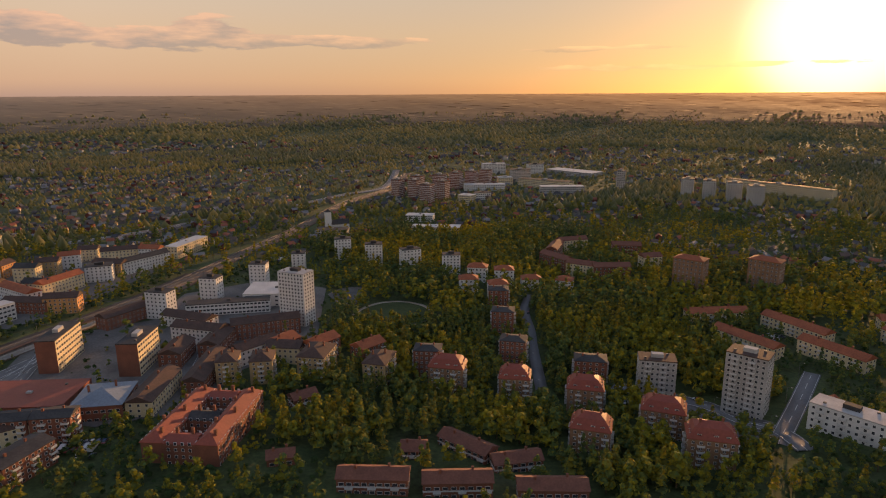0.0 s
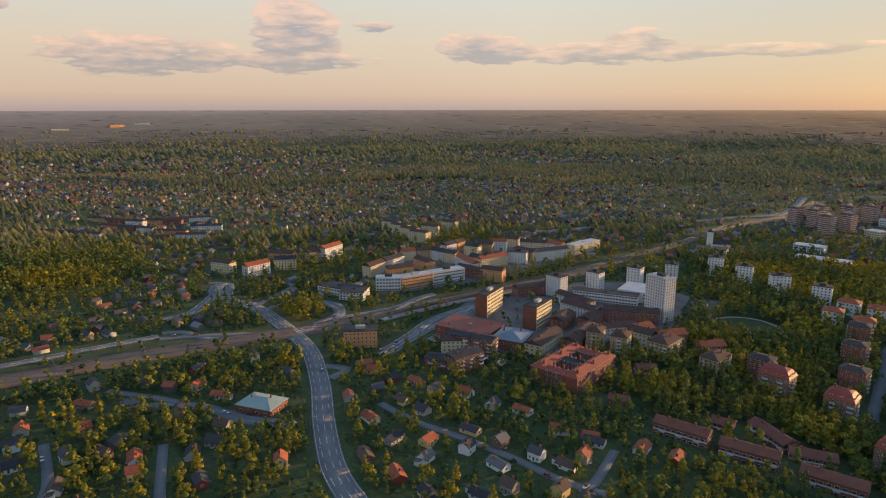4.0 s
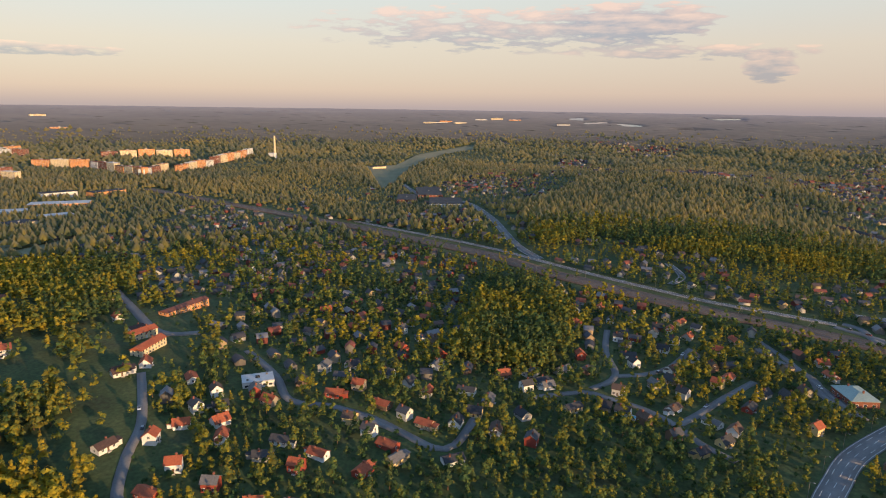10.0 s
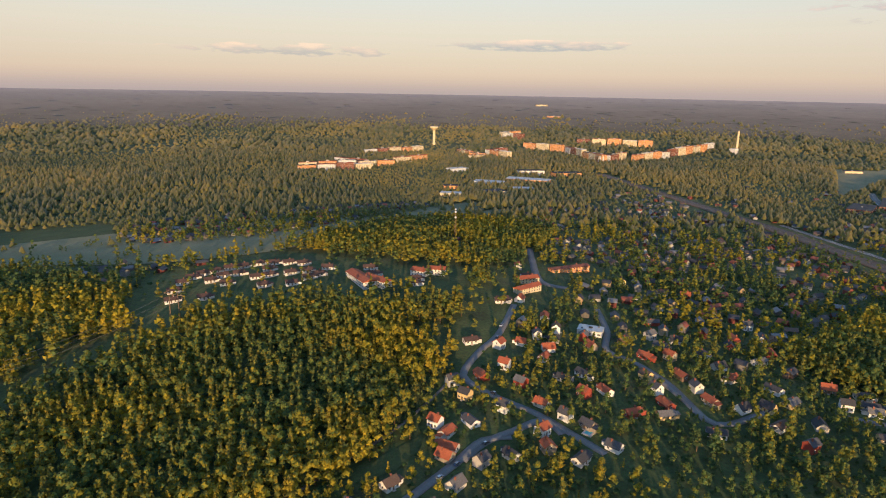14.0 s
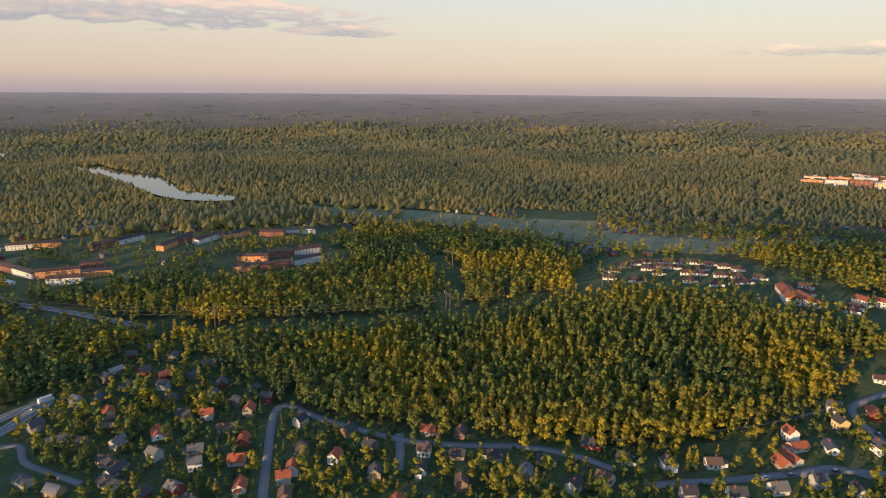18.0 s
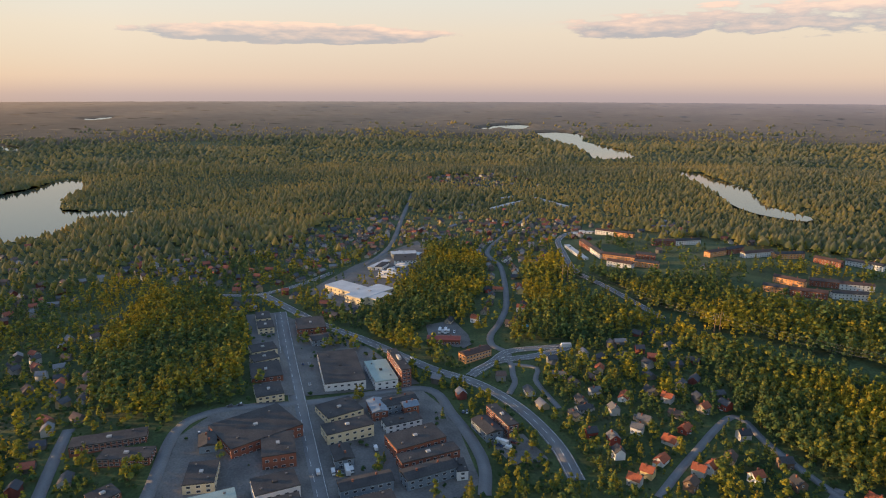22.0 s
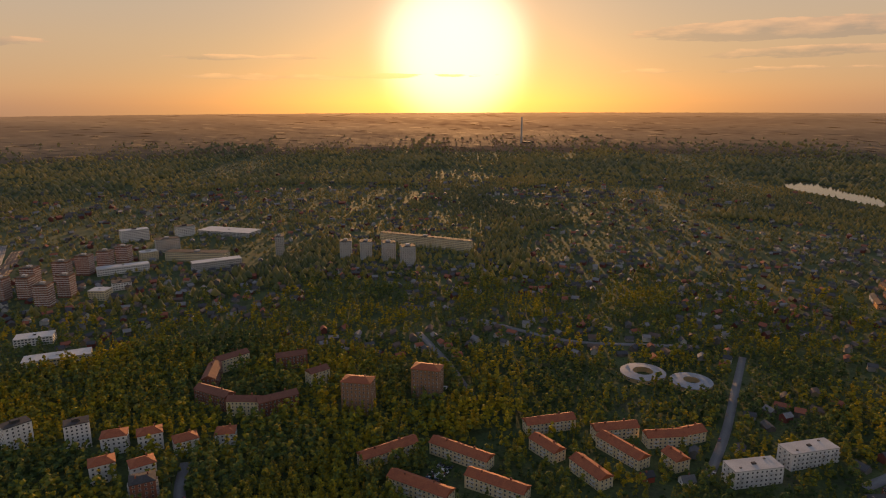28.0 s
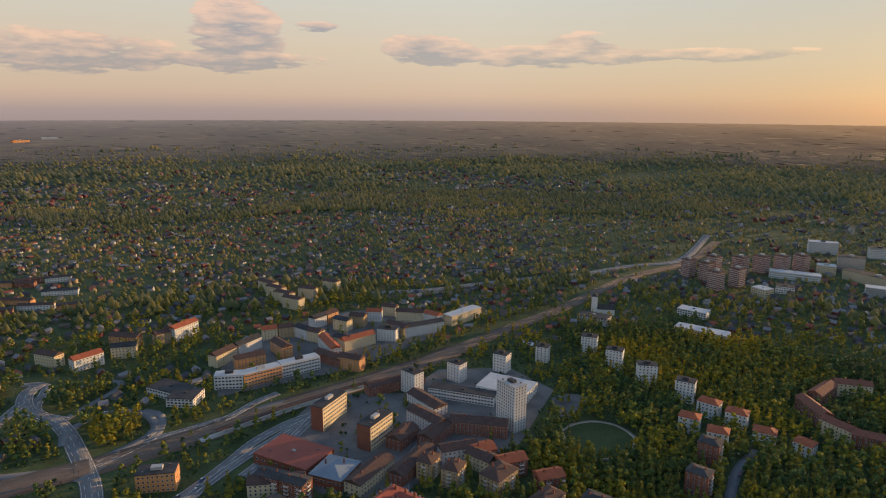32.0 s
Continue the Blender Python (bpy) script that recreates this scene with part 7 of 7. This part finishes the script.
x, y, wood = scatter(1930, 3300, 18.5, .97, .95)
r = np.hypot(x - HUB[0], y - HUB[1])
keep = ~open_land(x, y) & (rng.uniform(0, 1, len(x)) < 1 - .95 * smooth(2400, 3250, r)) & (~suburb(x, y) | (rng.uniform(0, 1, len(x)) < .45))
x, y, r = x[keep], y[keep], r[keep]
h, fat, pick = rng.uniform(10, 17, len(x)) * (1 + .3 * swell(x, y)) + 3 * smooth(2600, 3000, r), rng.uniform(1.3, 2.1, len(x)), rng.integers(0, 5, len(x))
woods("forest", x, y, h, fat, CLUMP, [M["grove"]], "far woods in ridge-like waves of height between the lakes", pick, True)

# backdrop: an uneven sheet of far woods out to the horizon, haze painted on as glow
radii = [2450.0]
while radii[-1] < 4900:
    radii.append(radii[-1] * 1.006)
NA = 760
rr, aa = np.meshgrid(np.array(radii), np.linspace(0, 2 * np.pi, NA, endpoint=False), indexing="ij")
rr = rr * (1 + rng.uniform(-.0027, .0027, rr.shape))
aa = aa + rng.uniform(-.0035, .0035, aa.shape)
cx_, cy_ = HUB[0] + rr * np.cos(aa), HUB[1] + rr * np.sin(aa)
bumps = rng.uniform(0, 1, rr.shape)
roll = np.sin(cx_ * .0031 + 1) * np.sin(cy_ * .0037) + .6 * np.sin(cx_ * .0072 + cy_ * .005)
cz_ = land(cx_, cy_) + np.where(open_land(cx_, cy_), -3, -4 + 12 * smooth(2600, 2900, rr) + 1.3 * bumps + 3 * roll * smooth(3050, 3500, rr) * smooth(4900, 4500, rr))
NR = len(radii)
ii, jj = np.meshgrid(np.arange(NR - 1), np.arange(NA), indexing="ij")
a0, a1 = ii * NA + jj, ii * NA + (jj + 1) % NA
ct = np.concatenate([np.stack([a0, a0 + NA, a1 + NA], -1).reshape(-1, 3), np.stack([a0, a1 + NA, a1], -1).reshape(-1, 3)])
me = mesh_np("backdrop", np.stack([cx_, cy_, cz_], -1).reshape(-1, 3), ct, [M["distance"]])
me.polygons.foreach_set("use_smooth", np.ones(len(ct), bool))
tagged(new("backdrop", me), "far rolling forest sheet with haze put on as glow towards the horizon", "backdrop", kind="structure")
